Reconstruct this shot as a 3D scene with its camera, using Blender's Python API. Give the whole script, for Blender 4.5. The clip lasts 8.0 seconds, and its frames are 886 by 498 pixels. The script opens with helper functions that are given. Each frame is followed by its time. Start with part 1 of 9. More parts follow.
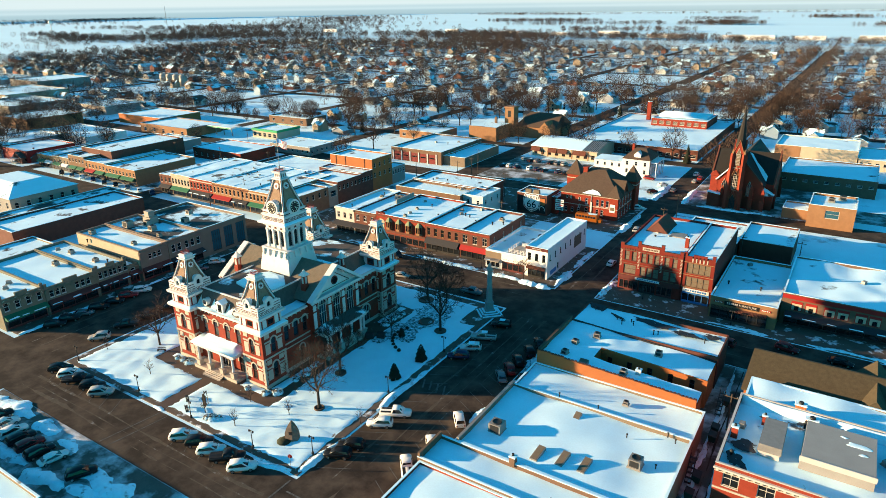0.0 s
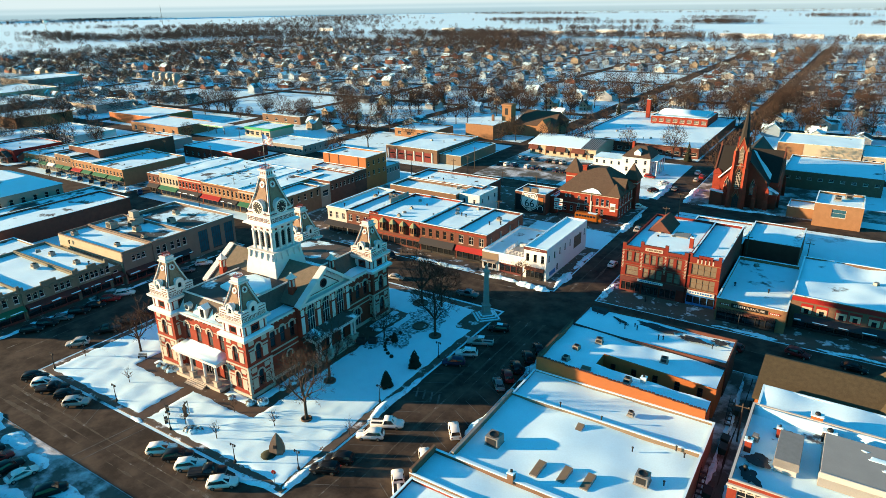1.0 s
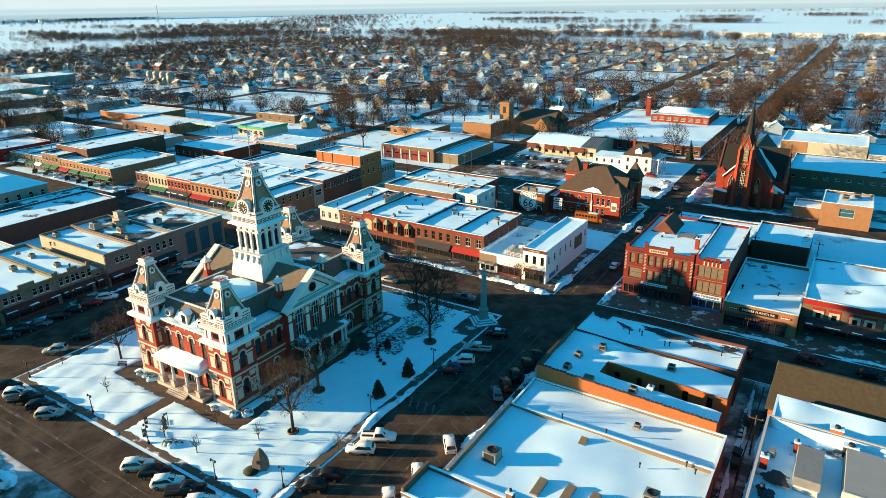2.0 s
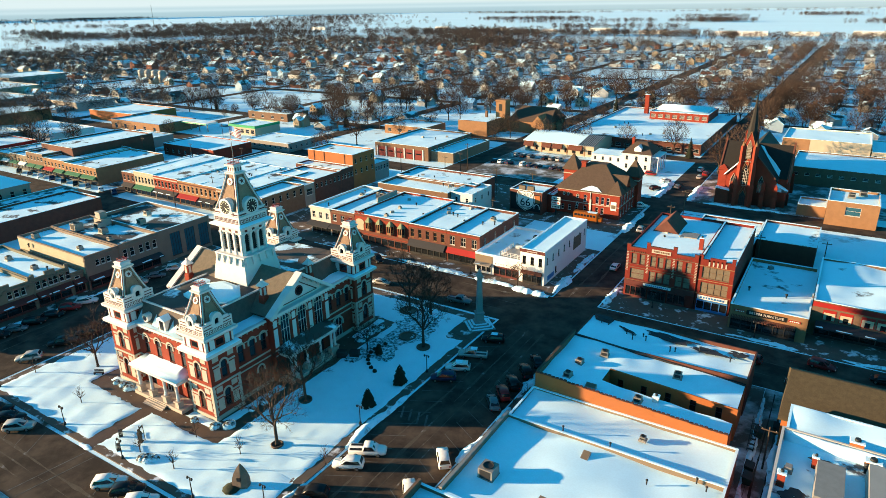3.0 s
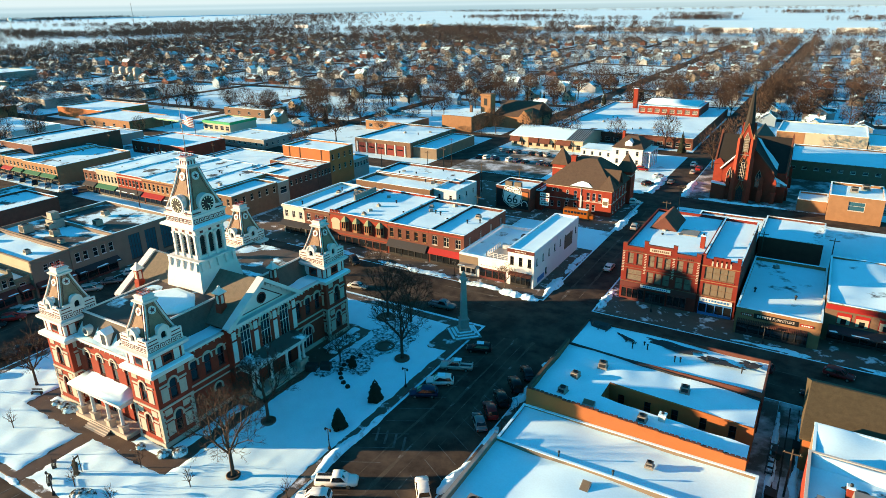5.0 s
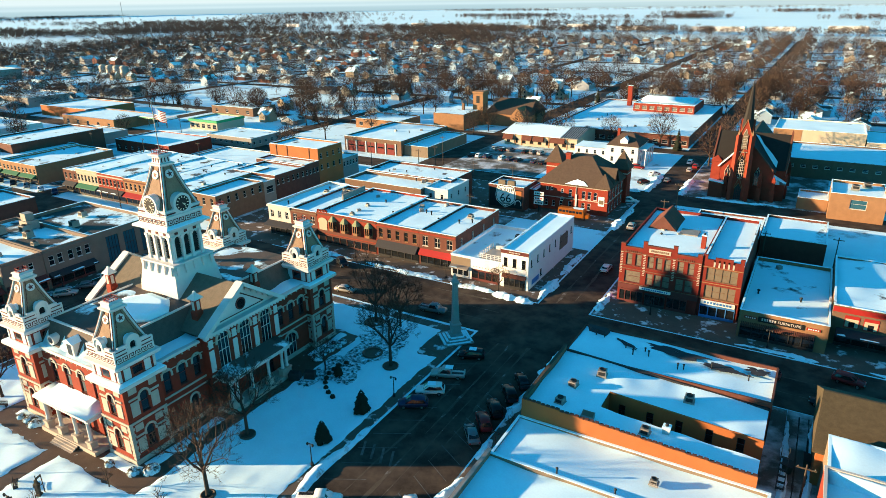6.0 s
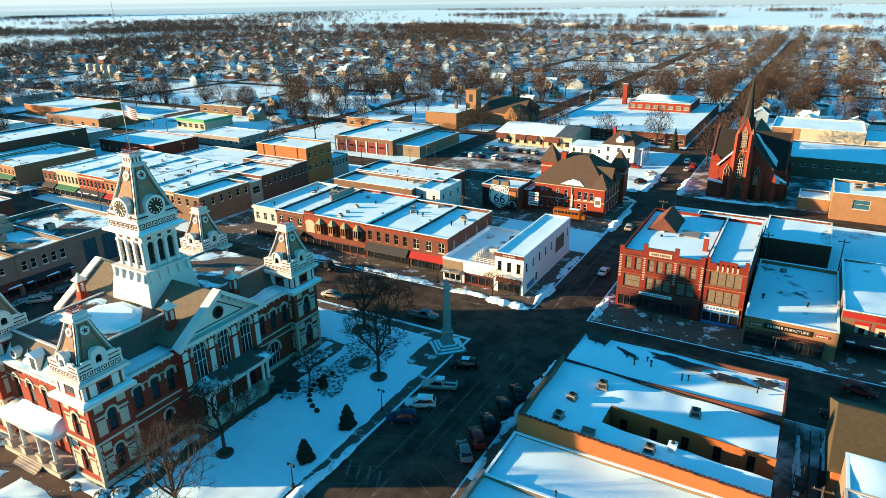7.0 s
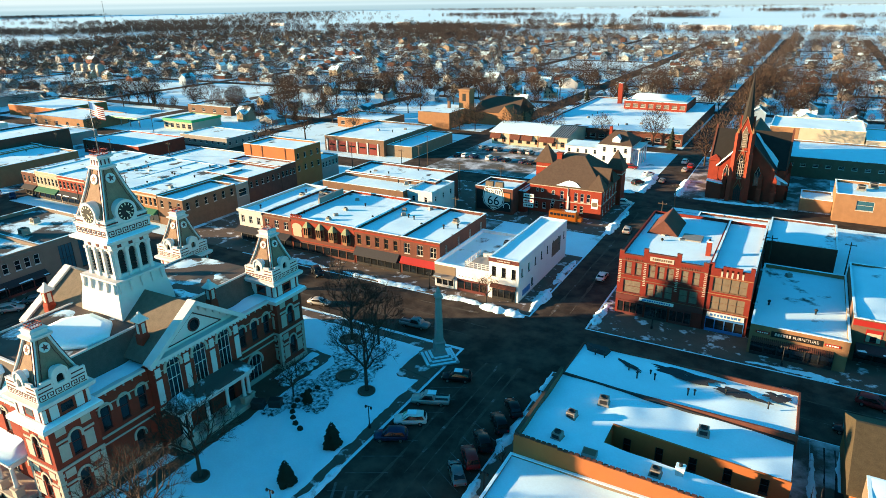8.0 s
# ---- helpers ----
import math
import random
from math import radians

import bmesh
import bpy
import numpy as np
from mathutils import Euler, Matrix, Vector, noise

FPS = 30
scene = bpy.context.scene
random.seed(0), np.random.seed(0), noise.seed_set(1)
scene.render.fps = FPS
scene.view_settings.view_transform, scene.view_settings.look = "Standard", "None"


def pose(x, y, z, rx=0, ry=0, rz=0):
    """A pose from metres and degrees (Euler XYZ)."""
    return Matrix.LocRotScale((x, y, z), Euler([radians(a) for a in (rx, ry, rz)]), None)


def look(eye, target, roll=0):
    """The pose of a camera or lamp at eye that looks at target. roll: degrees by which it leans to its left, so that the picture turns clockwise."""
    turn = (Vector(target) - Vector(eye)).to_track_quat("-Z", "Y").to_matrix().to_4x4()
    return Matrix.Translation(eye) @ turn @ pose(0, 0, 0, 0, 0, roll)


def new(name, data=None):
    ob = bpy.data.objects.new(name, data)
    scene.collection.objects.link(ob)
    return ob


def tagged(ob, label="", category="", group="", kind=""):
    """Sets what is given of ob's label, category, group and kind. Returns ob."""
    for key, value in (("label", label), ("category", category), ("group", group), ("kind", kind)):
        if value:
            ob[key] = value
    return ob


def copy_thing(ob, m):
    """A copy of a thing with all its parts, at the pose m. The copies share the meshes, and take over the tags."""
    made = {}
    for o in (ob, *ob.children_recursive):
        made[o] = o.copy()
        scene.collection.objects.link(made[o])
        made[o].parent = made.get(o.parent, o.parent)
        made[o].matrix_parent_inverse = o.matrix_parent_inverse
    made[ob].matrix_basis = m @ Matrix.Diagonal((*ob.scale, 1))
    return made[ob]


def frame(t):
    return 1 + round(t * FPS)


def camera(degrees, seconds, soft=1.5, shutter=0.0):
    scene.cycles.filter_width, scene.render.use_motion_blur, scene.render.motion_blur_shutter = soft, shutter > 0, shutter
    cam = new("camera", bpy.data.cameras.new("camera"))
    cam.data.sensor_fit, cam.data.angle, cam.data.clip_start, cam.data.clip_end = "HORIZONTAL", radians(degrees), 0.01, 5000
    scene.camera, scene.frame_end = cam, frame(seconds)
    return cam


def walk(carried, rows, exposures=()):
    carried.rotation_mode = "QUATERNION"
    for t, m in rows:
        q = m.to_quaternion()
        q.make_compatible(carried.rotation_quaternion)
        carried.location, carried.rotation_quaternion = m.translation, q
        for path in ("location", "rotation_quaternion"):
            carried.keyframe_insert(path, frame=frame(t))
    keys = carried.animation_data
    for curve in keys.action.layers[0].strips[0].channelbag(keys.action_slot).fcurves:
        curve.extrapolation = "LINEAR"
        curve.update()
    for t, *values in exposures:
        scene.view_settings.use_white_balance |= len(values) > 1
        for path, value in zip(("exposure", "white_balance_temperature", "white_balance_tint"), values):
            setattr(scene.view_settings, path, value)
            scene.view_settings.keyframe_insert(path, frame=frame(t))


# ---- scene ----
cam = camera(68.88, 8.0, soft=0.6)
# seconds, place, yaw, pitch, lean to the right
ROWS = [
    (0, 69.581, -98.280, 70.982, 33.016, -20.837, 0.819),
    (0.5, 68.182, -95.539, 69.982, 32.881, -20.855, 0.843),
    (1, 66.779, -92.805, 68.983, 32.775, -20.867, 0.859),
    (1.5, 65.380, -90.080, 67.988, 32.685, -20.861, 0.866),
    (3, 61.278, -82.036, 64.995, 32.264, -20.871, 0.918),
    (3.5, 59.985, -79.438, 63.973, 31.989, -20.886, 0.929),
    (4, 58.721, -76.857, 62.958, 31.665, -20.892, 0.931),
    (4.5, 57.476, -74.305, 61.940, 31.332, -20.918, 0.935),
    (6, 53.870, -66.803, 59.205, 30.344, -20.999, 0.927),
    (6.5, 52.677, -64.252, 58.502, 30.061, -21.014, 0.911),
    (7, 51.494, -61.686, 57.851, 29.764, -21.036, 0.900),
    (7.5, 50.307, -59.113, 57.251, 29.484, -21.054, 0.892),
    (8, 49.115, -56.524, 56.701, 29.208, -21.027, 0.886),
]
walk(cam, [(t, pose(x, y, z, 90 + pitch, 0, yaw) @ pose(0, 0, 0, 0, 0, -lean)) for t, x, y, z, yaw, pitch, lean in ROWS], [(0, 1.72), (4.5, 1.76), (8, 1.88)])

# ---- light ----
SUN_HEADING, SUN_HEIGHT = 29.0, 9.5  # the way the shadows point, and the sun's height, in degrees
world = bpy.data.worlds.new("sky")
scene.world = world
world.use_nodes = True
wn, wl = world.node_tree.nodes, world.node_tree.links
sky = wn.new("ShaderNodeTexSky")
sky.sky_type = "NISHITA"
sky.sun_disc = False
sky.sun_elevation = radians(SUN_HEIGHT)
sky.sun_rotation = radians(270 - SUN_HEADING)
sky.altitude, sky.air_density, sky.dust_density, sky.ozone_density = 200, 1.2, 0.3, 3.0
tint = wn.new("ShaderNodeMix")
tint.data_type, tint.blend_type = "RGBA", "MULTIPLY"
tint.inputs[0].default_value = 1.0
tint.inputs[7].default_value = (0.03, 0.82, 0.94, 1.0)
wl.new(sky.outputs[0], tint.inputs[6])
glow = wn.new("ShaderNodeTexSky")  # the warm dusty light low round the sun
glow.sky_type, glow.sun_disc = "NISHITA", False
glow.sun_elevation, glow.sun_rotation = sky.sun_elevation, sky.sun_rotation
glow.altitude, glow.air_density, glow.dust_density, glow.ozone_density = 0, 1.0, 5.0, 0.5
warm = wn.new("ShaderNodeMix")
warm.data_type, warm.blend_type = "RGBA", "MULTIPLY"
warm.inputs[0].default_value = 1.0
warm.inputs[7].default_value = (0.045, 0.018, 0.009, 1.0)
both = wn.new("ShaderNodeMix")
both.data_type, both.blend_type = "RGBA", "ADD"
both.inputs[0].default_value = 1.0
wl.new(glow.outputs[0], warm.inputs[6]), wl.new(tint.outputs[2], both.inputs[6]), wl.new(warm.outputs[2], both.inputs[7])
wl.new(both.outputs[2], wn["Background"].inputs[0])
wn["Background"].inputs[1].default_value = 0.095
sun = new("sun", bpy.data.lights.new("sun", "SUN"))
sun.data.energy, sun.data.angle, sun.data.color = 4.9, radians(0.6), (1.0, 0.69, 0.37)
a, e = radians(SUN_HEADING), radians(SUN_HEIGHT)
sun.matrix_world = look((-600 * math.cos(a), -600 * math.sin(a), 600 * math.tan(e)), (0, 0, 0))

# ---- materials ----


def material(name, colour, rough=0.7, metal=0.0, var=0.15, scale=3.0, fine=40.0, bump=0.2, second=None, cover=0.5, soft=0.08, patch=0.2, second_rough=None, island=0.0, stretch=(1, 1, 1), coords="Object", spec=0.22):
    """A surface with variation at two scales; second: a colour that lies over it in patches, about patch per metre, by cover."""
    m = bpy.data.materials.new(name)
    m.use_nodes = True
    n, l = m.node_tree.nodes, m.node_tree.links
    b = n["Principled BSDF"]
    b.inputs["Roughness"].default_value, b.inputs["Metallic"].default_value = rough, metal
    b.inputs["Specular IOR Level"].default_value = spec
    tc = n.new("ShaderNodeTexCoord")
    mp = n.new("ShaderNodeMapping")
    mp.inputs["Scale"].default_value = stretch
    if coords == "World":
        geo = n.new("ShaderNodeNewGeometry")
        l.new(geo.outputs["Position"], mp.inputs[0])
    else:
        l.new(tc.outputs[coords], mp.inputs[0])

    def noise_of(s, detail=4.0, rough_=0.55):
        t = n.new("ShaderNodeTexNoise")
        t.inputs["Scale"].default_value, t.inputs["Detail"].default_value, t.inputs["Roughness"].default_value = s, detail, rough_
        l.new(mp.outputs[0], t.inputs["Vector"])
        return t

    big, small = noise_of(scale), noise_of(fine, 3.0)
    add = n.new("ShaderNodeMath")
    add.operation = "ADD"
    l.new(big.outputs[0], add.inputs[0]), l.new(small.outputs[0], add.inputs[1])
    r = n.new("ShaderNodeMapRange")
    r.inputs[1].default_value, r.inputs[2].default_value = 0.6, 1.4
    r.inputs[3].default_value, r.inputs[4].default_value = 1 - var, 1 + var
    l.new(add.outputs[0], r.inputs[0])
    mul = n.new("ShaderNodeMix")
    mul.data_type, mul.blend_type = "RGBA", "MULTIPLY"
    mul.inputs[0].default_value = 1.0
    mul.inputs[6].default_value = (*colour, 1)
    l.new(r.outputs[0], mul.inputs[7])
    out = mul.outputs[2]
    if island:
        info = n.new("ShaderNodeObjectInfo")
        r2 = n.new("ShaderNodeMapRange")
        r2.inputs[3].default_value, r2.inputs[4].default_value = 1 - island, 1 + island
        l.new(info.outputs["Random"], r2.inputs[0])
        mul2 = n.new("ShaderNodeMix")
        mul2.data_type, mul2.blend_type = "RGBA", "MULTIPLY"
        mul2.inputs[0].default_value = 1.0
        l.new(out, mul2.inputs[6]), l.new(r2.outputs[0], mul2.inputs[7])
        out = mul2.outputs[2]
    if second:
        p = noise_of(patch, 6.0, 0.62)
        r3 = n.new("ShaderNodeMapRange")
        at = 0.5 + (0.5 - cover) * 0.62
        r3.inputs[1].default_value, r3.inputs[2].default_value = at - soft, at + soft
        l.new(p.outputs[0], r3.inputs[0])
        mix = n.new("ShaderNodeMix")
        mix.data_type = "RGBA"
        l.new(r3.outputs[0], mix.inputs[0]), l.new(out, mix.inputs[6])
        mix.inputs[7].default_value = (*second, 1)
        out = mix.outputs[2]
        if second_rough is not None:
            r4 = n.new("ShaderNodeMapRange")
            r4.inputs[3].default_value, r4.inputs[4].default_value = rough, second_rough
            l.new(r3.outputs[0], r4.inputs[0])
            l.new(r4.outputs[0], b.inputs["Roughness"])
    l.new(out, b.inputs["Base Color"])
    if bump:
        bp = n.new("ShaderNodeBump")
        bp.inputs["Strength"].default_value, bp.inputs["Distance"].default_value = bump, 0.05
        l.new(add.outputs[0], bp.inputs["Height"])
        l.new(bp.outputs[0], b.inputs["Normal"])
    return m


SNOW_C = (0.64, 0.87, 0.96)
snow = material("snow", SNOW_C, 0.75, var=0.06, scale=0.35, fine=4.0, bump=0.13, coords="World", spec=0.2)
snow_ground = material("snow_ground", SNOW_C, 0.75, var=0.08, scale=0.15, fine=3.0, bump=0.4, coords="World", second=(0.06, 0.048, 0.034), cover=0.3, patch=0.06, soft=0.05, spec=0.2)
snow_roof = material("snow_roof", SNOW_C, 0.75, var=0.05, scale=0.3, fine=5.0, bump=0.3, coords="World", second=(0.07, 0.07, 0.07), cover=0.24, patch=0.10, soft=0.03, spec=0.2)
snow_dirty = material("snow_dirty", SNOW_C, 0.8, var=0.12, scale=0.8, fine=7.0, bump=0.5, coords="World", second=(0.16, 0.145, 0.125), cover=0.28, patch=0.7, soft=0.08, spec=0.2)
snow_melted = material("snow_melted", SNOW_C, 0.75, var=0.06, scale=0.3, fine=5.0, bump=0.3, coords="World", second=(0.10, 0.095, 0.09), cover=0.34, patch=0.16, soft=0.025, spec=0.2)
snow_patchy = material("snow_patchy", SNOW_C, 0.75, var=0.06, scale=0.3, fine=5.0, bump=0.3, coords="World", second=(0.06, 0.058, 0.055), cover=0.5, patch=0.11, soft=0.03, spec=0.2)
snow_field = material("snow_field", SNOW_C, 0.8, var=0.05, scale=0.004, fine=0.05, bump=0.0, coords="World", second=(0.30, 0.25, 0.18), cover=0.16, patch=0.004, soft=0.03, stretch=(0.25, 1, 1), spec=0.1)
asphalt = material("asphalt", (0.033, 0.025, 0.02), 0.9, var=0.4, scale=0.2, fine=9.0, bump=0.3, coords="World", second=(0.088, 0.066, 0.05), cover=0.46, patch=0.22, soft=0.13, spec=0.12)
snow_puddled = material("snow_puddled", SNOW_C, 0.75, var=0.05, scale=0.4, fine=5.0, bump=0.2, coords="World", second=(0.10, 0.105, 0.11), cover=0.3, patch=0.16, soft=0.02, spec=0.2)
slush = material("slush", (0.10, 0.09, 0.075), 0.8, var=0.3, scale=0.5, fine=8.0, bump=0.5, coords="World", second=(0.62, 0.66, 0.70), cover=0.4, patch=0.16, soft=0.1)
paving = material("paving", (0.11, 0.083, 0.065), 0.8, var=0.2, scale=0.6, fine=10.0, bump=0.25, coords="World", second=(0.62, 0.66, 0.70), cover=0.34, patch=0.35, soft=0.04)
wet_path = material("wet_path", (0.0975, 0.0638, 0.045), 0.55, var=0.25, scale=0.6, fine=10.0, bump=0.2, coords="World", second=SNOW_C, cover=0.16, patch=0.9, soft=0.05)
line_paint = material("line_paint", (0.12, 0.12, 0.115), 0.7, var=0.3, scale=2.0, fine=20.0, bump=0.0, second=(0.06, 0.058, 0.052), cover=0.5, patch=0.8, soft=0.12, coords="World")
brick_red = material("brick_red", (0.235, 0.034, 0.018), 0.85, var=0.22, scale=0.8, fine=14.0, bump=0.4, coords="World")
brick_dark = material("brick_dark", (0.125, 0.045, 0.031), 0.85, var=0.25, scale=0.7, fine=14.0, bump=0.4, coords="World")
brick_crimson = material("brick_crimson", (0.17, 0.021, 0.014), 0.85, var=0.25, scale=0.7, fine=14.0, bump=0.4, coords="World")
brick_brown = material("brick_brown", (0.156, 0.091, 0.0585), 0.85, var=0.22, scale=0.8, fine=14.0, bump=0.4, coords="World")
brick_orange = material("brick_orange", (0.36, 0.118, 0.038), 0.85, var=0.15, scale=0.4, fine=14.0, bump=0.35, coords="World", second=(0.29, 0.10, 0.042), cover=0.3, patch=0.2, soft=0.15)
brick_tan = material("brick_tan", (0.27, 0.14, 0.07), 0.85, var=0.18, scale=0.7, fine=14.0, bump=0.35, coords="World")
brick_buff = material("brick_buff", (0.2, 0.15, 0.105), 0.85, var=0.15, scale=0.5, fine=14.0, bump=0.3, coords="World")
stucco_grey = material("stucco_grey", (0.252, 0.228, 0.204), 0.9, var=0.12, scale=0.5, fine=16.0, bump=0.25, coords="World")
stucco_cream = material("stucco_cream", (0.4216, 0.3536, 0.2584), 0.9, var=0.1, scale=0.4, fine=16.0, bump=0.2, coords="World")
stone_olive = material("stone_olive", (0.17, 0.155, 0.115), 0.9, var=0.18, scale=0.5, fine=16.0, bump=0.3, coords="World")
stucco_taupe = material("stucco_taupe", (0.2, 0.15, 0.12), 0.9, var=0.15, scale=0.5, fine=16.0, bump=0.3, coords="World")
limestone = material("limestone", (0.43, 0.37, 0.31), 0.8, var=0.12, scale=0.9, fine=16.0, bump=0.3, coords="World")
grey_stone = material("grey_stone", (0.252, 0.252, 0.245), 0.8, var=0.15, scale=0.9, fine=14.0, bump=0.35, coords="World")
white_paint = material("white_paint", (0.6, 0.585, 0.57), 0.6, var=0.06, scale=0.8, fine=18.0, bump=0.1, coords="World", second=(0.52, 0.50, 0.48), cover=0.22, patch=0.5, soft=0.12)
white_wall = material("white_wall", (0.74, 0.73, 0.72), 0.7, var=0.06, scale=0.6, fine=14.0, bump=0.15, coords="World", second=(0.5, 0.48, 0.46), cover=0.2, patch=0.3, soft=0.1)
cream_paint = material("cream_paint", (0.5, 0.46, 0.42), 0.6, var=0.08, scale=0.8, fine=18.0, bump=0.1, coords="World")
maroon_paint = material("maroon_paint", (0.112, 0.0315, 0.028), 0.6, var=0.12, scale=1.0, fine=18.0, bump=0.1, coords="World")
red_paint = material("red_paint", (0.3, 0.021, 0.018), 0.5, var=0.08, scale=1.0, fine=18.0, bump=0.05)
shingle_olive = material("shingle_olive", (0.068, 0.052, 0.03), 0.9, var=0.3, scale=1.5, fine=9.0, bump=0.4, coords="World")
slate = material("slate", (0.1, 0.078, 0.066), 0.8, var=0.25, scale=1.2, fine=9.0, bump=0.5, coords="World")
slate_tan = material("slate_tan", (0.25, 0.16, 0.105), 0.85, var=0.25, scale=1.2, fine=9.0, bump=0.5, coords="World")
shingle = material("shingle", (0.14, 0.1155, 0.0875), 0.9, var=0.25, scale=1.5, fine=9.0, bump=0.5, coords="World")
shingle_dark = material("shingle_dark", (0.088, 0.058, 0.042), 0.9, var=0.25, scale=1.5, fine=9.0, bump=0.5, coords="World")
spire_slate = material("spire_slate", (0.022, 0.019, 0.017), 0.75, var=0.25, scale=1.5, fine=8.0, bump=0.4, coords="World")
glass = material("glass", (0.0108, 0.0132, 0.0156), 0.08, var=0.2, scale=0.6, fine=3.0, bump=0.0, coords="World", spec=0.5)
# paler copy of glass, with the light on the panes put into its colour
glass_lit = material("glass_lit", (0.16, 0.13, 0.10), 0.25, var=0.3, scale=0.8, fine=3.0, bump=0.0, coords="World", spec=0.5)
board_brown = material("board_brown", (0.154, 0.119, 0.084), 0.8, var=0.2, scale=1.0, fine=12.0, bump=0.2, coords="World")
galvanised = material("galvanised", (0.294, 0.266, 0.238), 0.55, 0.4, var=0.15, scale=1.5, fine=20.0, bump=0.1)
dark_metal = material("dark_metal", (0.035, 0.035, 0.035), 0.55, 0.3, var=0.2, scale=2.0, fine=20.0, bump=0.1)
bronze = material("bronze", (0.06, 0.05, 0.035), 0.5, 0.5, var=0.2, scale=3.0, fine=20.0, bump=0.2)
coping_mat = material("coping_mat", (0.2475, 0.209, 0.1705), 0.8, var=0.15, scale=1.0, fine=12.0, bump=0.2, coords="World", second=SNOW_C, cover=0.68, patch=0.3, soft=0.05)
wood_pole = material("wood_pole", (0.075, 0.055, 0.04), 0.9, var=0.25, scale=2.0, fine=20.0, bump=0.3)
bark = material("bark", (0.0562, 0.0413, 0.0315), 0.95, var=0.3, scale=3.0, fine=25.0, bump=0.4)
twig = material("twig", (0.064, 0.04, 0.029), 0.95, var=0.25, scale=0.5, fine=6.0, bump=0.0, island=0.3)
road_grit = material("road_grit", (0.085, 0.07, 0.055), 0.9, var=0.35, scale=0.6, fine=9.0, bump=0.4, coords="World", second=(0.3, 0.31, 0.32), cover=0.22, patch=0.5, soft=0.1, spec=0.1)
bare_soil = material("bare_soil", (0.035, 0.03, 0.022), 0.95, var=0.4, scale=0.8, fine=9.0, bump=0.6, coords="World", second=SNOW_C, cover=0.5, patch=1.9, soft=0.12, spec=0.1)
memorial_stone = material("memorial_stone", (0.17, 0.12, 0.09), 0.9, var=0.25, scale=1.2, fine=12.0, bump=0.5)
door_red = material("door_red", (0.16, 0.02, 0.018), 0.6, var=0.1, bump=0.05)
woods_mat = material("woods_mat", (0.06, 0.044, 0.037), 0.95, var=0.3, scale=0.03, fine=0.6, bump=0.0, coords="World")
conifer = material("conifer", (0.0245, 0.0315, 0.0196), 0.9, var=0.3, scale=2.0, fine=14.0, bump=0.3)
snowy_shrub = material("snowy_shrub", (0.09, 0.07, 0.05), 0.9, var=0.3, scale=2.0, fine=12.0, bump=0.5, second=SNOW_C, cover=0.5, patch=1.2, soft=0.06)
rubber = material("rubber", (0.02, 0.02, 0.02), 0.85, var=0.2, bump=0.1)
chrome = material("chrome", (0.5, 0.5, 0.5), 0.3, 0.9, var=0.1, bump=0.0, spec=0.5)
lens_red = material("lens_red", (0.35, 0.02, 0.02), 0.25, var=0.1, bump=0.0, spec=0.5)
lens_clear = material("lens_clear", (0.6, 0.6, 0.58), 0.15, var=0.1, bump=0.0, spec=0.5)
clock_black = material("clock_black", (0.02, 0.02, 0.02), 0.5, var=0.1, bump=0.0)
clock_gold = material("clock_gold", (0.75, 0.70, 0.55), 0.4, var=0.1, bump=0.0)
awning_green = material("awning_green", (0.02, 0.13, 0.07), 0.7, var=0.12, bump=0.1)
awning_dark = material("awning_dark", (0.035, 0.035, 0.04), 0.8, var=0.15, bump=0.1)
roof_metal = material("roof_metal", (0.3375, 0.315, 0.285), 0.5, 0.2, var=0.1, scale=0.4, fine=8.0, bump=0.1, coords="World")
sign_blue = material("sign_blue", (0.05, 0.18, 0.42), 0.5, var=0.1, bump=0.0)
sign_white = material("sign_white", (0.75, 0.74, 0.70), 0.5, var=0.06, bump=0.0)
sign_black = material("sign_black", (0.015, 0.015, 0.015), 0.5, var=0.1, bump=0.0)
green_paint = material("green_paint", (0.02, 0.30, 0.12), 0.5, var=0.08, bump=0.0)
teal_glass = material("teal_glass", (0.03, 0.096, 0.132), 0.15, var=0.2, scale=0.5, bump=0.0, coords="World", spec=0.5)

# ---- mesh building ----


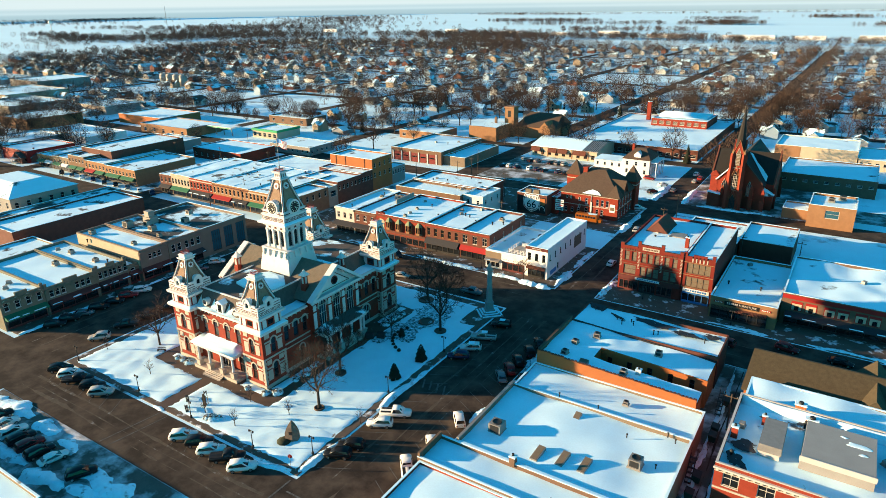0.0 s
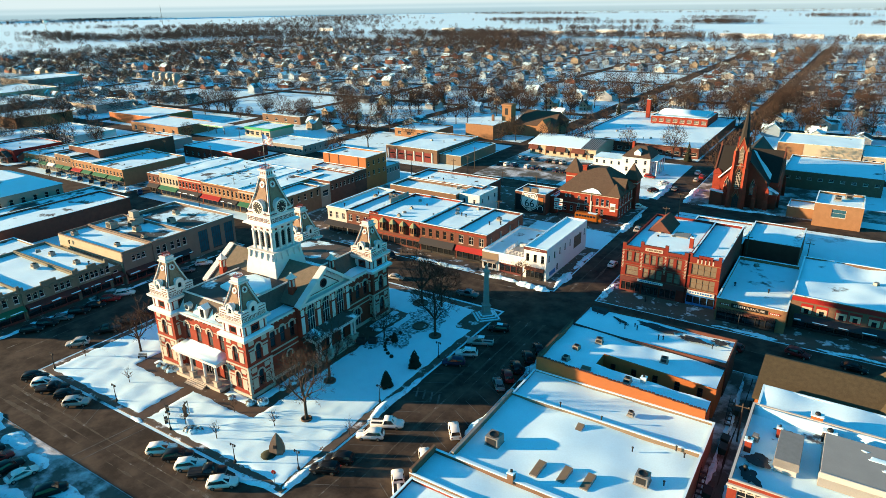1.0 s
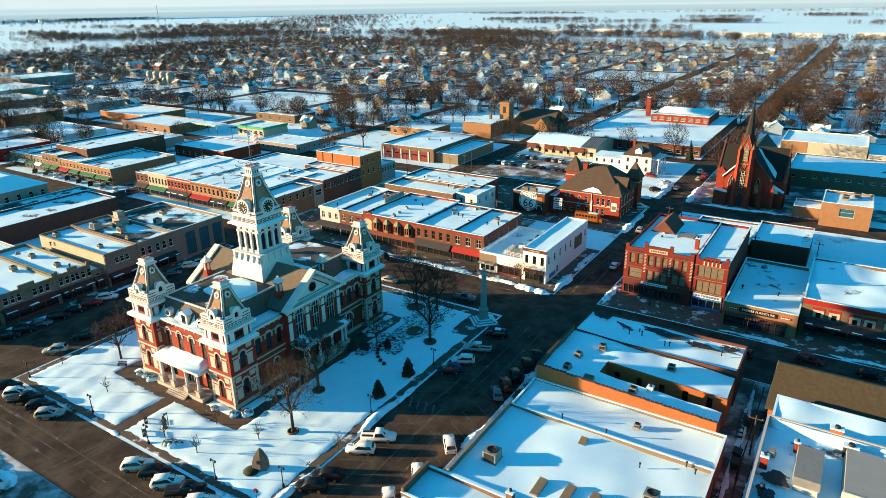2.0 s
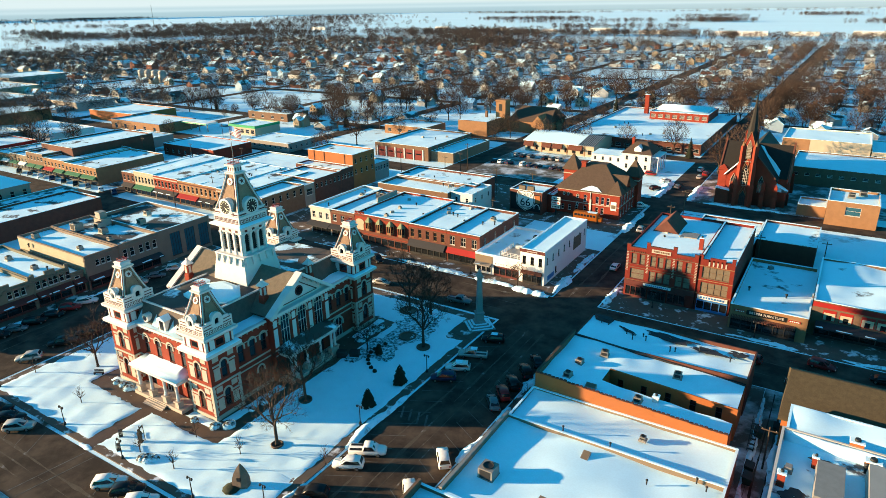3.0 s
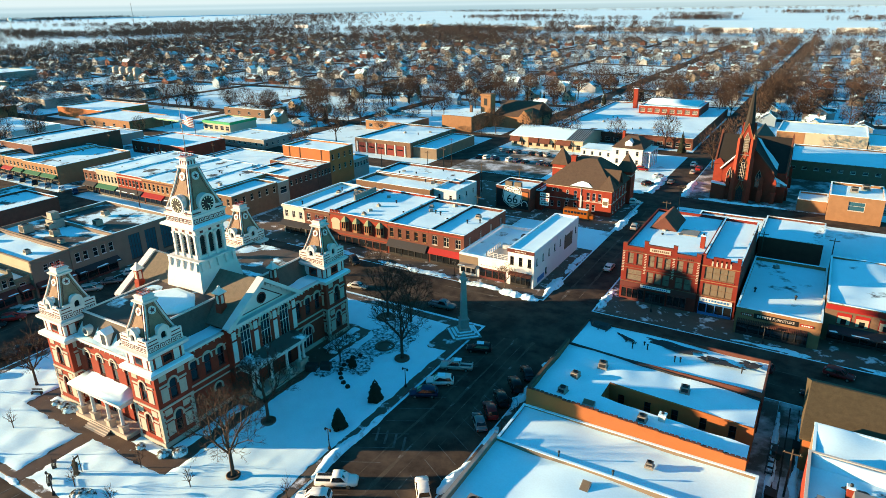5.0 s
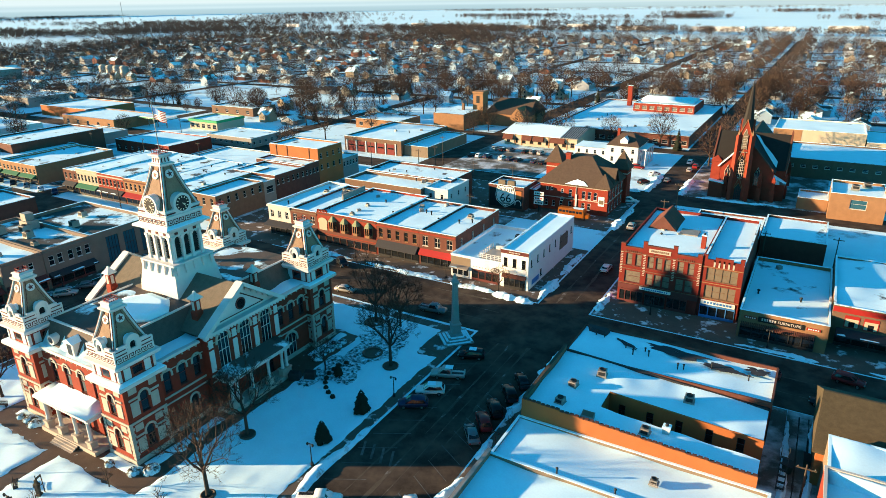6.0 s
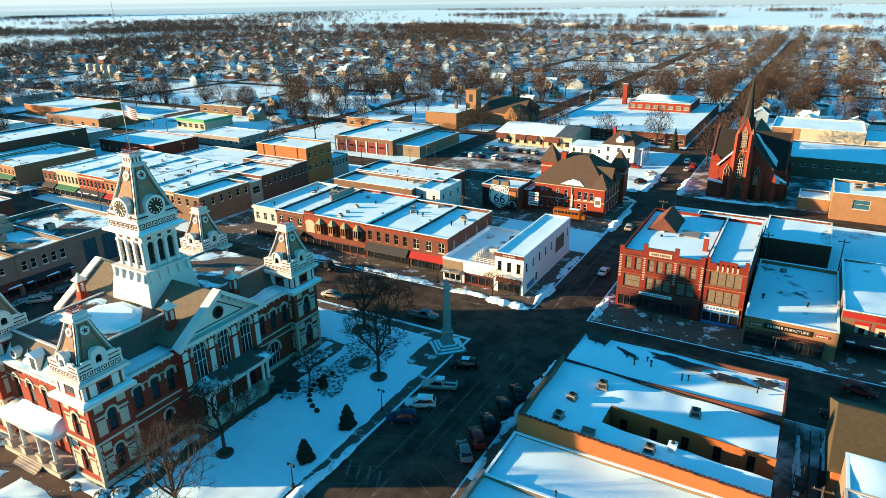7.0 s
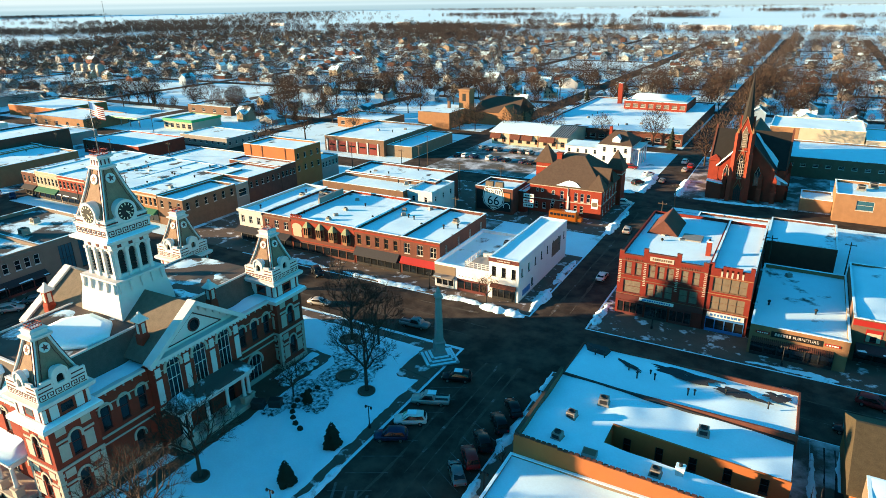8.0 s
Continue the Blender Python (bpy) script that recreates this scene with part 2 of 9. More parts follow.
class Shape:
    """Gathers faces for one mesh."""

    def __init__(self):
        self.v, self.f, self.k, self.smooth = [], [], [], set()

    def poly(self, points, k=0):
        i = len(self.v)
        self.v += [tuple(p) for p in points]
        self.f.append(tuple(range(i, i + len(points))))
        self.k.append(k)
        return self

    def box(self, x0, x1, y0, y1, z0, z1, k=0, top=None):
        """An upright box. top: the inset of its upper face on all sides."""
        t = top or 0.0
        i = len(self.v)
        self.v += [(x0, y0, z0), (x1, y0, z0), (x1, y1, z0), (x0, y1, z0), (x0 + t, y0 + t, z1), (x1 - t, y0 + t, z1), (x1 - t, y1 - t, z1), (x0 + t, y1 - t, z1)]
        for q in ((0, 3, 2, 1), (4, 5, 6, 7), (0, 1, 5, 4), (1, 2, 6, 5), (2, 3, 7, 6), (3, 0, 4, 7)):
            self.f.append(tuple(i + j for j in q))
            self.k.append(k)
        return self

    def block(self, m, sx, sy, sz, k=0):
        """A box of that size, centred, at the pose m."""
        i = len(self.v)
        for z in (-sz / 2, sz / 2):
            for x, y in ((-sx / 2, -sy / 2), (sx / 2, -sy / 2), (sx / 2, sy / 2), (-sx / 2, sy / 2)):
                self.v.append(tuple(m @ Vector((x, y, z))))
        for q in ((0, 3, 2, 1), (4, 5, 6, 7), (0, 1, 5, 4), (1, 2, 6, 5), (2, 3, 7, 6), (3, 0, 4, 7)):
            self.f.append(tuple(i + j for j in q))
            self.k.append(k)
        return self

    def rings(self, rings, k=0, caps=True, smooth=False, closed=True):
        """A skin over rings of equally many points."""
        i, n = len(self.v), len(rings[0])
        for r in rings:
            self.v += [tuple(p) for p in r]
        for a in range(len(rings) - 1):
            for b in range(n if closed else n - 1):
                c = (b + 1) % n
                if smooth:
                    self.smooth.add(len(self.f))
                self.f.append((i + a * n + b, i + a * n + c, i + (a + 1) * n + c, i + (a + 1) * n + b))
                self.k.append(k)
        if caps:
            self.f.append(tuple(range(i + n - 1, i - 1, -1)))
            self.k.append(k)
            e = i + (len(rings) - 1) * n
            self.f.append(tuple(range(e, e + n)))
            self.k.append(k)
        return self

    def turned(self, x, y, profile, n=12, k=0, smooth=True, phase=0.0):
        """A turned body: profile is rows of radius and height."""
        return self.rings([[(x + r * math.cos(phase + 2 * math.pi * j / n), y + r * math.sin(phase + 2 * math.pi * j / n), z) for j in range(n)] for r, z in profile], k, True, smooth)

    def square(self, x, y, profile, k=0, wide=1.0):
        """A four-sided body: profile is rows of half width and height; wide: its depth over its width."""
        return self.rings([[(x - r, y - r * wide, z), (x + r, y - r * wide, z), (x + r, y + r * wide, z), (x - r, y + r * wide, z)] for r, z in profile], k)

    def tube(self, a, b, r0, r1, n=5, k=0):
        a, b = Vector(a), Vector(b)
        q = (b - a).to_track_quat("Z", "Y").to_matrix()
        ring = [Vector((math.cos(2 * math.pi * j / n), math.sin(2 * math.pi * j / n), 0)) for j in range(n)]
        return self.rings([[a + q @ (p * r0) for p in ring], [b + q @ (p * r1) for p in ring]], k, False, True)

    def mesh(self, name, mats):
        me = bpy.data.meshes.new(name)
        me.from_pydata(self.v, [], self.f)
        for m in mats if isinstance(mats, (list, tuple)) else [mats]:
            me.materials.append(m)
        if any(self.k):
            me.polygons.foreach_set("material_index", self.k)
        if self.smooth:
            me.polygons.foreach_set("use_smooth", [j in self.smooth for j in range(len(self.f))])
        me.update()
        return me


def thing(name, x, y, z=0.0, rz=0.0, label="", category="", group="", kind=""):
    """An empty at a thing's base."""
    ob = new(name)
    ob.matrix_basis = pose(x, y, z, 0, 0, rz)
    ob.empty_display_size = 0.5
    return tagged(ob, label, category, group, kind)


def part(name, shape, mats, parent=None, label="", m=None):
    """One mesh object under a thing or part. shape: a Shape or a mesh that is shared."""
    ob = new(name, shape.mesh(name, mats) if isinstance(shape, Shape) else shape)
    if parent is not None:
        ob.parent = parent
    if m is not None:
        ob.matrix_basis = m
    if label:
        ob["label"] = label
    return ob


def part_each(name, shape, mats, parent, label=""):
    """Every separate body of a shape as a part of its own."""
    up = {}

    def root(i):
        while up.setdefault(i, i) != i:
            i = up[i]
        return i

    key = [tuple(round(c, 3) for c in v) for v in shape.v]
    for f in shape.f:
        for i in f[1:]:
            up[root(key[i])] = root(key[f[0]])
    bodies = {}
    for j, f in enumerate(shape.f):
        bodies.setdefault(root(key[f[0]]), []).append(j)
    for faces in bodies.values():
        s, at = Shape(), {}
        for j in faces:
            for i in shape.f[j]:
                if i not in at:
                    at[i] = len(s.v)
                    s.v.append(shape.v[i])
            if j in shape.smooth:
                s.smooth.add(len(s.f))
            s.f.append(tuple(at[i] for i in shape.f[j]))
            s.k.append(shape.k[j])
        part(name, s, mats, parent, label)


def solid(name, shape, mats, label="", category="", group="", kind="", m=None):
    """A thing that is one mesh."""
    return tagged(part(name, shape, mats, None, "", m), label, category, group, kind)


SIDES = {"S": (0, (-1, -1)), "E": (90, (1, -1)), "N": (180, (1, 1)), "W": (270, (-1, 1))}


def side_pose(side, w, d):
    """From the facade's own frame (u to the right along it, -y outwards, z up) to the building's."""
    turn, (sx, sy) = SIDES[side]
    return pose(sx * w / 2, sy * d / 2, 0, 0, 0, turn)


def arc(u0, u1, z, rise, n=8):
    """Points of an arch from left to right."""
    c, r = (u0 + u1) / 2, (u1 - u0) / 2
    return [(c - r * math.cos(math.pi * j / n), z + rise * math.sin(math.pi * j / n)) for j in range(n + 1)]


def facade(s, m, width, z0, z1, holes, k=0, deep=0.22):
    """One wall plane with openings. holes: rows of u, z, w, h, arched."""
    us = sorted({0.0, width, *[v for u, z, w, h, *_ in holes for v in (u, u + w)]})
    zs = sorted({z0, z1, *[v for u, z, w, h, *_ in holes for v in (z, z + h)]})

    def put(points):
        s.poly([m @ Vector(p) for p in points], k)

    for a, b in zip(us, us[1:]):
        for c, d in zip(zs, zs[1:]):
            uc, zc = (a + b) / 2, (c + d) / 2
            if b - a > 1e-5 and d - c > 1e-5 and not any(u < uc < u + w and z < zc < z + h for u, z, w, h, *_ in holes):
                put([(a, 0, c), (b, 0, c), (b, 0, d), (a, 0, d)])
    for u, z, w, h, *arch in holes:
        put([(u, 0, z), (u, deep, z), (u, deep, z + h), (u, 0, z + h)])
        put([(u + w, 0, z), (u + w, 0, z + h), (u + w, deep, z + h), (u + w, deep, z)])
        put([(u, 0, z), (u + w, 0, z), (u + w, deep, z), (u, deep, z)])
        if arch and arch[0]:
            rise = w / 2
            p = arc(u, u + w, z + h - rise, rise)
            for (ua, za), (ub, zb) in zip(p, p[1:]):
                put([(ua, 0, za), (ub, 0, zb), (ub, 0, z + h), (ua, 0, z + h)])
                put([(ua, 0, za), (ua, deep, za), (ub, deep, zb), (ub, 0, zb)])
        else:
            put([(u, 0, z + h), (u, deep, z + h), (u + w, deep, z + h), (u + w, 0, z + h)])


WINDOW_MESHES = {}


def window_meshes(w, h, arched, bars):
    """The frame and the pane of a window of that size, in its own frame: u from 0, z from 0."""
    key = (round(w, 2), round(h, 2), arched, bars)
    if key not in WINDOW_MESHES:
        s, t = Shape(), min(0.09, w * 0.08)
        us = [t, *[v for j in range(1, bars + 1) for v in (w * j / (bars + 1) - t * 0.35, w * j / (bars + 1) + t * 0.35)], w - t]
        facade(s, pose(0, 0.08, 0), w, 0, h, [(a, z, b - a, z1 - z) for a, b in zip(us[::2], us[1::2]) for z, z1 in ((t, h * 0.52), (h * 0.52 + t * 0.8, h - t))], 0, 0.1)
        s.box(-0.06, w + 0.06, -0.1, 0.18, -0.12, 0.0)
        g = Shape().poly([(0, 0.16, 0), (w, 0.16, 0), (w, 0.16, h), (0, 0.16, h)])
        WINDOW_MESHES[key] = (s, g, {})
    return WINDOW_MESHES[key]


def window(parent, m, u, z, w, h, arched=False, frame_mat=None, pane=None, bars=0):
    """A window with frame, sill and pane in an opening of a facade at the pose m."""
    frame_mat, pane = frame_mat or cream_paint, pane or glass
    s, g, made = window_meshes(w, h, arched, bars)
    for shape, mt in ((s, frame_mat), (g, pane)):
        if mt.name not in made:
            made[mt.name] = {}
        made[mt.name].setdefault(id(shape), shape.mesh("window" if shape is s else "pane", mt))
    ob = part("window", made[frame_mat.name][id(s)], None, parent, m=m @ pose(u, 0, z))
    part("pane", made[pane.name][id(g)], None, ob)
    return ob


def drifted(x0, x1, y0, y1, z, nx=10, ny=10, lift=0.12, seed=0.0, freq=0.15):
    """A snow deck, uneven by lift."""
    s = Shape()
    g = [[(x0 + (x1 - x0) * i / nx, y0 + (y1 - y0) * j / ny) for i in range(nx + 1)] for j in range(ny + 1)]
    g = [[(x, y, z + lift * (0.5 + noise.noise((x * freq + seed, y * freq, seed)))) for x, y in row] for row in g]
    i0 = len(s.v)
    for row in g:
        s.v += row
    for j in range(ny):
        for i in range(nx):
            a = i0 + j * (nx + 1) + i
            s.smooth.add(len(s.f))
            s.f.append((a, a + 1, a + nx + 2, a + nx + 1))
            s.k.append(0)
    return s


def flat_building(name, x0, x1, y0, y1, h, wall, label, holes=None, parapet=0.6, roof=None, coping=True, frames=None, category="building", group="", panes=None, bars=0, lift=0.12, coat=None, fall=0.0):
    """A flat-roofed building: wall with openings, roof deck with snow, coping, windows. holes: side -> rows of u, z, w, h, arched; fall: by how much the deck drops towards the east."""
    w, d = x1 - x0, y1 - y0
    b = thing(name, (x0 + x1) / 2, (y0 + y1) / 2, 0, 0, label, category, group)
    holes = holes or {}
    s, t = Shape(), 0.27
    for side in "SENW":
        facade(s, side_pose(side, w, d), w if side in "SN" else d, 0, h, holes.get(side, ()))
    parapet = parapet * 1.35 + 0.15 if coping else parapet
    zi = h - parapet
    for xa, ya, xb, yb in ((-1, -1, 1, -1), (1, -1, 1, 1), (1, 1, -1, 1), (-1, 1, -1, -1)):
        X, Y = w / 2 - t, d / 2 - t
        s.poly([(xb * X, yb * Y, zi - 0.3 - fall), (xa * X, ya * Y, zi - 0.3 - fall), (xa * X, ya * Y, h), (xb * X, yb * Y, h)])
        s.poly([(xa * w / 2, ya * d / 2, h), (xb * w / 2, yb * d / 2, h), (xb * X, yb * Y, h), (xa * X, ya * Y, h)])
    part("wall", s, wall, b)
    e = t if parapet >= 0.1 else 0.02
    deck = drifted(-w / 2 + e, w / 2 - e, -d / 2 + e, d / 2 - e, zi if parapet >= 0.1 else h + 0.03, max(4, int(w / 1.6)), max(4, int(d / 1.6)), lift, (x0 * 7.3 + y0) % 50)
    deck.v = [(x, y, z - fall * (x / w + 0.5)) for x, y, z in deck.v]
    part("roof", deck, roof or snow_roof, b, "flat roof under snow")
    if coping:
        c, o = Shape(), 0.04
        c.box(-w / 2 - o, w / 2 + o, -d / 2 - o, -d / 2 + t + o, h + 0.003, h + 0.12)
        c.box(-w / 2 - o, w / 2 + o, d / 2 - t - o, d / 2 + o, h + 0.003, h + 0.12)
        c.box(-w / 2 - o, -w / 2 + t + o, -d / 2 + t + o, d / 2 - t - o, h + 0.003, h + 0.11)
        c.box(w / 2 - t - o, w / 2 + o, -d / 2 + t + o, d / 2 - t - o, h + 0.003, h + 0.11)
        part("coping", c, coat or coping_mat, b)
    for side, rows in holes.items():
        m = side_pose(side, w, d)
        for u, z, ww, hh, *rest in rows:
            window(b, m, u, z, ww, hh, bool(rest and rest[0]), frames, (panes or {}).get(side, glass), bars)
    return b


def row_of(n, width, z, w, h, arched=False, start=None, end=None):
    """n openings evenly along a facade."""
    a, b = start if start is not None else 0.0, end if end is not None else width
    step = (b - a) / n
    return [(a + step * (j + 0.5) - w / 2, z, w, h, arched) for j in range(n)]


def bars_of_writing(parent, m, u0, u1, z0, z1, mat, n=8, out=0.06):
    """Plain bars where a sign's letters cannot be spelt out."""
    rnd = random.Random(int(u0 * 100 + z0 * 10))
    s, u = Shape(), u0
    step = (u1 - u0) / n
    for j in range(n):
        ww = step * rnd.uniform(0.55, 0.85)
        s.block(m @ pose(u + step / 2, -out, (z0 + z1) / 2), ww, 0.03, z1 - z0)
        u += step
    return part("lettering", s, mat, parent)


def arch_band(s, m, u0, u1, spring, rise, thick, proud, k=0, n=10, back=0.0):
    """A moulding round an arch, with short legs."""
    a, b = arc(u0, u1, spring, rise, n), arc(u0 - thick, u1 + thick, spring, rise + thick, n)
    a, b = [(u0, spring - 0.5), *a, (u1, spring - 0.5)], [(u0 - thick, spring - 0.5), *b, (u1 + thick, spring - 0.5)]
    for j in range(len(a) - 1):
        q = [(a[j][0], -proud, a[j][1]), (a[j + 1][0], -proud, a[j + 1][1]), (b[j + 1][0], -proud, b[j + 1][1]), (b[j][0], -proud, b[j][1])]
        s.poly([m @ Vector(p) for p in q], k)
        for e, f in ((a, 1), (b, -1)):
            p = [(e[j][0], -proud, e[j][1]), (e[j + 1][0], -proud, e[j + 1][1]), (e[j + 1][0], back, e[j + 1][1]), (e[j][0], back, e[j][1])]
            s.poly([m @ Vector(v) for v in p], k)


def plate(s, m, u0, u1, z0, z1, proud=0.07, k=0, back=0.0):
    s.block(m @ pose((u0 + u1) / 2, (back - proud) / 2, (z0 + z1) / 2), u1 - u0, proud + back, z1 - z0, k)


def meander(s, m, u0, u1, z0, h, proud=0.03, k=0):
    """A Greek key border of raised strips."""
    n = max(2, round((u1 - u0) / (h * 1.15)))
    p, t = (u1 - u0) / n, h * 0.13
    for j in range(n):
        u = u0 + j * p
        plate(s, m, u, u + t, z0 + t, z0 + h - t, proud, k)
        plate(s, m, u + t, u + p * 0.82, z0 + h - 2 * t, z0 + h - t, proud, k)
        plate(s, m, u + p * 0.82 - t, u + p * 0.82, z0 + 2.2 * t, z0 + h - 2 * t, proud, k)
        plate(s, m, u + p * 0.36, u + p * 0.82 - t, z0 + 2.2 * t, z0 + 3.2 * t, proud, k)
        plate(s, m, u + p * 0.36, u + p * 0.36 + t, z0 + 3.2 * t, z0 + 4.6 * t, proud, k)
        plate(s, m, u + t, u + p, z0, z0 + t, proud, k)


def star(s, m, r, proud, k=0):
    pts = [(r * (1 if j % 2 == 0 else 0.42) * math.sin(math.pi * j / 5), -proud, r * (1 if j % 2 == 0 else 0.42) * math.cos(math.pi * j / 5)) for j in range(10)]
    s.poly([m @ Vector(p) for p in pts], k)


def disc(s, m, r, proud, k=0, n=16, back=0.0):
    ring = [(r * math.cos(2 * math.pi * j / n), r * math.sin(2 * math.pi * j / n)) for j in range(n)]
    s.rings([[m @ Vector((a, back, b)) for a, b in ring], [m @ Vector((a, -proud, b)) for a, b in ring]], k)


def faces_of(x, y, half):
    """The poses of a square body's four faces: u from its left corner."""
    return {side: pose(x, y, 0) @ side_pose(side, 2 * half, 2 * half) for side in "SENW"}

# ---- ground, roads, pavements ----
TOWN = (-1100, 700, -300, 1150)
g = Shape()
F = 7000
g.poly([(TOWN[0], TOWN[2], 0), (TOWN[1], TOWN[2], 0), (TOWN[1], TOWN[3], 0), (TOWN[0], TOWN[3], 0)], 0)
g.poly([(-F, -F, 0), (F, -F, 0), (F, TOWN[2], 0), (-F, TOWN[2], 0)], 1)
g.poly([(-F, TOWN[3], 0), (F, TOWN[3], 0), (F, F, 0), (-F, F, 0)], 1)
g.poly([(-F, TOWN[2], 0), (TOWN[0], TOWN[2], 0), (TOWN[0], TOWN[3], 0), (-F, TOWN[3], 0)], 1)
g.poly([(TOWN[1], TOWN[2], 0), (F, TOWN[2], 0), (F, TOWN[3], 0), (TOWN[1], TOWN[3], 0)], 1)
solid("ground", g, [snow_ground, snow_field], "flat snow-covered ground with bare patches out to the horizon", "ground", kind="structure")

NS = [-75, -170, -262, -354, -446, -538, -630, -722, -814, -906, -998, 105, 197, 289, 381]
EW = [207, 310, 402, 494, 586, 678, 770, 862, 954]


def sheet(rects, z, cut=()):
    """The union of rectangles x0, x1, y0, y1 as one flat sheet."""
    xs = sorted({v for r in (*rects, *cut) for v in r[:2]})
    ys = sorted({v for r in (*rects, *cut) for v in r[2:]})
    s = Shape()
    for a, b in zip(xs, xs[1:]):
        for c, d in zip(ys, ys[1:]):
            x, y = (a + b) / 2, (c + d) / 2
            if any(r[0] < x < r[1] and r[2] < y < r[3] for r in rects) and not any(r[0] < x < r[1] and r[2] < y < r[3] for r in cut):
                s.poly([(a, c, z), (b, c, z), (b, d, z), (a, d, z)])
    return s


roads = [(3.9, 20.0, -130, 48), (9.5, 20.2, 48, 137), (9.0, 18.5, 137, 1000), (-86, -65.5, -130, 52), (-80, -69, 52, 1000),
         (-420, 20, -53, -41.2), (-420, 420, 31.5, 48), (-420, 420, 131.5, 143), (20, 420, -56, -44)]
roads += [(x - 4.5, x + 4.5, -130, 1000) for x in NS[1:]] + [(-1040, 420, y - 4.5, y + 4.5) for y in EW]
solid("road", sheet(roads, 0.03), asphalt, "dark wet asphalt streets with slush and faint tyre tracks", "road", kind="structure")
solid("car_park", sheet([(-70, -31, 143.5, 186), (-150, -88, 60, 84), (-65, -8, -70, -53.05), (60, 120, 150, 165), (-78, -18, 82, 98)], 0.024), slush, "asphalt car parks with ploughed snow between the streets", "car park", kind="structure")

# line paint: parking bays and crossings
s = Shape()
for j in range(16):
    x = -62 + 3.6 * j
    if not -37 < x < -24:
        s.block(pose(x, -44.2, 0.042, 0, 0, 32), 0.12, 5.2, 0.004)
for j in range(16):
    s.block(pose(7.2, -36 + 3.7 * j, 0.042, 0, 0, -62), 0.12, 5.6, 0.004)
for j in range(14):
    s.block(pose(17.0, -36 + 3.7 * j, 0.042, 0, 0, 60), 0.12, 5.0, 0.004)
for j in range(4):
    s.block(pose(5.5 + 1.6 * j, -7.4, 0.046, 0, 0, 25), 0.35, 3.2, 0.004)
for u in (-50.5, -44):
    s.block(pose(12, u, 0.046), 15, 0.3, 0.004)
for u in (3.2, 20.8):
    s.block(pose(u, -47.3, 0.05), 0.3, 11, 0.004)
for u in (-31.8, -29.6):
    s.block(pose(u, -47.0, 0.046, 0, 0, -8), 0.16, 11, 0.004)
solid("road_marking", s, line_paint, "worn pale painted parking bays and crossing lines", "road marking", kind="structure")


def slab(name, x0, x1, y0, y1, z, mat, label, cat="pavement"):
    return solid(name, Shape().box(x0, x1, y0, y1, 0.0, z, top=0.03), mat, label, cat, kind="structure")


slab("pavement_square", -64.8, 3.4, -40.6, 30.6, 0.15, paving, "concrete pavement with kerb round the courthouse lawn, snowy")
slab("pavement_east", 20.3, 24.8, -40, 31.2, 0.15, paving, "concrete pavement with kerb and snow heaps before the shops")
slab("pavement_alley", 24.85, 57, -60, 31.2, 0.10, slush, "slushy ground under the shop block")
slab("pavement_yard", 57.05, 90, -60, 31.2, 0.12, slush, "alley with packed dirty snow and tyre tracks", "alley")
slab("pavement_north", -90, 9.1, 48.4, 82, 0.15, paving, "concrete pavement with kerb before the brick shop row")
slab("pavement_red", 20.6, 95, 48.4, 92, 0.15, paving, "concrete pavement with kerb before the red brick shops")
slab("pavement_west", -93, -86.4, -40, 31, 0.15, paving, "concrete pavement with kerb before the western shops")
slab("pavement_hall", -60, 8.6, 98.5, 131, 0.14, paving, "snowy pavement round the town hall")
slab("pavement_church", 18.9, 60, 143.2, 199, 0.14, slush, "partly cleared snowy churchyard with kerb")

# lawn: four snow fields with paths between
LAWN = [(-63.4, -33.7, -39.6, -29.6), (-31.3, 2.2, -39.6, -29.6), (-63.2, -49.5, -29.6, 28.5), (-15.0, 2.0, -29.6, 19.0), (-49.5, -15.0, 18.6, 28.5), (-15.0, -2.0, 19.0, 28.5), (-19.0, -16.9, -25.0, -12.0), (-19.0, -16.9, 8.5, 18.2), (-47.6, -39.6, -27.4, -25.4), (-25.6, -17.6, -27.4, -25.4)]


def in_lawn(x, y):
    return any(a < x < b and c < y < d for a, b, c, d in LAWN)


def snow_field_of(x0, x1, y0, y1, seed):
    """A snow field with an uneven top and a thawed, wandering rim wherever no other field adjoins."""
    nx, ny = max(5, int((x1 - x0) / 0.7)), max(4, int((y1 - y0) / 0.7))
    s = Shape()
    for j in range(ny + 1):
        for i in range(nx + 1):
            x, y = x0 + (x1 - x0) * i / nx, y0 + (y1 - y0) * j / ny
            ox, oy = (-1 if i == 0 else 1 if i == nx else 0), (-1 if j == 0 else 1 if j == ny else 0)
            z = 0.2 + 0.16 * (0.5 + noise.noise((x * 0.3 + 3.0, y * 0.3, 3.0))) + 0.05 * noise.noise((x * 1.1, y * 1.1, 7.0)) + 0.03 * noise.noise((x * 2.6, y * 2.6, 1.0))
            open_x, open_y = ox and not in_lawn(x + 0.3 * ox, y), oy and not in_lawn(x, y + 0.3 * oy)
            if open_x or open_y:
                bite = max(0.0, 0.5 * noise.noise((x * 0.35, y * 0.35, seed)) + 0.35 * noise.noise((x * 1.4, y * 1.4, seed + 5)) + 0.2)
                x, y, z = x - (ox * bite if open_x else 0), y - (oy * bite if open_y else 0), 0.165
            s.v.append((x, y, z))
    for j in range(ny):
        for i in range(nx):
            a = j * (nx + 1) + i
            s.smooth.add(len(s.f))
            s.f.append((a, a + 1, a + nx + 2, a + nx + 1))
            s.k.append(0)
    return s


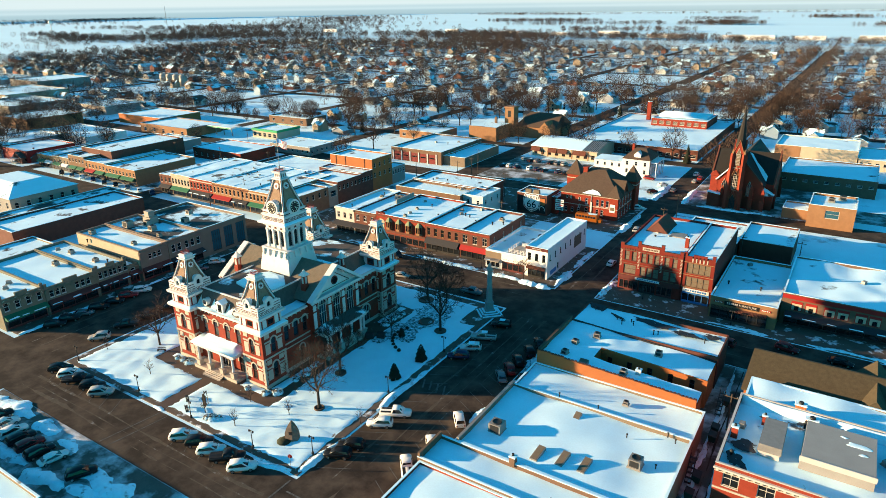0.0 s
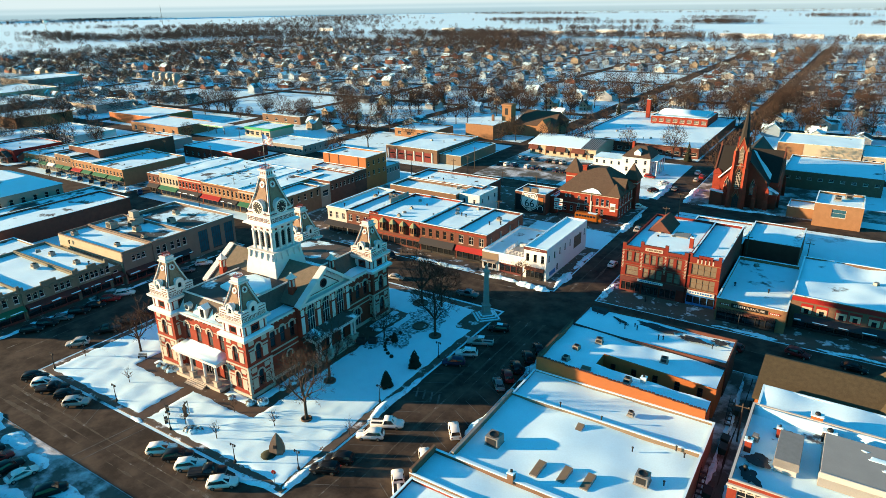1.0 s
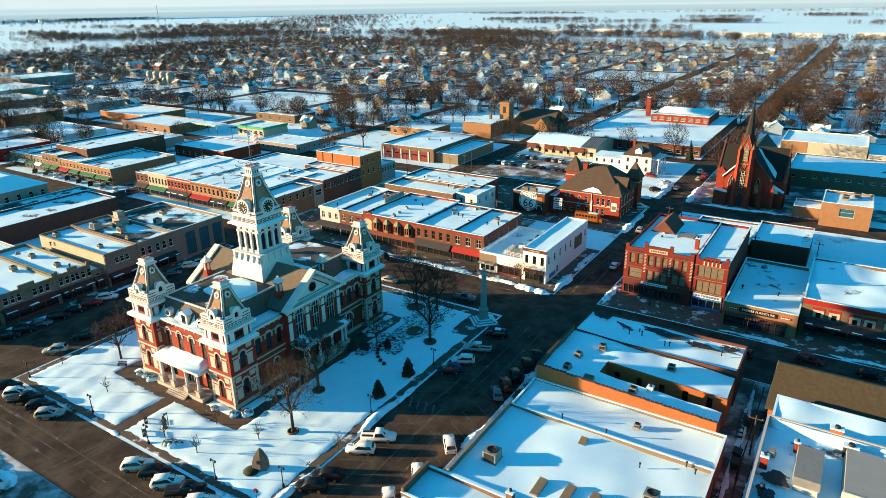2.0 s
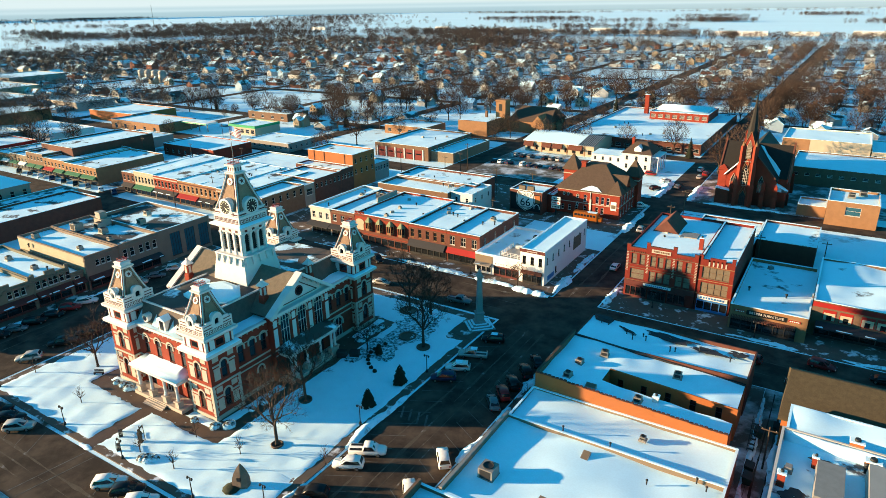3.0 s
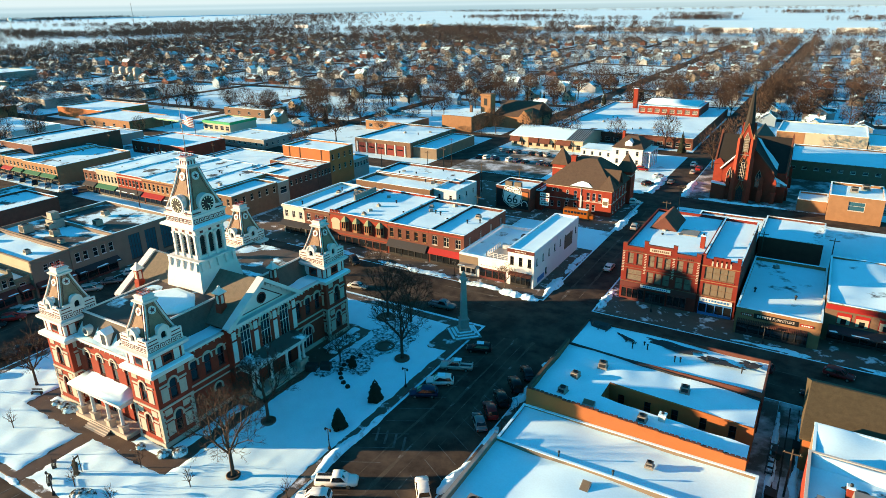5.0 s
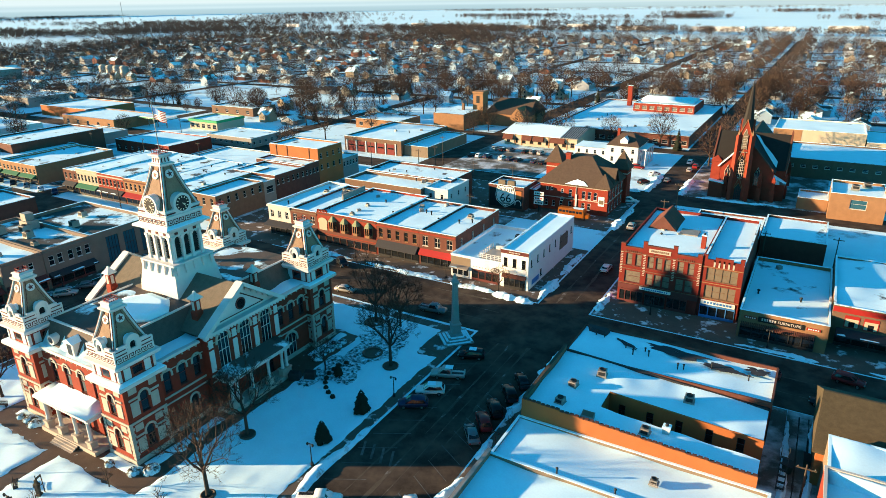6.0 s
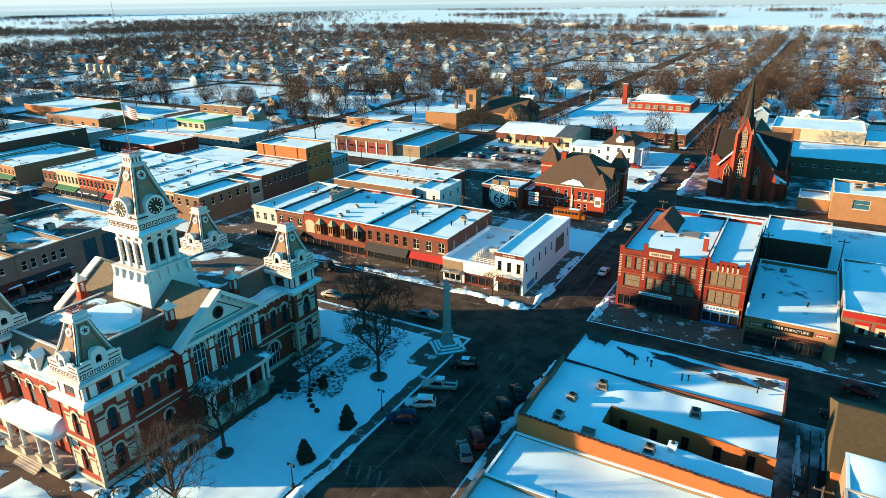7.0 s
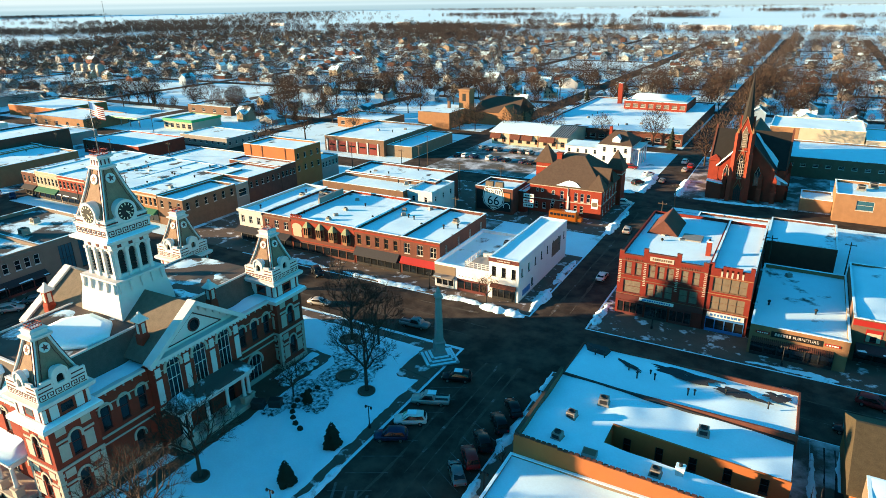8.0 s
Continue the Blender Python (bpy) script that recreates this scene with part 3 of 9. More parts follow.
for j, r in enumerate(LAWN):
    solid("lawn_snow", snow_field_of(*r, 3.0 + j), snow, "snow-covered courthouse lawn with faint footprints" if j < 6 else "snowy planting bed against the courthouse wall", "snow", kind="structure")
s = sheet([(-33.7, -31.3, -40.5, -29.6), (-49.5, -15.0, -29.6, -26.8), (-49.5, -15.0, -26.8, 18.6)], 0.165)
solid("courthouse_path", s, wet_path, "wet brown brick paths half cleared of snow round the courthouse", "path", kind="structure")

# ---- rooftop things and shop fronts ----


def vent_box(x, y, z, w=1.5, h=1.2, rz=0.0):
    t = thing("roof_vent", x, y, z, rz, "rusty galvanised rooftop ventilator box with dark fan ring", "roof vent", "rooftop units")
    part("housing", Shape().box(-w / 2, w / 2, -w / 2, w / 2, 0.0, h, top=0.04), galvanised, t)
    part("curb", Shape().box(-w / 2 - 0.12, w / 2 + 0.12, -w / 2 - 0.12, w / 2 + 0.12, 0, 0.25, top=0.05), galvanised, t)
    part("fan_ring", Shape().turned(0, 0, [(w * 0.36, h), (w * 0.36, h + 0.12), (w * 0.3, h + 0.12), (w * 0.3, h + 0.02)], 14), dark_metal, t)
    part("grille", Shape().box(-w * 0.36, w * 0.36, -w / 2 - 0.02, -w / 2, 0.35, h - 0.15), dark_metal, t)
    return t


def pipe(x, y, z, h=0.9, r=0.1):
    t = thing("vent_pipe", x, y, z, 0, "dark metal roof vent pipe standing in snow", "vent pipe", "rooftop pipes")
    part("shaft", Shape().turned(0, 0, [(r, 0), (r, h)], 8), dark_metal, t)
    part("cowl", Shape().turned(0, 0, [(r * 1.8, h - 0.02), (r * 1.8, h + 0.1), (r * 0.4, h + 0.2)], 8), dark_metal, t)
    return t


def chimney(x, y, z, w=1.0, h=1.8, mat=None, d=None, label="square red brick roof chimney with stone cap"):
    d = d or w
    t = thing("chimney", x, y, z, 0, label, "chimney")
    part("shaft", Shape().box(-w / 2, w / 2, -d / 2, d / 2, 0, h), mat or brick_red, t)
    part("cap", Shape().box(-w / 2 - 0.1, w / 2 + 0.1, -d / 2 - 0.1, d / 2 + 0.1, h, h + 0.18, top=0.04), coping_mat, t)
    part("flue", Shape().turned(0, 0, [(w * 0.25, h + 0.17), (w * 0.22, h + 0.5)], 8), dark_metal, t)
    return t


def skylight(x, y, z, w=1.1, l=2.6, rz=0.0):
    t = thing("skylight", x, y, z, rz, "tilted glazed skylight with pale frame in snow", "skylight", "skylights")
    part("curb", Shape().rings([[(-w / 2, -l / 2, 0), (w / 2, -l / 2, 0), (w / 2, l / 2, 0), (-w / 2, l / 2, 0)], [(-w / 2, -l / 2, 0.3), (w / 2, -l / 2, 0.3), (w / 2, l / 2, 0.75), (-w / 2, l / 2, 0.75)]]), galvanised, t)
    part("pane", Shape().poly([(-w / 2 + 0.1, -l / 2 + 0.1, 0.33), (w / 2 - 0.1, -l / 2 + 0.1, 0.33), (w / 2 - 0.1, l / 2 - 0.1, 0.75), (-w / 2 + 0.1, l / 2 - 0.1, 0.75)]), board_brown, t)
    return t


def shopfront(b, m, u0, u1, z1=3.2, mat=None, bays=3, pane=None):
    """Display windows between posts over a low plinth, standing just before the wall."""
    s, step = Shape(), (u1 - u0) / bays
    mat = mat or dark_metal
    facade(s, m @ pose(u0, -0.14, 0), u1 - u0, 0.15, z1, [(step * k + 0.09, 0.7, step - 0.18, z1 - 1.05) for k in range(bays)], 0, 0.1)
    for z in (0.15, z1):
        s.poly([m @ Vector(p) for p in ((u0, -0.14, z), (u1, -0.14, z), (u1, 0, z), (u0, 0, z))])
    for u in (u0, u1):
        s.poly([m @ Vector(p) for p in ((u, -0.14, 0.15), (u, 0, 0.15), (u, 0, z1), (u, -0.14, z1))])
    ob = part("shop_front", s, mat, b)
    for j in range(bays):
        s = Shape()
        plate(s, m, u0 + step * j + 0.09, u0 + step * (j + 1) - 0.09, 0.7, z1 - 0.35, 0.04)
        part("display_pane", s, pane or glass, ob)
    return ob


def awning(b, m, u0, u1, z, deep=1.4, drop=0.9, mat=None, label="", snowy=False):
    s = Shape()
    s.rings([[m @ Vector(p) for p in ((u0, -0.05, z), (u0, -deep, z - drop), (u0, -deep, z - drop - 0.25), (u0, -0.05, z - drop - 0.25))], [m @ Vector(p) for p in ((u1, -0.05, z), (u1, -deep, z - drop), (u1, -deep, z - drop - 0.25), (u1, -0.05, z - drop - 0.25))]])
    ob = part("awning", s, mat or awning_dark, b, label)
    if snowy:
        s, rnd_, u = Shape(), random.Random(int(u0 * 37 + u1 * 11 + z)), u0 + 0.2
        while u < u1 - 0.8:
            v = min(u1 - 0.1, u + rnd_.uniform(0.8, 3.2))
            k = rnd_.uniform(0.7, 0.9)
            s.poly([m @ Vector(p) for p in ((u, -deep * 0.86, z - drop * 0.85 + 0.05), (v - 0.3, -deep * k, z - drop * k + 0.06), (v, -deep * 0.93, z - drop * 0.92 + 0.05), (v - 0.1, -deep * 0.99, z - drop + 0.05), (u + 0.1, -deep * 0.99, z - drop + 0.05))])
            u = v + rnd_.uniform(0.3, 2.6)
        part("awning_snow", s, snow, ob)
    return ob


def sign_board(b, m, u0, u1, z0, z1, mat, ink, n=8, label="", proud=0.2):
    s = Shape()
    plate(s, m, u0, u1, z0, z1, proud)
    ob = part("sign_board", s, mat, b, label)
    pad, hh = (u1 - u0) * 0.08, (z1 - z0) * 0.24
    rnd = random.Random(int(u0 * 31 + z0 * 17))
    s, step = Shape(), (u1 - u0 - 2 * pad) / n
    for j in range(n):
        w = step * rnd.uniform(0.5, 0.85)
        s.block(m @ pose(u0 + pad + step * (j + 0.5), -proud - 0.02, (z0 + z1) / 2), w, 0.03, 2 * hh)
    part("lettering", s, ink, ob)
    return ob


def belt(b, m, u0, u1, z0, z1, mat=None, proud=0.12, name="string_course"):
    s = Shape()
    plate(s, m, u0, u1, z0, z1, proud)
    return part(name, s, mat or limestone, b)


# ---- the eastern shop block ----
ZA, ZB, ZC = 8.2, 5.4, 5.7
OX0, OX1, FALL = 24.9, 54.6, 1.5


def orange_deck(x, up=0.0):
    """The height of the orange block's roof, which falls towards the alley."""
    return ZA - 0.95 - FALL * (x - OX0) / (OX1 - OX0) + up


ob = thing("orange_brick_block", 0, 0, 0, 0, "long orange brick shop block with stepped parapet and snowy roof", "building")
s = Shape()
well = [(11.0 + 3.9 * j, 3.4, 0.95, 2.0) for j in range(5)]
facade(s, pose(OX0, 3.4, 0), OX1 - OX0, 0, 5.6, [(12.9, 4.2, 0.9, 1.3)])
facade(s, pose(OX0, 12.6, 0) @ pose(9.6, 0, 0), OX1 - OX0 - 9.6, 0, 5.6, [(u - 9.6, z, w, h) for u, z, w, h in well])
for y0, y1 in ((3.4, 8.4), (12.6, 20.4)):
    s.poly([(OX1, y0, 0), (OX1, y1, 0), (OX1, y1, 5.6), (OX1, y0, 5.6)])
s.poly([(OX0, 20.4, 0), (OX0, 3.4, 0), (OX0, 3.4, 8.2), (OX0, 20.4, 8.2)])
s.poly([(OX1, 20.4, 0), (OX0, 20.4, 0), (OX0, 20.4, 7.2), (OX1, 20.4, 5.7)])
s.poly([(OX1, 8.4, 0), (34.5, 8.4, 0), (34.5, 8.4, 5.6), (OX1, 8.4, 5.6)])
s.poly([(34.5, 8.4, 0), (34.5, 12.6, 0), (34.5, 12.6, 6.75), (34.5, 8.4, 6.75)])
for y in (3.4, 8.4, 12.6):
    a = OX0 if y == 3.4 else 34.5
    s.poly([(a, y, 5.6), (OX1, y, 5.6), (OX1, y, orange_deck(OX1, -0.02)), (a, y, orange_deck(a, -0.02))])
for y0, y1 in ((3.4, 8.4), (12.6, 20.4)):
    s.poly([(OX1, y0, 5.6), (OX1, y1, 5.6), (OX1, y1, orange_deck(OX1, -0.02)), (OX1, y0, orange_deck(OX1, -0.02))])
part("wall", s, brick_orange, ob, "sunlit orange brick wall")
window(ob, pose(OX0, 3.4, 0), 12.9, 4.2, 0.9, 1.3, False, dark_metal)
for u, z, w, h in well:
    window(ob, pose(OX0, 12.6, 0), u, z, w, h, False, dark_metal)
for x0, x1, y0, y1 in ((OX0 + 0.4, OX1 - 0.1, 3.8, 8.38), (OX0 + 0.4, 34.48, 8.38, 12.62), (OX0 + 0.4, OX1 - 0.1, 12.62, 20.3)):
    deck = drifted(x0, x1, y0, y1, 0, int((x1 - x0) / 0.8), int((y1 - y0) / 0.8), 0.3, 4.0, 0.22)
    deck.v = [(x, y, orange_deck(x, z + 0.02)) for x, y, z in deck.v]
    part("roof", deck, snow, ob, "gently falling roof under drifted snow")
tile = Shape().block(pose(0, 0, 0), 0.5, 0.44, 0.13).mesh("parapet_tile", brick_dark)
for j in range(11):
    top = ZA - 0.1 * j - (0.1 if j > 1 else 0)
    part("parapet", Shape().box(OX0 + 2.7 * j, OX0 + 2.7 * (j + 1), 3.38, 3.75, orange_deck(OX0 + 2.7 * (j + 1), -0.02), top), brick_orange, ob, "stepped orange brick parapet")
    for k in range(4):
        part("parapet_tile", tile, None, ob, m=pose(OX0 + 2.7 * j + 0.34 + 0.675 * k, 3.57, top + 0.06))
part("front_parapet", Shape().box(OX0, OX0 + 0.35, 3.76, 20.38, orange_deck(OX0, -0.3), ZA + 0.05), brick_brown, ob, "brown brick street parapet"), part("front_coping", Shape().box(OX0 - 0.05, OX0 + 0.4, 3.8, 20.38, ZA + 0.06, ZA + 0.17), wood_pole, ob)
part("roof_edge", Shape().rings([[(x, y, orange_deck(x, z)) for y, z in ((20.1, -0.1), (20.42, -0.1), (20.42, 0.42), (20.1, 0.42))] for x in (OX0 + 0.4, OX1)]), dark_metal, ob, "dark metal roof edging")
part("well_edge", Shape().rings([[(x, y, orange_deck(x, z)) for y, z in ((12.5, 0.0), (12.72, 0.0), (12.72, 0.22), (12.5, 0.22))] for x in (34.5, OX1)]), brick_orange, ob)
b = flat_building("dark_brick_shop", 24.9, 54.8, 20.45, 31.0, ZA - 1.2, brick_dark, "dark brick corner shop with tar-patched snowy roof", {}, 0.3, roof=snow, coping=False, lift=0.3, fall=0.5)
flat_building("buff_brick_shop", 24.6, 56.2, -5.8, 3.35, ZB, brick_buff, "low buff shop with sunlit snowy roof", {}, 0.12, coat=snow, roof=snow, lift=0.25, fall=0.3)
b = flat_building("buff_brick_shop", 24.4, 56.2, -25.6, -5.85, ZB + 0.25, brick_buff, "wide buff shop with smooth snowy roof and skylights", {}, 0.3, lift=0.3, coat=snow, roof=snow, fall=0.3)
part("front_parapet", Shape().box(-15.9, -15.5, -9.8, 9.8, ZB - 0.4, ZB + 0.75), brick_buff, b, "raised street parapet"), part("parapet_cap", Shape().box(-15.98, -15.42, -9.85, 9.85, ZB + 0.755, ZB + 0.9, top=0.04), galvanised, b)
b = flat_building("narrow_shop", 21.4, 56.2, -32.2, -25.65, ZC, brick_brown, "narrow shop with snowy roof and pale parapet", {}, 0.35, coat=snow, roof=snow, lift=0.25, fall=0.3)
part("front_parapet", Shape().box(-17.4, -17.0, -3.2, 3.2, ZC - 0.4, ZC + 0.8), brick_brown, b)
b = flat_building("corner_shop", 21.8, 56.2, -44, -32.25, ZC - 0.5, brick_red, "red shop with cream cornice and snow-covered roof", {}, 0.25, coat=snow, roof=snow, lift=0.25)
belt(b, pose(-17.2, -5.87, 0) @ pose(0, 0, 0), 0, 34.4, 4.4, 4.9, cream_paint)
belt(b, side_pose("W", 34.4, 11.75), 0, 11.75, 4.2, 5.0, cream_paint, 0.25, "cornice")

for x, y, z, w in ((29.3, 6.6, orange_deck(29.3), 1.2), (32.2, 16.4, orange_deck(32.2), 1.3), (29.5, 11.4, orange_deck(29.5), 1.2), (41.0, 6.2, orange_deck(41), 1.2), (44.6, 16.6, orange_deck(44.6), 1.3), (28.3, -19.2, ZB - 0.4, 2.2), (50.2, -15.8, ZB - 0.4, 1.9), (44.0, -1.2, ZB - 0.2, 0.9)):
    vent_box(x, y, z, w, w * 0.8, 8 * math.sin(x))
for x, y in ((36.6, -21.3), (40.4, -20.5), (43.8, -20.2)):
    skylight(x, y, ZB - 0.4, 1.2, 3.2, -3)
skylight(38.2, -9.0, ZB - 0.4, 1.1, 1.6, 0)
skylight(33.6, 5.4, orange_deck(33.6), 1.7, 1.1, 0)
chimney(34.5, -25.7, ZC - 0.4, 0.9, 1.6, brick_brown)
chimney(43.4, 7.6, orange_deck(43.4), 0.9, 1.1, white_paint, None, "white painted chimney block with a small flue")
chimney(43.0, -31.0, ZC - 0.4, 0.8, 1.2, brick_brown)
for x, y, z in ((33.5, -5.7, ZB + 0.14), (40.6, -5.7, ZB + 0.14), (27.5, 28.5, ZA - 1.6), (29, 28.2, ZA - 1.6), (33, 26.5, ZA - 1.6), (34.5, 25.0, ZA - 1.6), (36, 26.8, ZA - 1.6), (36.8, 25.6, ZA - 1.6), (41.5, 24.0, ZA - 1.6), (42.3, 24.4, ZA - 1.6), (46, 26.5, ZA - 1.6), (51.2, 25.6, ZA - 1.6), (52.6, -6.6, ZB - 0.2), (54.0, -7.5, ZB - 0.2), (53, -15, ZB - 0.3), (47, -10, ZB - 0.3)):
    pipe(x, y, z, 0.7 + 0.5 * ((x * 7) % 1))
s = Shape().rings([[(26.0, 29.2, ZA - 1.6), (29.2, 28.6, ZA - 1.6), (29.4, 30.6, ZA - 1.6), (25.2, 30.8, ZA - 1.6)], [(26.4, 29.5, ZA - 0.75), (28.8, 29.0, ZA - 0.8), (28.9, 30.3, ZA - 0.75), (25.6, 30.5, ZA - 0.8)]])
solid("roof_tarpaulin", s, awning_dark, "crumpled black tarpaulin on the corner shop roof", "tarpaulin")

# ---- beyond the alley ----
b = flat_building("red_brick_block", 60.9, 84, -14.5, 6.0, 9.4, brick_red, "red brick commercial block with cream cornice and snowy roof", {"S": row_of(5, 23, 6.0, 2.2, 2.4)}, 0.8, bars=1, roof=snow_puddled, coat=cream_paint, fall=0.3, lift=0.3)
part("wall_snow", Shape().rings([[(x, 8.6, 8.0), (x, 9.97, 8.0), (x, 9.97, 9.38), (x, 9.5, 9.3 - 0.1 * math.sin(x)), (x, 9.0, 8.75 + 0.12 * math.sin(1.7 * x)), (x, 8.6, 8.3)] for x in [-11.2 + 1.4 * k for k in range(17)]], 0, True, True), snow, b, "snow banked against the rear parapet")
m = side_pose("S", 23.1, 20.5)
belt(b, m, -0.15, 23.2, 8.6, 8.9, cream_paint, 0.35, "cornice"), belt(b, m, 0, 23.1, 5.2, 5.5, limestone), belt(b, m, 0, 23.1, 8.1, 8.3, limestone)
s = Shape()
for j in range(24):
    s.block(m @ pose(0.4 + 0.96 * j, -0.15, 8.45), 0.3, 0.3, 0.3)
part_each("cornice_bracket", s, cream_paint, b)
t = thing("roof_duct", 67.0, -4.5, 8.25, 0, "long grey sheet-metal roof plant housing on cream base", "roof unit")
part("housing", Shape().box(-1.6, 1.6, -3.8, 3.8, 1.0, 2.2, top=0.08), galvanised, t)
part("base", Shape().box(-1.4, 1.4, -3.6, 3.6, 0, 1.0), cream_paint, t)
t = thing("roof_housing", 75.5, -3.2, 8.25, 0, "broad grey rooftop penthouse with snow on it", "roof unit")
part("housing", Shape().box(-4.6, 4.6, -5.0, 5.0, 0, 2.15, top=0.1), roof_metal, t)
part("edging", Shape().box(-4.7, 4.7, -5.1, -4.9, 1.4, 2.25), cream_paint, t)
for u, v, r in ((2.2, 1.6, 1.6), (2.9, -0.4, 0.6), (0.4, 2.9, 0.5)):
    blob = [(math.cos(a) * (1 + 0.25 * math.sin(3 * a + u)), 0.5 * math.sin(a) * (1 + 0.3 * math.sin(2 * a + v))) for a in [k * math.tau / 20 for k in range(20)]]
    part("snow_patch", Shape().rings([[(u + r * f * x, v + r * f * y, z) for x, y in blob] for f, z in ((1.0, 2.13), (0.85, 2.19), (0.4, 2.22))]), snow, t, "thin ragged patch of snow")
chimney(61.9, -5.6, 8.1, 0.9, 2.2), chimney(65.3, 0.5, 8.1, 0.7, 1.7)
chimney(69.7, 6.4, 8.0, 1.6, 2.0, brick_orange, 1.0), chimney(71.6, 3.8, 8.6, 1.8, 0.8, brick_orange, 1.0)
flat_building("drifted_shop", 61.4, 84, 6.05, 14.6, 8.1, brick_buff, "small shop with drifted snow roof beside the alley", {}, 0.15, lift=0.6, roof=snow, coat=snow)
b = thing("hip_roof_shop", 72, 22.9, 0, 0, "tan brick shop with broad olive shingle roof", "building")
part("wall", Shape().box(-11.5, 11.5, -8.2, 8.2, 0, 5.2), brick_orange, b)
part("roof", Shape().rings([[(-12, -8.6, 5.2), (12, -8.6, 5.2), (12, 8.6, 5.2), (-12, 8.6, 5.2)], [(-12, -8.6, 5.4), (12, -8.6, 5.4), (12, 8.6, 5.4), (-12, 8.6, 5.4)], [(-11.6, -0.2, 9.6), (11, -0.2, 9.6), (11, 0.2, 9.6), (-11.6, 0.2, 9.6)]]), shingle_olive, b, "olive brown shingle roof")
part("cross_gable", Shape().rings([[(4.5, -8.0, 5.3), (11.5, -8.0, 5.3), (8.0, -8.0, 9.2)], [(4.5, 7.5, 5.3), (11.5, 7.5, 5.3), (8.0, 7.5, 9.2)]]), shingle_olive, b)

# ---- red brick shops on the far corner ----
S7 = row_of(2, 0, 8.4, 1.25, 2.5, start=0.9, end=4.6) + row_of(3, 0, 8.4, 1.25, 2.5, start=5.3, end=10.2) + row_of(2, 0, 8.4, 1.25, 2.5, start=10.9, end=14.8)
S7 += row_of(1, 0, 4.7, 3.2, 2.5, start=0.9, end=4.6) + row_of(3, 0, 4.7, 1.4, 2.5, start=5.3, end=10.2) + row_of(2, 0, 4.7, 1.5, 2.5, start=11.1, end=14.6)
b = flat_building("red_corner_shop", 23.2, 38.9, 57.4, 88, 11.9, brick_crimson, "three-storey red brick corner shop with stepped parapet", {"S": S7}, 0.7, frames=maroon_paint, panes={"S": glass_lit}, coping=False)
w, d = 15.7, 30.6
m = side_pose("S", w, d)
s = Shape()
for u0, u1, h in ((0, 0.9, 1.0), (4.4, 5.2, 1.9), (5.2, 10.2, 1.2), (10.2, 11.0, 1.9), (14.8, 15.7, 1.0), (0.9, 4.4, 0.35), (11.0, 14.8, 0.35)):
    s.block(m @ pose((u0 + u1) / 2, 0.16, 11.9 + h / 2), u1 - u0, 0.42, h)
part_each("stepped_parapet", s, brick_crimson, b, "stepped red brick parapet")
for u0, u1, h in ((0, 0.9, 1.0), (4.4, 5.2, 1.9), (5.2, 10.2, 1.2), (10.2, 11.0, 1.9), (14.8, 15.7, 1.0), (0.9, 4.4, 0.35), (11.0, 14.8, 0.35)):
    part("parapet_cap", Shape().block(m @ pose((u0 + u1) / 2, 0.16, 11.96 + h), u1 - u0 + 0.06, 0.55, 0.12), brick_dark, b)
sign_board(b, m, 5.6, 9.8, 11.75, 12.6, limestone, brick_brown, 9, "pale stone name panel", 0.1)
for z in (4.3, 7.5, 8.25, 11.1):
    belt(b, m, 0, w, z, z + 0.12, brick_brown, 0.06)
for u0, u1 in ((0.05, 0.55), (4.6, 5.1), (10.3, 10.8), (15.1, 15.6)):
    s = Shape()
    for j in range(13):
        plate(s, m, u0 + 0.1 * (j % 2), u1, 6.6 + 0.36 * j, 6.74 + 0.36 * j, 0.05)
    part_each("quoin", s, limestone, b)
s = Shape()
for u0, u1 in ((1.0, 4.3), (11.1, 14.6)):
    for j in range(8):
        s = Shape()
        plate(s, m, u0 + 0.42 * j, u0 + 0.42 * j + 0.22, 11.25, 11.6, 0.06)
        part("brick_ornament", s, brick_dark, b)
s = Shape()
arch_band(s, m, 6.6, 8.8, 11.2, 0.75, 0.14, 0.05)
part("brick_arch", s, brick_dark, b)
shopfront(b, m, 0.4, 5.2, 3.1, maroon_paint, 4), shopfront(b, m, 10.0, 13.8, 3.1, maroon_paint, 3), shopfront(b, m, 5.6, 9.6, 2.9, dark_metal, 4)
belt(b, m, 0, w, 3.2, 4.25, maroon_paint, 0.18, "fascia")
sign_board(b, m, 4.4, 10.6, 3.55, 4.15, sign_white, sign_blue, 12, "white shop sign with blue lettering", 0.28)
chimney(37.6, 66.2, 11.0, 0.9, 3.0)
s = Shape().rings([[(24.4, 74, 11.0), (31.0, 74, 11.0), (31.0, 84, 11.0), (24.4, 84, 11.0)], [(27.6, 74.2, 14.2), (27.8, 74.2, 14.2), (27.8, 83.8, 14.2), (27.6, 83.8, 14.2)]])
b2 = thing("roof_lantern", 0, 0, 0, 0, "rust-red shingled roof lantern gable on the shop", "roof lantern")
part("lantern_roof", s, brick_dark, b2), part("flat_cover", Shape().box(31.5, 35.5, 72.5, 76.5, 11.0, 11.5, top=0.1), galvanised, b2)
b = flat_building("red_corner_shop", 38.95, 46.3, 57.6, 88, 11.9, brick_crimson, "three-storey red brick shop with wide boarded windows", {"S": [(0.9, 8.0, 5.6, 2.6), (0.9, 4.4, 5.6, 2.6)]}, 0.4, panes={"S": board_brown}, frames=brick_brown, bars=3)
m = side_pose("S", 7.35, 30.4)
s = Shape()
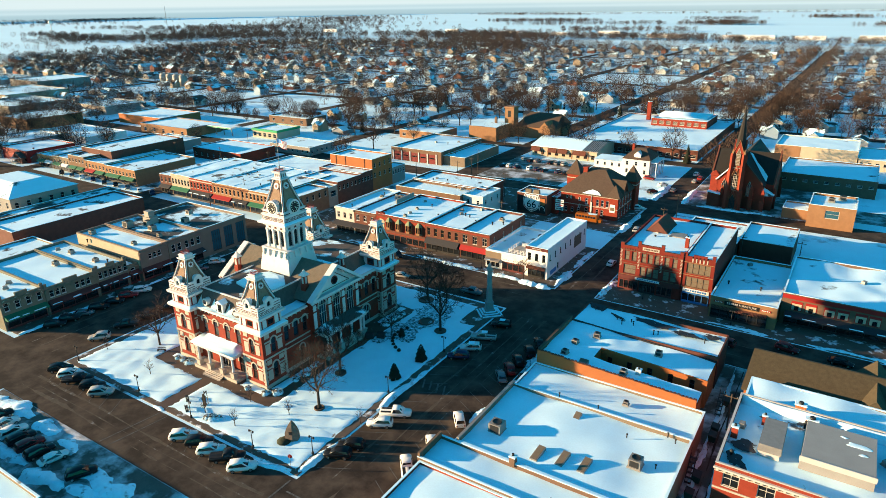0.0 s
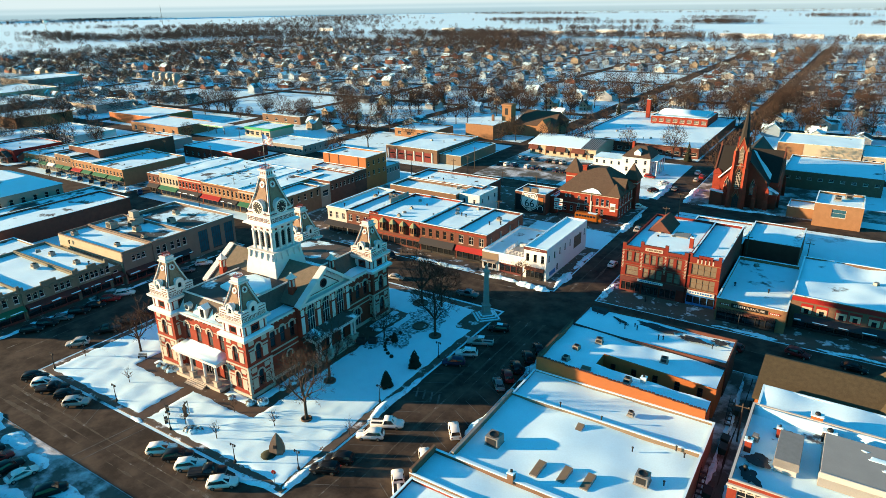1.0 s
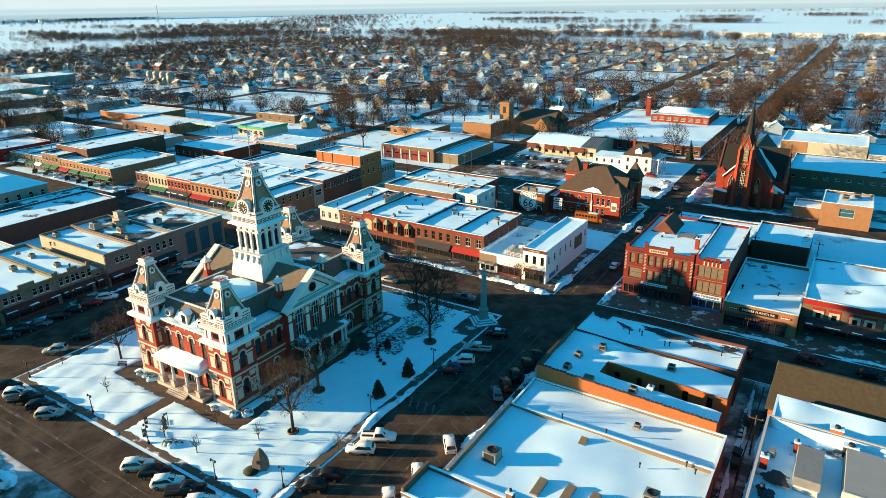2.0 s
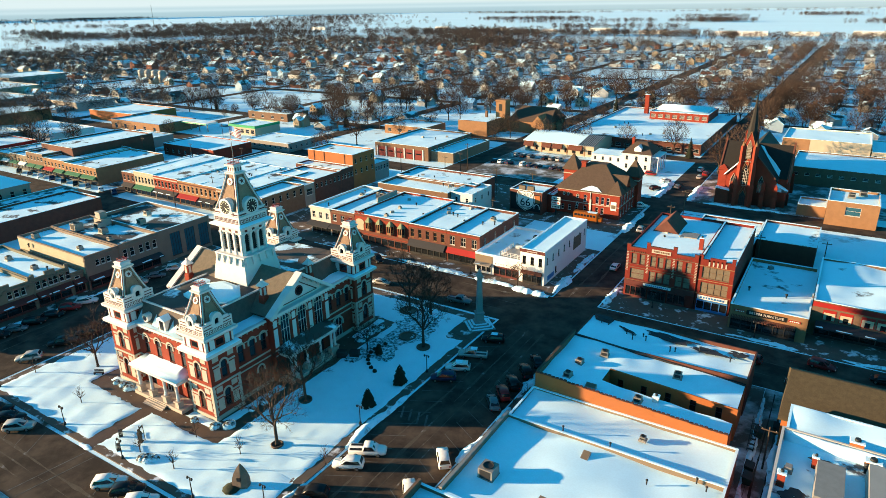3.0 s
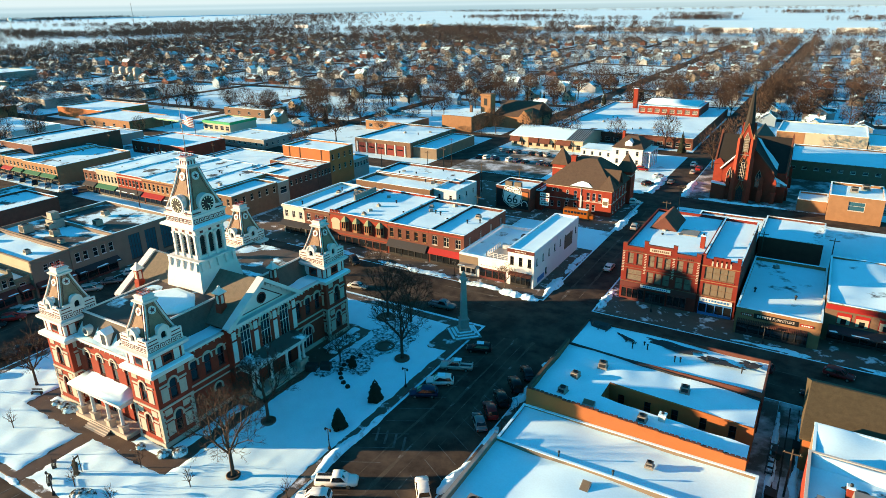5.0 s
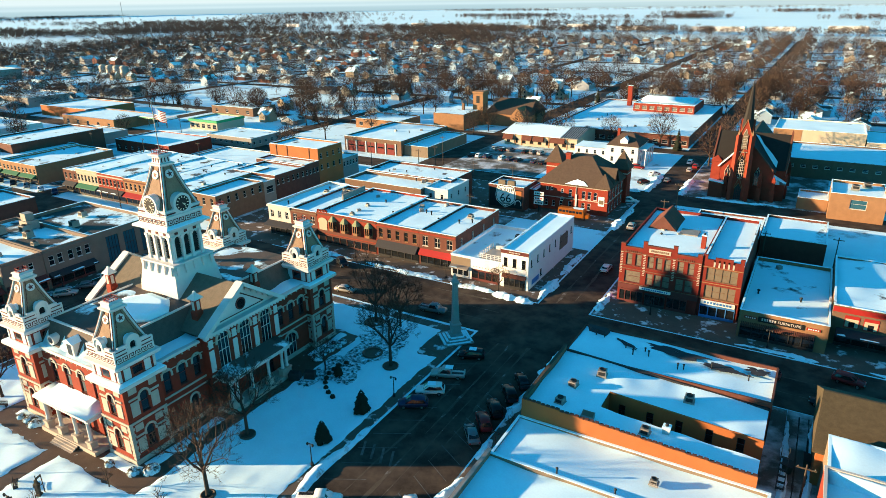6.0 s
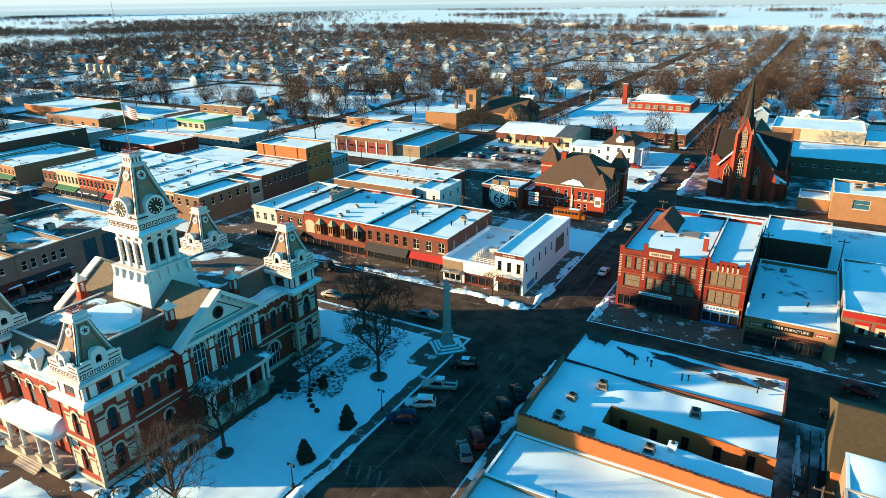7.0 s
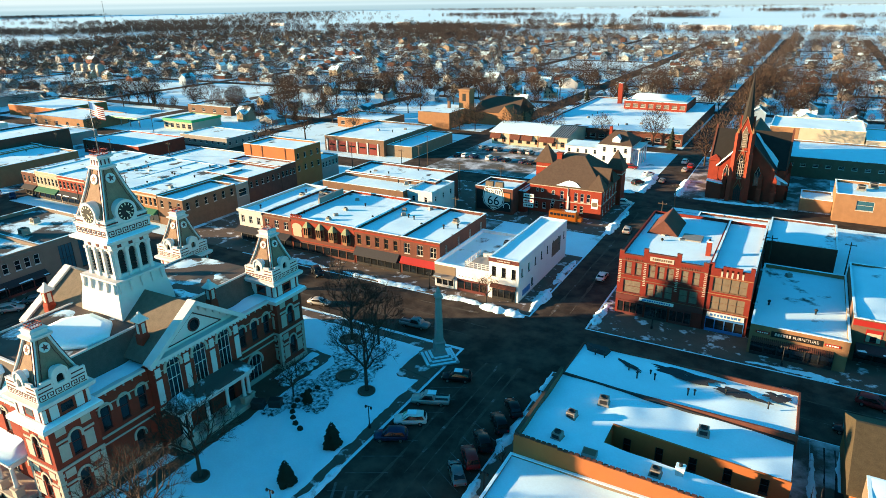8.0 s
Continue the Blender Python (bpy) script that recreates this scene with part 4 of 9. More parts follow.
for u0, u1, h in ((0, 0.8, 1.3), (0.8, 2.2, 0.4), (2.2, 5.4, 0.9), (5.4, 6.6, 0.4), (6.6, 7.35, 1.3)):
    s.block(m @ pose((u0 + u1) / 2, 0.16, 11.9 + h / 2), u1 - u0, 0.42, h)
part_each("stepped_parapet", s, brick_crimson, b)
s = Shape()
for j in range(5):
    plate(s, m, 2.0 + 0.85 * j, 2.3 + 0.85 * j, 10.9, 12.3, 0.05)
part_each("stone_strip", s, limestone, b)
for z in (4.1, 7.4, 10.7):
    belt(b, m, 0, 7.35, z, z + 0.14, brick_tan, 0.07)
shopfront(b, m, 0.5, 6.9, 2.9, sign_blue, 4)
sign_board(b, m, 0.6, 6.8, 3.0, 3.9, sign_white, sign_blue, 9, "white and blue shop sign")
flat_building("dark_rear_building", 46.4, 60, 94, 112, 6.6, brick_dark, "dark brick rear building with snowy roof", {}, 0.3), flat_building("rear_annex", 30, 46, 92, 112, 5.6, brick_dark, "low annex behind the red shops with snow roof", {}, 0.3)
b = flat_building("furniture_shop", 47.0, 61.4, 52.4, 82, 5.6, brick_tan, "low tan brick furniture shop with snowy roof", {}, 0.5)
m = side_pose("S", 14.4, 29.6)
shopfront(b, m, 0.4, 12.6, 2.9, dark_metal, 6)
name = sign_board(b, m, 3.2, 10.6, 3.95, 4.95, sign_black, cream_paint, 1, "dark shop sign with pale lettering", 0.12)
for o in list(name.children):
    bpy.data.objects.remove(o)
bars_of_writing(name, m, 3.7, 6.2, 4.25, 4.75, cream_paint, 6, 0.14)
c = bpy.data.curves.new("lettering", "FONT")
c.body, c.size, c.extrude = "FURNITURE", 0.72, 0.01
c.materials.append(cream_paint)
o = new("lettering", c)
o.parent, o.matrix_basis, o["label"] = name, m @ pose(6.4, -0.14, 4.25, 90), "pale shop sign lettering"
sign_board(b, m, 0.9, 3.0, 4.2, 4.65, red_paint, sign_white, 5, "small red sign board", 0.12), sign_board(b, m, 11.0, 13.2, 4.2, 4.65, red_paint, sign_white, 5, "small red sign board", 0.12)
s = Shape()
for j in range(40):
    s.block(m @ pose(0.6 + 0.3 * j, -0.5, 3.15, 30), 0.2, 1.1, 0.06)
part("ribbed_canopy", s, brick_dark, b, "dark ribbed canopy over the shop windows")
b = flat_building("brown_panel_shop", 61.6, 96, 57.4, 84, 7.8, brick_brown, "brown shop with red-framed panels and domed snow roof", {}, 0.4, lift=0.6)
m = side_pose("S", 34.4, 26.6)
belt(b, m, 0, 34.4, 6.6, 7.6, red_paint, 0.08, "red_band")
for u in (2.0, 4.9, 8.6, 11.2, 14.6, 17.2, 20.6):
    s = Shape()
    plate(s, m, u, u + 2.3, 3.9, 6.2, 0.06, 0), plate(s, m, u + 0.15, u + 2.15, 4.05, 5.6, 0.08, 1), plate(s, m, u + 0.7, u + 1.6, 4.05, 5.1, 0.1, 2)
    part("framed_panel", s, [red_paint, stucco_cream, glass], b, "red-framed cream window panel")
awning(b, m, 1, 33, 3.6, 2.0, 0.7, awning_dark, "long dark awning with snow", True), shopfront(b, m, 1, 33, 2.6, dark_metal, 12)

# ---- northern row ----
b = flat_building("white_corner_shop", -1.2, 5.2, 52.3, 81, 8.9, white_wall, "narrow white painted corner shop with pale snowy roof", {"S": row_of(3, 6.4, 5.1, 0.9, 2.0), "E": row_of(8, 28.7, 5.2, 0.7, 1.7) + [(7.0, 1.2, 1.0, 1.6)]}, 0.12, roof=snow_roof, lift=0.05, frames=dark_metal)
m = side_pose("S", 6.4, 28.7)
belt(b, m, -0.1, 6.5, 8.1, 8.9, maroon_paint, 0.14, "painted_cornice"), sign_board(b, m, 1.6, 4.8, 8.3, 8.75, brick_dark, cream_paint, 8, "", 0.2), shopfront(b, m, 0.8, 5.8, 2.9, dark_metal, 4), awning(b, m, 0.5, 6.0, 3.5, 0.8, 0.5, brick_dark, "small brown shingled canopy")
m = side_pose("E", 6.4, 28.7)
s = Shape()
plate(s, m, 19.0, 24.5, 3.2, 6.6, 0.05)
part("wall_panel", s, board_brown, b, "weathered brown mural panel")
sign_board(b, m, 2.2, 6.2, 0.8, 2.0, sign_blue, sign_blue, 3, "blue painted panel", 0.05)
b = flat_building("white_shop", -13.9, -1.25, 52.5, 76, 5.4, white_wall, "low white painted shop with snow roof and terrace", {}, 0.5)
m = side_pose("S", 12.65, 23.5)
shopfront(b, m, 0.4, 4.6, 2.8, white_paint, 3), shopfront(b, m, 5.4, 12.2, 2.8, maroon_paint, 4)
belt(b, m, 0, 5.0, 3.0, 5.0, brick_buff, 0.06, "brick_panel"), awning(b, m, 0.2, 4.8, 3.1, 1.5, 0.25, galvanised, "flat metal canopy", True)
s = Shape()
for j in range(9):
    plate(s, m, 5.8 + 0.75 * j, 5.95 + 0.75 * j, 3.35, 3.5, 0.08)
part("wall_lamp", s, dark_metal, b)
t = thing("roof_terrace", 0, 0, 0, 0, "white railed wooden roof terrace on the low shop", "terrace")
part("deck", Shape().box(-7.0, -1.3, 53.0, 60.5, 5.0, 5.5), roof_metal, t)
for x in [-7.0 + 0.95 * j for j in range(7)]:
    part("post", Shape().box(x - 0.05, x + 0.05, 53.0, 53.1, 5.5, 6.7), white_paint, t)
for y in [53.0 + 1.05 * j for j in range(8)]:
    part("post", Shape().box(-7.05, -6.95, y, y + 0.1, 5.5, 6.7), white_paint, t)
for z in (5.8, 6.2, 6.6):
    part("rail", Shape().box(-7.05, -1.3, 53.02, 53.08, z, z + 0.09), white_paint, t), part("rail", Shape().box(-7.03, -6.97, 53.1, 60.4, z, z + 0.09), white_paint, t)
part("bench_wall", Shape().box(-6.0, -2.0, 59.5, 60.2, 5.5, 6.4), white_paint, t)

b = flat_building("brick_shop", -23.9, -14.0, 55.0, 78, 8.7, brick_dark, "dark red brick shop with three broad white windows", {"S": row_of(3, 9.9, 5.0, 1.5, 2.4), "E": row_of(4, 23, 5.6, 0.9, 1.8)}, 0.4, bars=1)
m = side_pose("S", 9.9, 23)
belt(b, m, 0, 9.9, 7.9, 8.3, brick_red, 0.15, "cornice"), shopfront(b, m, 0.3, 9.6, 2.9, dark_metal, 5), awning(b, m, 0.2, 9.7, 4.2, 1.1, 1.1, red_paint, "red shingled shop canopy")
b = flat_building("brick_shop", -36.3, -23.95, 55.0, 78, 8.7, brick_dark, "dark red brick shop with five narrow windows", {"S": row_of(5, 12.3, 5.0, 1.1, 2.4)}, 0.4, frames=brick_tan)
m = side_pose("S", 12.35, 23)
belt(b, m, 0, 12.3, 7.9, 8.3, brick_red, 0.15, "cornice"), shopfront(b, m, 0.3, 12, 2.9, dark_metal, 6), awning(b, m, 0.3, 12.0, 4.4, 1.5, 1.4, awning_dark, "long black fabric awning with pale lettering")
b = flat_building("brick_shop", -55.3, -36.35, 55.0, 80, 8.8, brick_red, "red brick shop with four copper-hooded bay windows", {}, 0.35)
m = side_pose("S", 18.95, 25)
belt(b, m, 0, 18.9, 8.1, 8.5, brick_dark, 0.16, "cornice"), shopfront(b, m, 0.3, 18.6, 2.9, brick_dark, 8), belt(b, m, 0, 18.9, 3.2, 4.0, brick_dark, 0.14, "fascia")
copper = material("copper", (0.22, 0.24, 0.14), 0.7, 0.2, var=0.25, scale=1.5, fine=12.0, bump=0.2, coords="World")
for u in (5.2, 9.0, 12.8, 16.6):
    s = Shape()
    ring = lambda r, z, o=0.0: [m @ Vector(p) for p in ((u - r, 0, z), (u - r * 0.55, -r * 0.75 - o, z), (u + r * 0.55, -r * 0.75 - o, z), (u + r, 0, z))]
    s.rings([ring(1.1, 4.3), ring(1.15, 4.7), ring(1.15, 5.0)])
    bay = part("bay_window", s, brick_tan, b, "wooden bay window")
    part("bay_pane", Shape().rings([ring(1.1, 5.0), ring(1.1, 6.9)]), glass, bay)
    s = Shape()
    for du in (-1.08, -0.6, 0.0, 0.6, 1.08):
        s.block(m @ pose(u + du, -0.86 if abs(du) < 0.9 else -0.1, 5.95), 0.14, 0.12, 1.9)
    part("bay_frame", s, brick_tan, bay)
    part("bay_hood", Shape().rings([ring(1.3, 6.9, 0.15), ring(1.2, 7.1, 0.1), ring(0.25, 8.2)]), copper, bay, "green copper bay hood")
s = Shape()
plate(s, m, 0.6, 3.2, 3.9, 6.4, 0.08, 0), arch_band(s, m, 0.6, 3.2, 6.4, 0.7, 0.2, 0.1, 0)
s.poly([m @ Vector((u, -0.08, z)) for u, z in arc(0.6, 3.2, 6.4, 0.7)], 0)
part("cream_panel", s, stucco_cream, b, "arched cream wall panel")
s = Shape()
for j in range(7):
    plate(s, m, 0.2 + 0.5 * j, 0.45 + 0.5 * j, 8.8, 9.4, 0.1, 0, 0.3)
part_each("crenel", s, brick_red, b)
b = flat_building("brick_shop", -64.5, -55.35, 55.0, 80, 8.4, brick_dark, "dark brick shop with white framed windows", {"S": row_of(3, 9.1, 5.0, 1.3, 2.0)}, 0.4, bars=1, frames=white_paint)
m = side_pose("S", 9.15, 25)
belt(b, m, 0, 9.1, 7.6, 8.0, brick_brown, 0.16, "cornice"), shopfront(b, m, 0.3, 8.8, 2.9, dark_metal, 4), awning(b, m, 0.2, 9.0, 4.0, 2.0, 0.8, awning_dark, "long black awning")
b = flat_building("cream_corner_shop", -72.5, -64.55, 55.0, 81, 8.4, cream_paint, "cream painted corner shop with bracketed cornice", {"S": row_of(3, 7.9, 4.9, 1.1, 2.0)}, 0.4, bars=1, frames=white_paint)
m = side_pose("S", 7.95, 26)
belt(b, m, -0.2, 8.1, 7.8, 8.4, cream_paint, 0.4, "cornice"), awning(b, m, -0.2, 8.1, 4.0, 2.2, 0.9, awning_dark, "black corner awning"), shopfront(b, m, 0.3, 7.6, 2.9, dark_metal, 4)
for x, y, z, w in ((-47, 66, 8.4, 0.8), (-46, 58, 8.4, 0.9), (-18, 70, 8.3, 1.2), (-66, 72, 8.0, 1.2), (-60, 75, 8.0, 1.4), (-62.5, 76, 8.0, 1.0), (-5, 70, 5.0, 1.2)):
    vent_box(x, y, z, w, 0.7 * w)
s = Shape().box(-55.6, -55.1, 66, 76, 8.5, 10.4)
solid("firewall", s, stucco_grey, "pale rendered firewall between two shop roofs", "wall")
# rear buildings of the northern block
b = flat_building("rear_brick_shop", -72, -44, 88, 99, 7.8, brick_brown, "brick rear building with tan parapets and snow roof", {}, 0.6)
flat_building("rear_brick_shop", -72, -40, 99.1, 113, 8.2, brick_dark, "dark brick rear building with flat snowy roof", {}, 0.4, roof=snow_melted)
flat_building("white_rear_building", -43.9, -36, 90, 103, 8.0, white_paint, "white painted rear building with small windows", {"S": row_of(2, 7.9, 5.0, 0.9, 1.4), "E": row_of(3, 13, 5, 0.9, 1.4)}, 0.3)
flat_building("shed", -40, -33, 80, 89, 4.4, white_paint, "small pale shed with blue-white snow roof", {}, 0.2)
b = flat_building("mural_building", -29.6, -18.1, 103.8, 114, 7.5, brick_dark, "brick building with a painted road shield mural", {}, 0.5, lift=0.3)
m = side_pose("S", 11.5, 10.2)
s = Shape()
plate(s, m, 0.4, 11.0, 0.9, 6.6, 0.05)
part("mural_ground", s, sign_black, b, "black painted mural panel")
s = Shape()
plate(s, m, 8.9, 10.8, 3.9, 6.3, 0.065)
part("mural_patch", s, brick_orange, b, "orange painted field of the mural")
s = Shape()
arch_band(s, m, 8.9, 10.6, 2.4, 0.9, 0.2, 0.075)
part("mural_arc", s, sign_white, b, "white painted arc of the mural")
shield = [(-2.0, 4.7), (-1.2, 5.05), (0, 4.75), (1.2, 5.05), (2.0, 4.7), (2.35, 3.6), (2.5, 2.4), (2.2, 1.2), (1.2, 0.4), (0, -0.2), (-1.2, 0.4), (-2.2, 1.2), (-2.5, 2.4), (-2.35, 3.6)]
for grow, mat, out in ((1.12, white_paint, 0.08), (1.04, sign_black, 0.1), (0.97, sign_white, 0.12)):
    s = Shape().poly([m @ Vector((5.7 + grow * 1.2 * x, -out, 4.3 + grow * 1.2 * (z - 2.4))) for x, z in shield])
    part("shield", s, mat, b)
for text, size, z in (("ROUTE", 1.5, 5.75), ("66", 3.8, 2.5)):
    c = bpy.data.curves.new("lettering", "FONT")
    c.body, c.size, c.align_x, c.extrude = text, size, "CENTER", 0.01
    c.materials.append(sign_black)
    ob = new("lettering", c)
    ob.parent = b
    ob.matrix_basis = m @ pose(5.7, -0.15, z, 90)
    ob["label"] = "black painted mural lettering"
bars_of_writing(b, m, 4.1, 7.3, 1.85, 2.3, sign_black, 9, 0.16)
for x in (-3.9, -0.9):
    part("roof_box", Shape().box(x + 1.0, x + 3.4, -4.6, -3.4, 6.9, 8.9, top=0.08), board_brown, b, "brown rooftop unit")
t = thing("motel_sign", -14.3, 106.3, 0, 0, "white and red roadside sign panels on a post", "sign")
for z, mat, ink in ((5.2, sign_white, sign_black), (3.7, sign_white, red_paint), (2.4, sign_white, sign_black)):
    panel = part("sign_panel", Shape().box(-1.5, 1.5, -0.15, 0.15, z, z + 1.05), mat, t)
    bars_of_writing(panel, pose(-1.5, -0.15, 0), 0.3, 2.7, z + 0.3, z + 0.75, ink, 5, 0.02)
part("post", Shape().box(-0.1, 0.1, -0.1, 0.1, 0, 2.4), dark_metal, t), part("frame", Shape().box(-1.6, -1.5, -0.1, 0.1, 2.3, 6.4).box(1.5, 1.6, -0.1, 0.1, 2.3, 6.4), dark_metal, t)

flat_building("link_building", -18.0, -15.9, 108, 122, 6.2, brick_red, "low red brick link beside the town hall, snow on its roof", {}, 0.2, roof=snow)

# ---- town hall with hipped roofs ----
hall = thing("town_hall", -5.3, 120.6, 0.14, 0, "red brick town hall with brown hipped roof and corner turrets", "town hall")
HW, HD = 20.6, 20.2
holes = {"S": [(2.0, 6.0, 0.55, 0.9, True), (3.4, 6.0, 0.55, 0.9, True), (6.6, 5.6, 0.7, 1.1, True), (6.6, 3.1, 0.7, 1.1, True), (9.0, 4.6, 0.95, 2.2), (9.0, 1.2, 0.95, 2.0)] + [(13.0 + 1.75 * j, 4.4, 0.95, 2.3) for j in range(3)] + [(1.6 + 2.3 * j, 1.2, 0.9, 1.7) for j in range(3)] + [(13.0 + 1.75 * j, 1.2, 0.95, 2.0) for j in range(2)],
         "E": [(1.6 + 3.0 * j, 4.3, 1.1, 2.9, True) for j in range(6)] + [(1.6 + 3.0 * j, 0.8, 1.1, 2.3) for j in range(6)]}
s = Shape()
for side in "SENW":
    facade(s, side_pose(side, HW, HD), HW if side in "SN" else HD, 0, 8.2, holes.get(side, ()))
part("wall", s, brick_red, hall)
for side, rows in holes.items():
    for q in rows:
        window(hall, side_pose(side, HW, HD), *q[:4], False, white_paint, glass)
        if len(q) > 4:
            t = Shape()
            arch_band(t, side_pose(side, HW, HD), q[0], q[0] + q[2], q[1] + q[3] - q[2] / 2, q[2] / 2, 0.14, 0.05)
            part("hood_mould", t, limestone, hall)
ex, ey = HW / 2 + 0.7, HD / 2 + 0.7
part("roof", Shape().rings([[(-ex, -ey, 8.1), (ex, -ey, 8.1), (ex, ey, 8.1), (-ex, ey, 8.1)], [(-ex, -ey, 8.4), (ex, -ey, 8.4), (ex, ey, 8.4), (-ex, ey, 8.4)], [(-3.6, -1.8, 15.2), (2.6, -1.8, 15.2), (2.6, 1.8, 15.2), (-3.6, 1.8, 15.2)]]), shingle_dark, hall, "dark brown hipped roof")
part("gable_wall", Shape().rings([[(x, -7.2, 7.9), (x, -1.2, 7.9), (x, -4.2, 12.6)] for x in (3.0, 10.4)]), brick_red, hall)
for sy in (-1, 1):
    part("gable_roof", Shape().rings([[(x, -4.2 + sy * 3.5, 7.9), (x, -4.2, 13.1), (x, -4.2, 12.7), (x, -4.2 + sy * 3.2, 7.8)] for x in (2.4, 11.0)]), shingle_dark, hall)
part("hip_cap", Shape().rings([[(6.4, -11.0, 8.42), (11.1, -11.0, 8.42), (11.1, -6.6, 8.42), (6.4, -6.6, 8.42)], [(8.6, -9.0, 12.2), (8.9, -9.0, 12.2), (8.9, -8.7, 12.2), (8.6, -8.7, 12.2)]]), shingle_dark, hall)
for x, y, r, z, top in ((-11.3, 5.6, 2.4, 11.0, 16.2), (9.2, 8.0, 2.2, 10.4, 15.8)):
    part("turret", Shape().square(x, y, [(r, 0), (r, z)]), brick_red, hall), part("turret_roof", Shape().square(x, y, [(r + 0.5, z), (r + 0.5, z + 0.2), (0.08, top)]), shingle_dark, hall, "steep pyramid turret roof"), part("turret_band", Shape().square(x, y, [(r + 0.08, z - 1.4), (r + 0.08, z - 1.1)]), limestone, hall)
part("hall_chimney", Shape().square(-4.4, -2.6, [(0.75, 9), (0.75, 15.4), (0.9, 15.5), (0.9, 15.9)]), brick_red, hall)
for z in (3.9, 7.7):
    belt(hall, side_pose("S", HW, HD), 0, HW, z, z + 0.22, limestone, 0.08), belt(hall, side_pose("E", HW, HD), 0, HD, z, z + 0.22, limestone, 0.08)
s = Shape()
plate(s, side_pose("S", HW, HD), 17.9, 19.7, 2.9, 5.7, 0.07)
banner = part("banner", s, sign_white, hall, "pale hanging banner with a dark picture")
s = Shape()
plate(s, side_pose("S", HW, HD), 18.1, 19.5, 3.5, 4.7, 0.09)
part("banner_field", s, board_brown, banner)
part("downpipe", Shape().tube((0.9, -HD / 2 - 0.12, 0.2), (0.9, -HD / 2 - 0.12, 8.0), 0.1, 0.1, 6).box(0.75, 1.25, -HD / 2 - 0.25, -HD / 2 - 0.03, 0.2, 5.6), white_paint, hall, "white downpipe with frozen run-off")
part("roof_snow", Shape().rings([[(-2.4, -10.75, 8.5), (4.6, -10.75, 8.5), (2.9, -9.6, 9.35), (0.9, -9.2, 9.7), (-0.4, -9.7, 9.3)], [(-2.2, -10.75, 8.62), (4.4, -10.75, 8.62), (2.9, -9.7, 9.5), (0.9, -9.3, 9.85), (-0.4, -9.8, 9.45)]]), snow, hall, "snow slipping off the eaves")

# ---- western side ----
def western(x0, x1, y0, y1, h, wall, label, rows, roof=None, canopy=maroon_paint, lift=0.12, hood=True):
    b = flat_building("western_shop", x0, x1, y0, y1, h, wall, label, {"E": rows}, 0.4, roof=roof, frames=white_paint, lift=lift, coat=wall)
    m, d = side_pose("E", x1 - x0, y1 - y0), y1 - y0
    belt(b, m, 0, d, h - 0.9, h - 0.5, wall, 0.25, "cornice"), shopfront(b, m, 0.4, d - 0.4, 2.8, maroon_paint, max(3, int(d / 2.6)))
    awning(b, m, 0.2, d - 0.2, 3.9, 1.8, 0.8, canopy, "long shop awning with snow along its edge", True)
    if hood:
        s = Shape()
        for u, z, w, hh, *_ in rows:
            arch_band(s, m, u - 0.1, u + w + 0.1, z + hh, 0.6, 0.18, 0.1)
        part("hood_mould", s, limestone, b)
    return b


def threes(*starts, z=4.9, h=2.2):
    """Windows in groups of three."""
    return [(u + 1.45 * j, z, 1.05, h, False) for u in starts for j in range(3)]


b = western(-120, -89.4, -5.6, 3.2, 9.0, stucco_taupe, "taupe stuccoed shop with sunlit cream side wall", threes(2.6, z=5.9, h=1.5), hood=False)
part("rendered_side", Shape().box(-15.2, 15.0, -4.46, -4.403, 4.6, 8.8), stucco_cream, b, "sunlit cream rendered side wall")
western(-120, -89.2, 3.25, 14.5, 9.2, stucco_taupe, "taupe shop with tarred roof and rooftop machines", row_of(2, 0, 5.4, 1.2, 2.2, start=0.6, end=4.5) + row_of(3, 0, 5.4, 1.2, 2.2, start=5.0, end=11), roof=snow_patchy, canopy=awning_dark, hood=False)
b = flat_building("grey_modern_block", -118, -89.6, 14.55, 31.5, 9.2, stucco_taupe, "taupe modern corner block with large teal windows", {"E": row_of(3, 16.9, 1.2, 3.2, 6.4, start=3)}, 0.5, roof=snow_patchy, panes={"E": teal_glass}, bars=3, frames=dark_metal)
western(-119, -90.6, -9.0, -5.7, 5.6, stone_olive, "low narrow stone shop with snow roof", [(0.9, 3.9, 1.3, 1.1, False)], hood=False)
w1 = western(-121, -90.6, -17.5, -9.05, 7.4, stone_olive, "pale stone shop with rounded window hoods", threes(0.6, 4.6, z=4.6, h=1.9), hood=False)
w2 = western(-121, -90.6, -30.5, -17.55, 7.2, stone_olive, "pale stone shop with tall windows and snowy roof", threes(1.0, 7.4, z=4.5, h=1.9), hood=False)
w3 = western(-121, -90.8, -40.5, -30.55, 7.8, stone_olive, "greenish stone corner shop with arched windows", row_of(4, 10, 4.8, 1.1, 2.0), canopy=awning_green, hood=True)
for b, d, h in ((w1, 8.45, 7.4), (w2, 12.95, 7.2), (w3, 9.95, 7.8)):
    m = side_pose("E", 30.4, d)
    for u0, u1, up in ((0, 0.7, 0.9), (d * 0.36, d * 0.64, 0.75), (d - 0.7, d, 0.9)):
        part("stepped_parapet", Shape().block(m @ pose((u0 + u1) / 2, 0.2, h + 0.12 + up / 2), u1 - u0, 0.45, up), stone_olive, b)
    for k in range(6):
        t = Shape()
        arch_band(t, m, 0.8 + k * (d - 1.6) / 6 + 0.15, 0.8 + (k + 1) * (d - 1.6) / 6 - 0.15, h - 0.75, 0.4, 0.13, 0.3)
        part("corbel_arch", t, stone_olive, b)
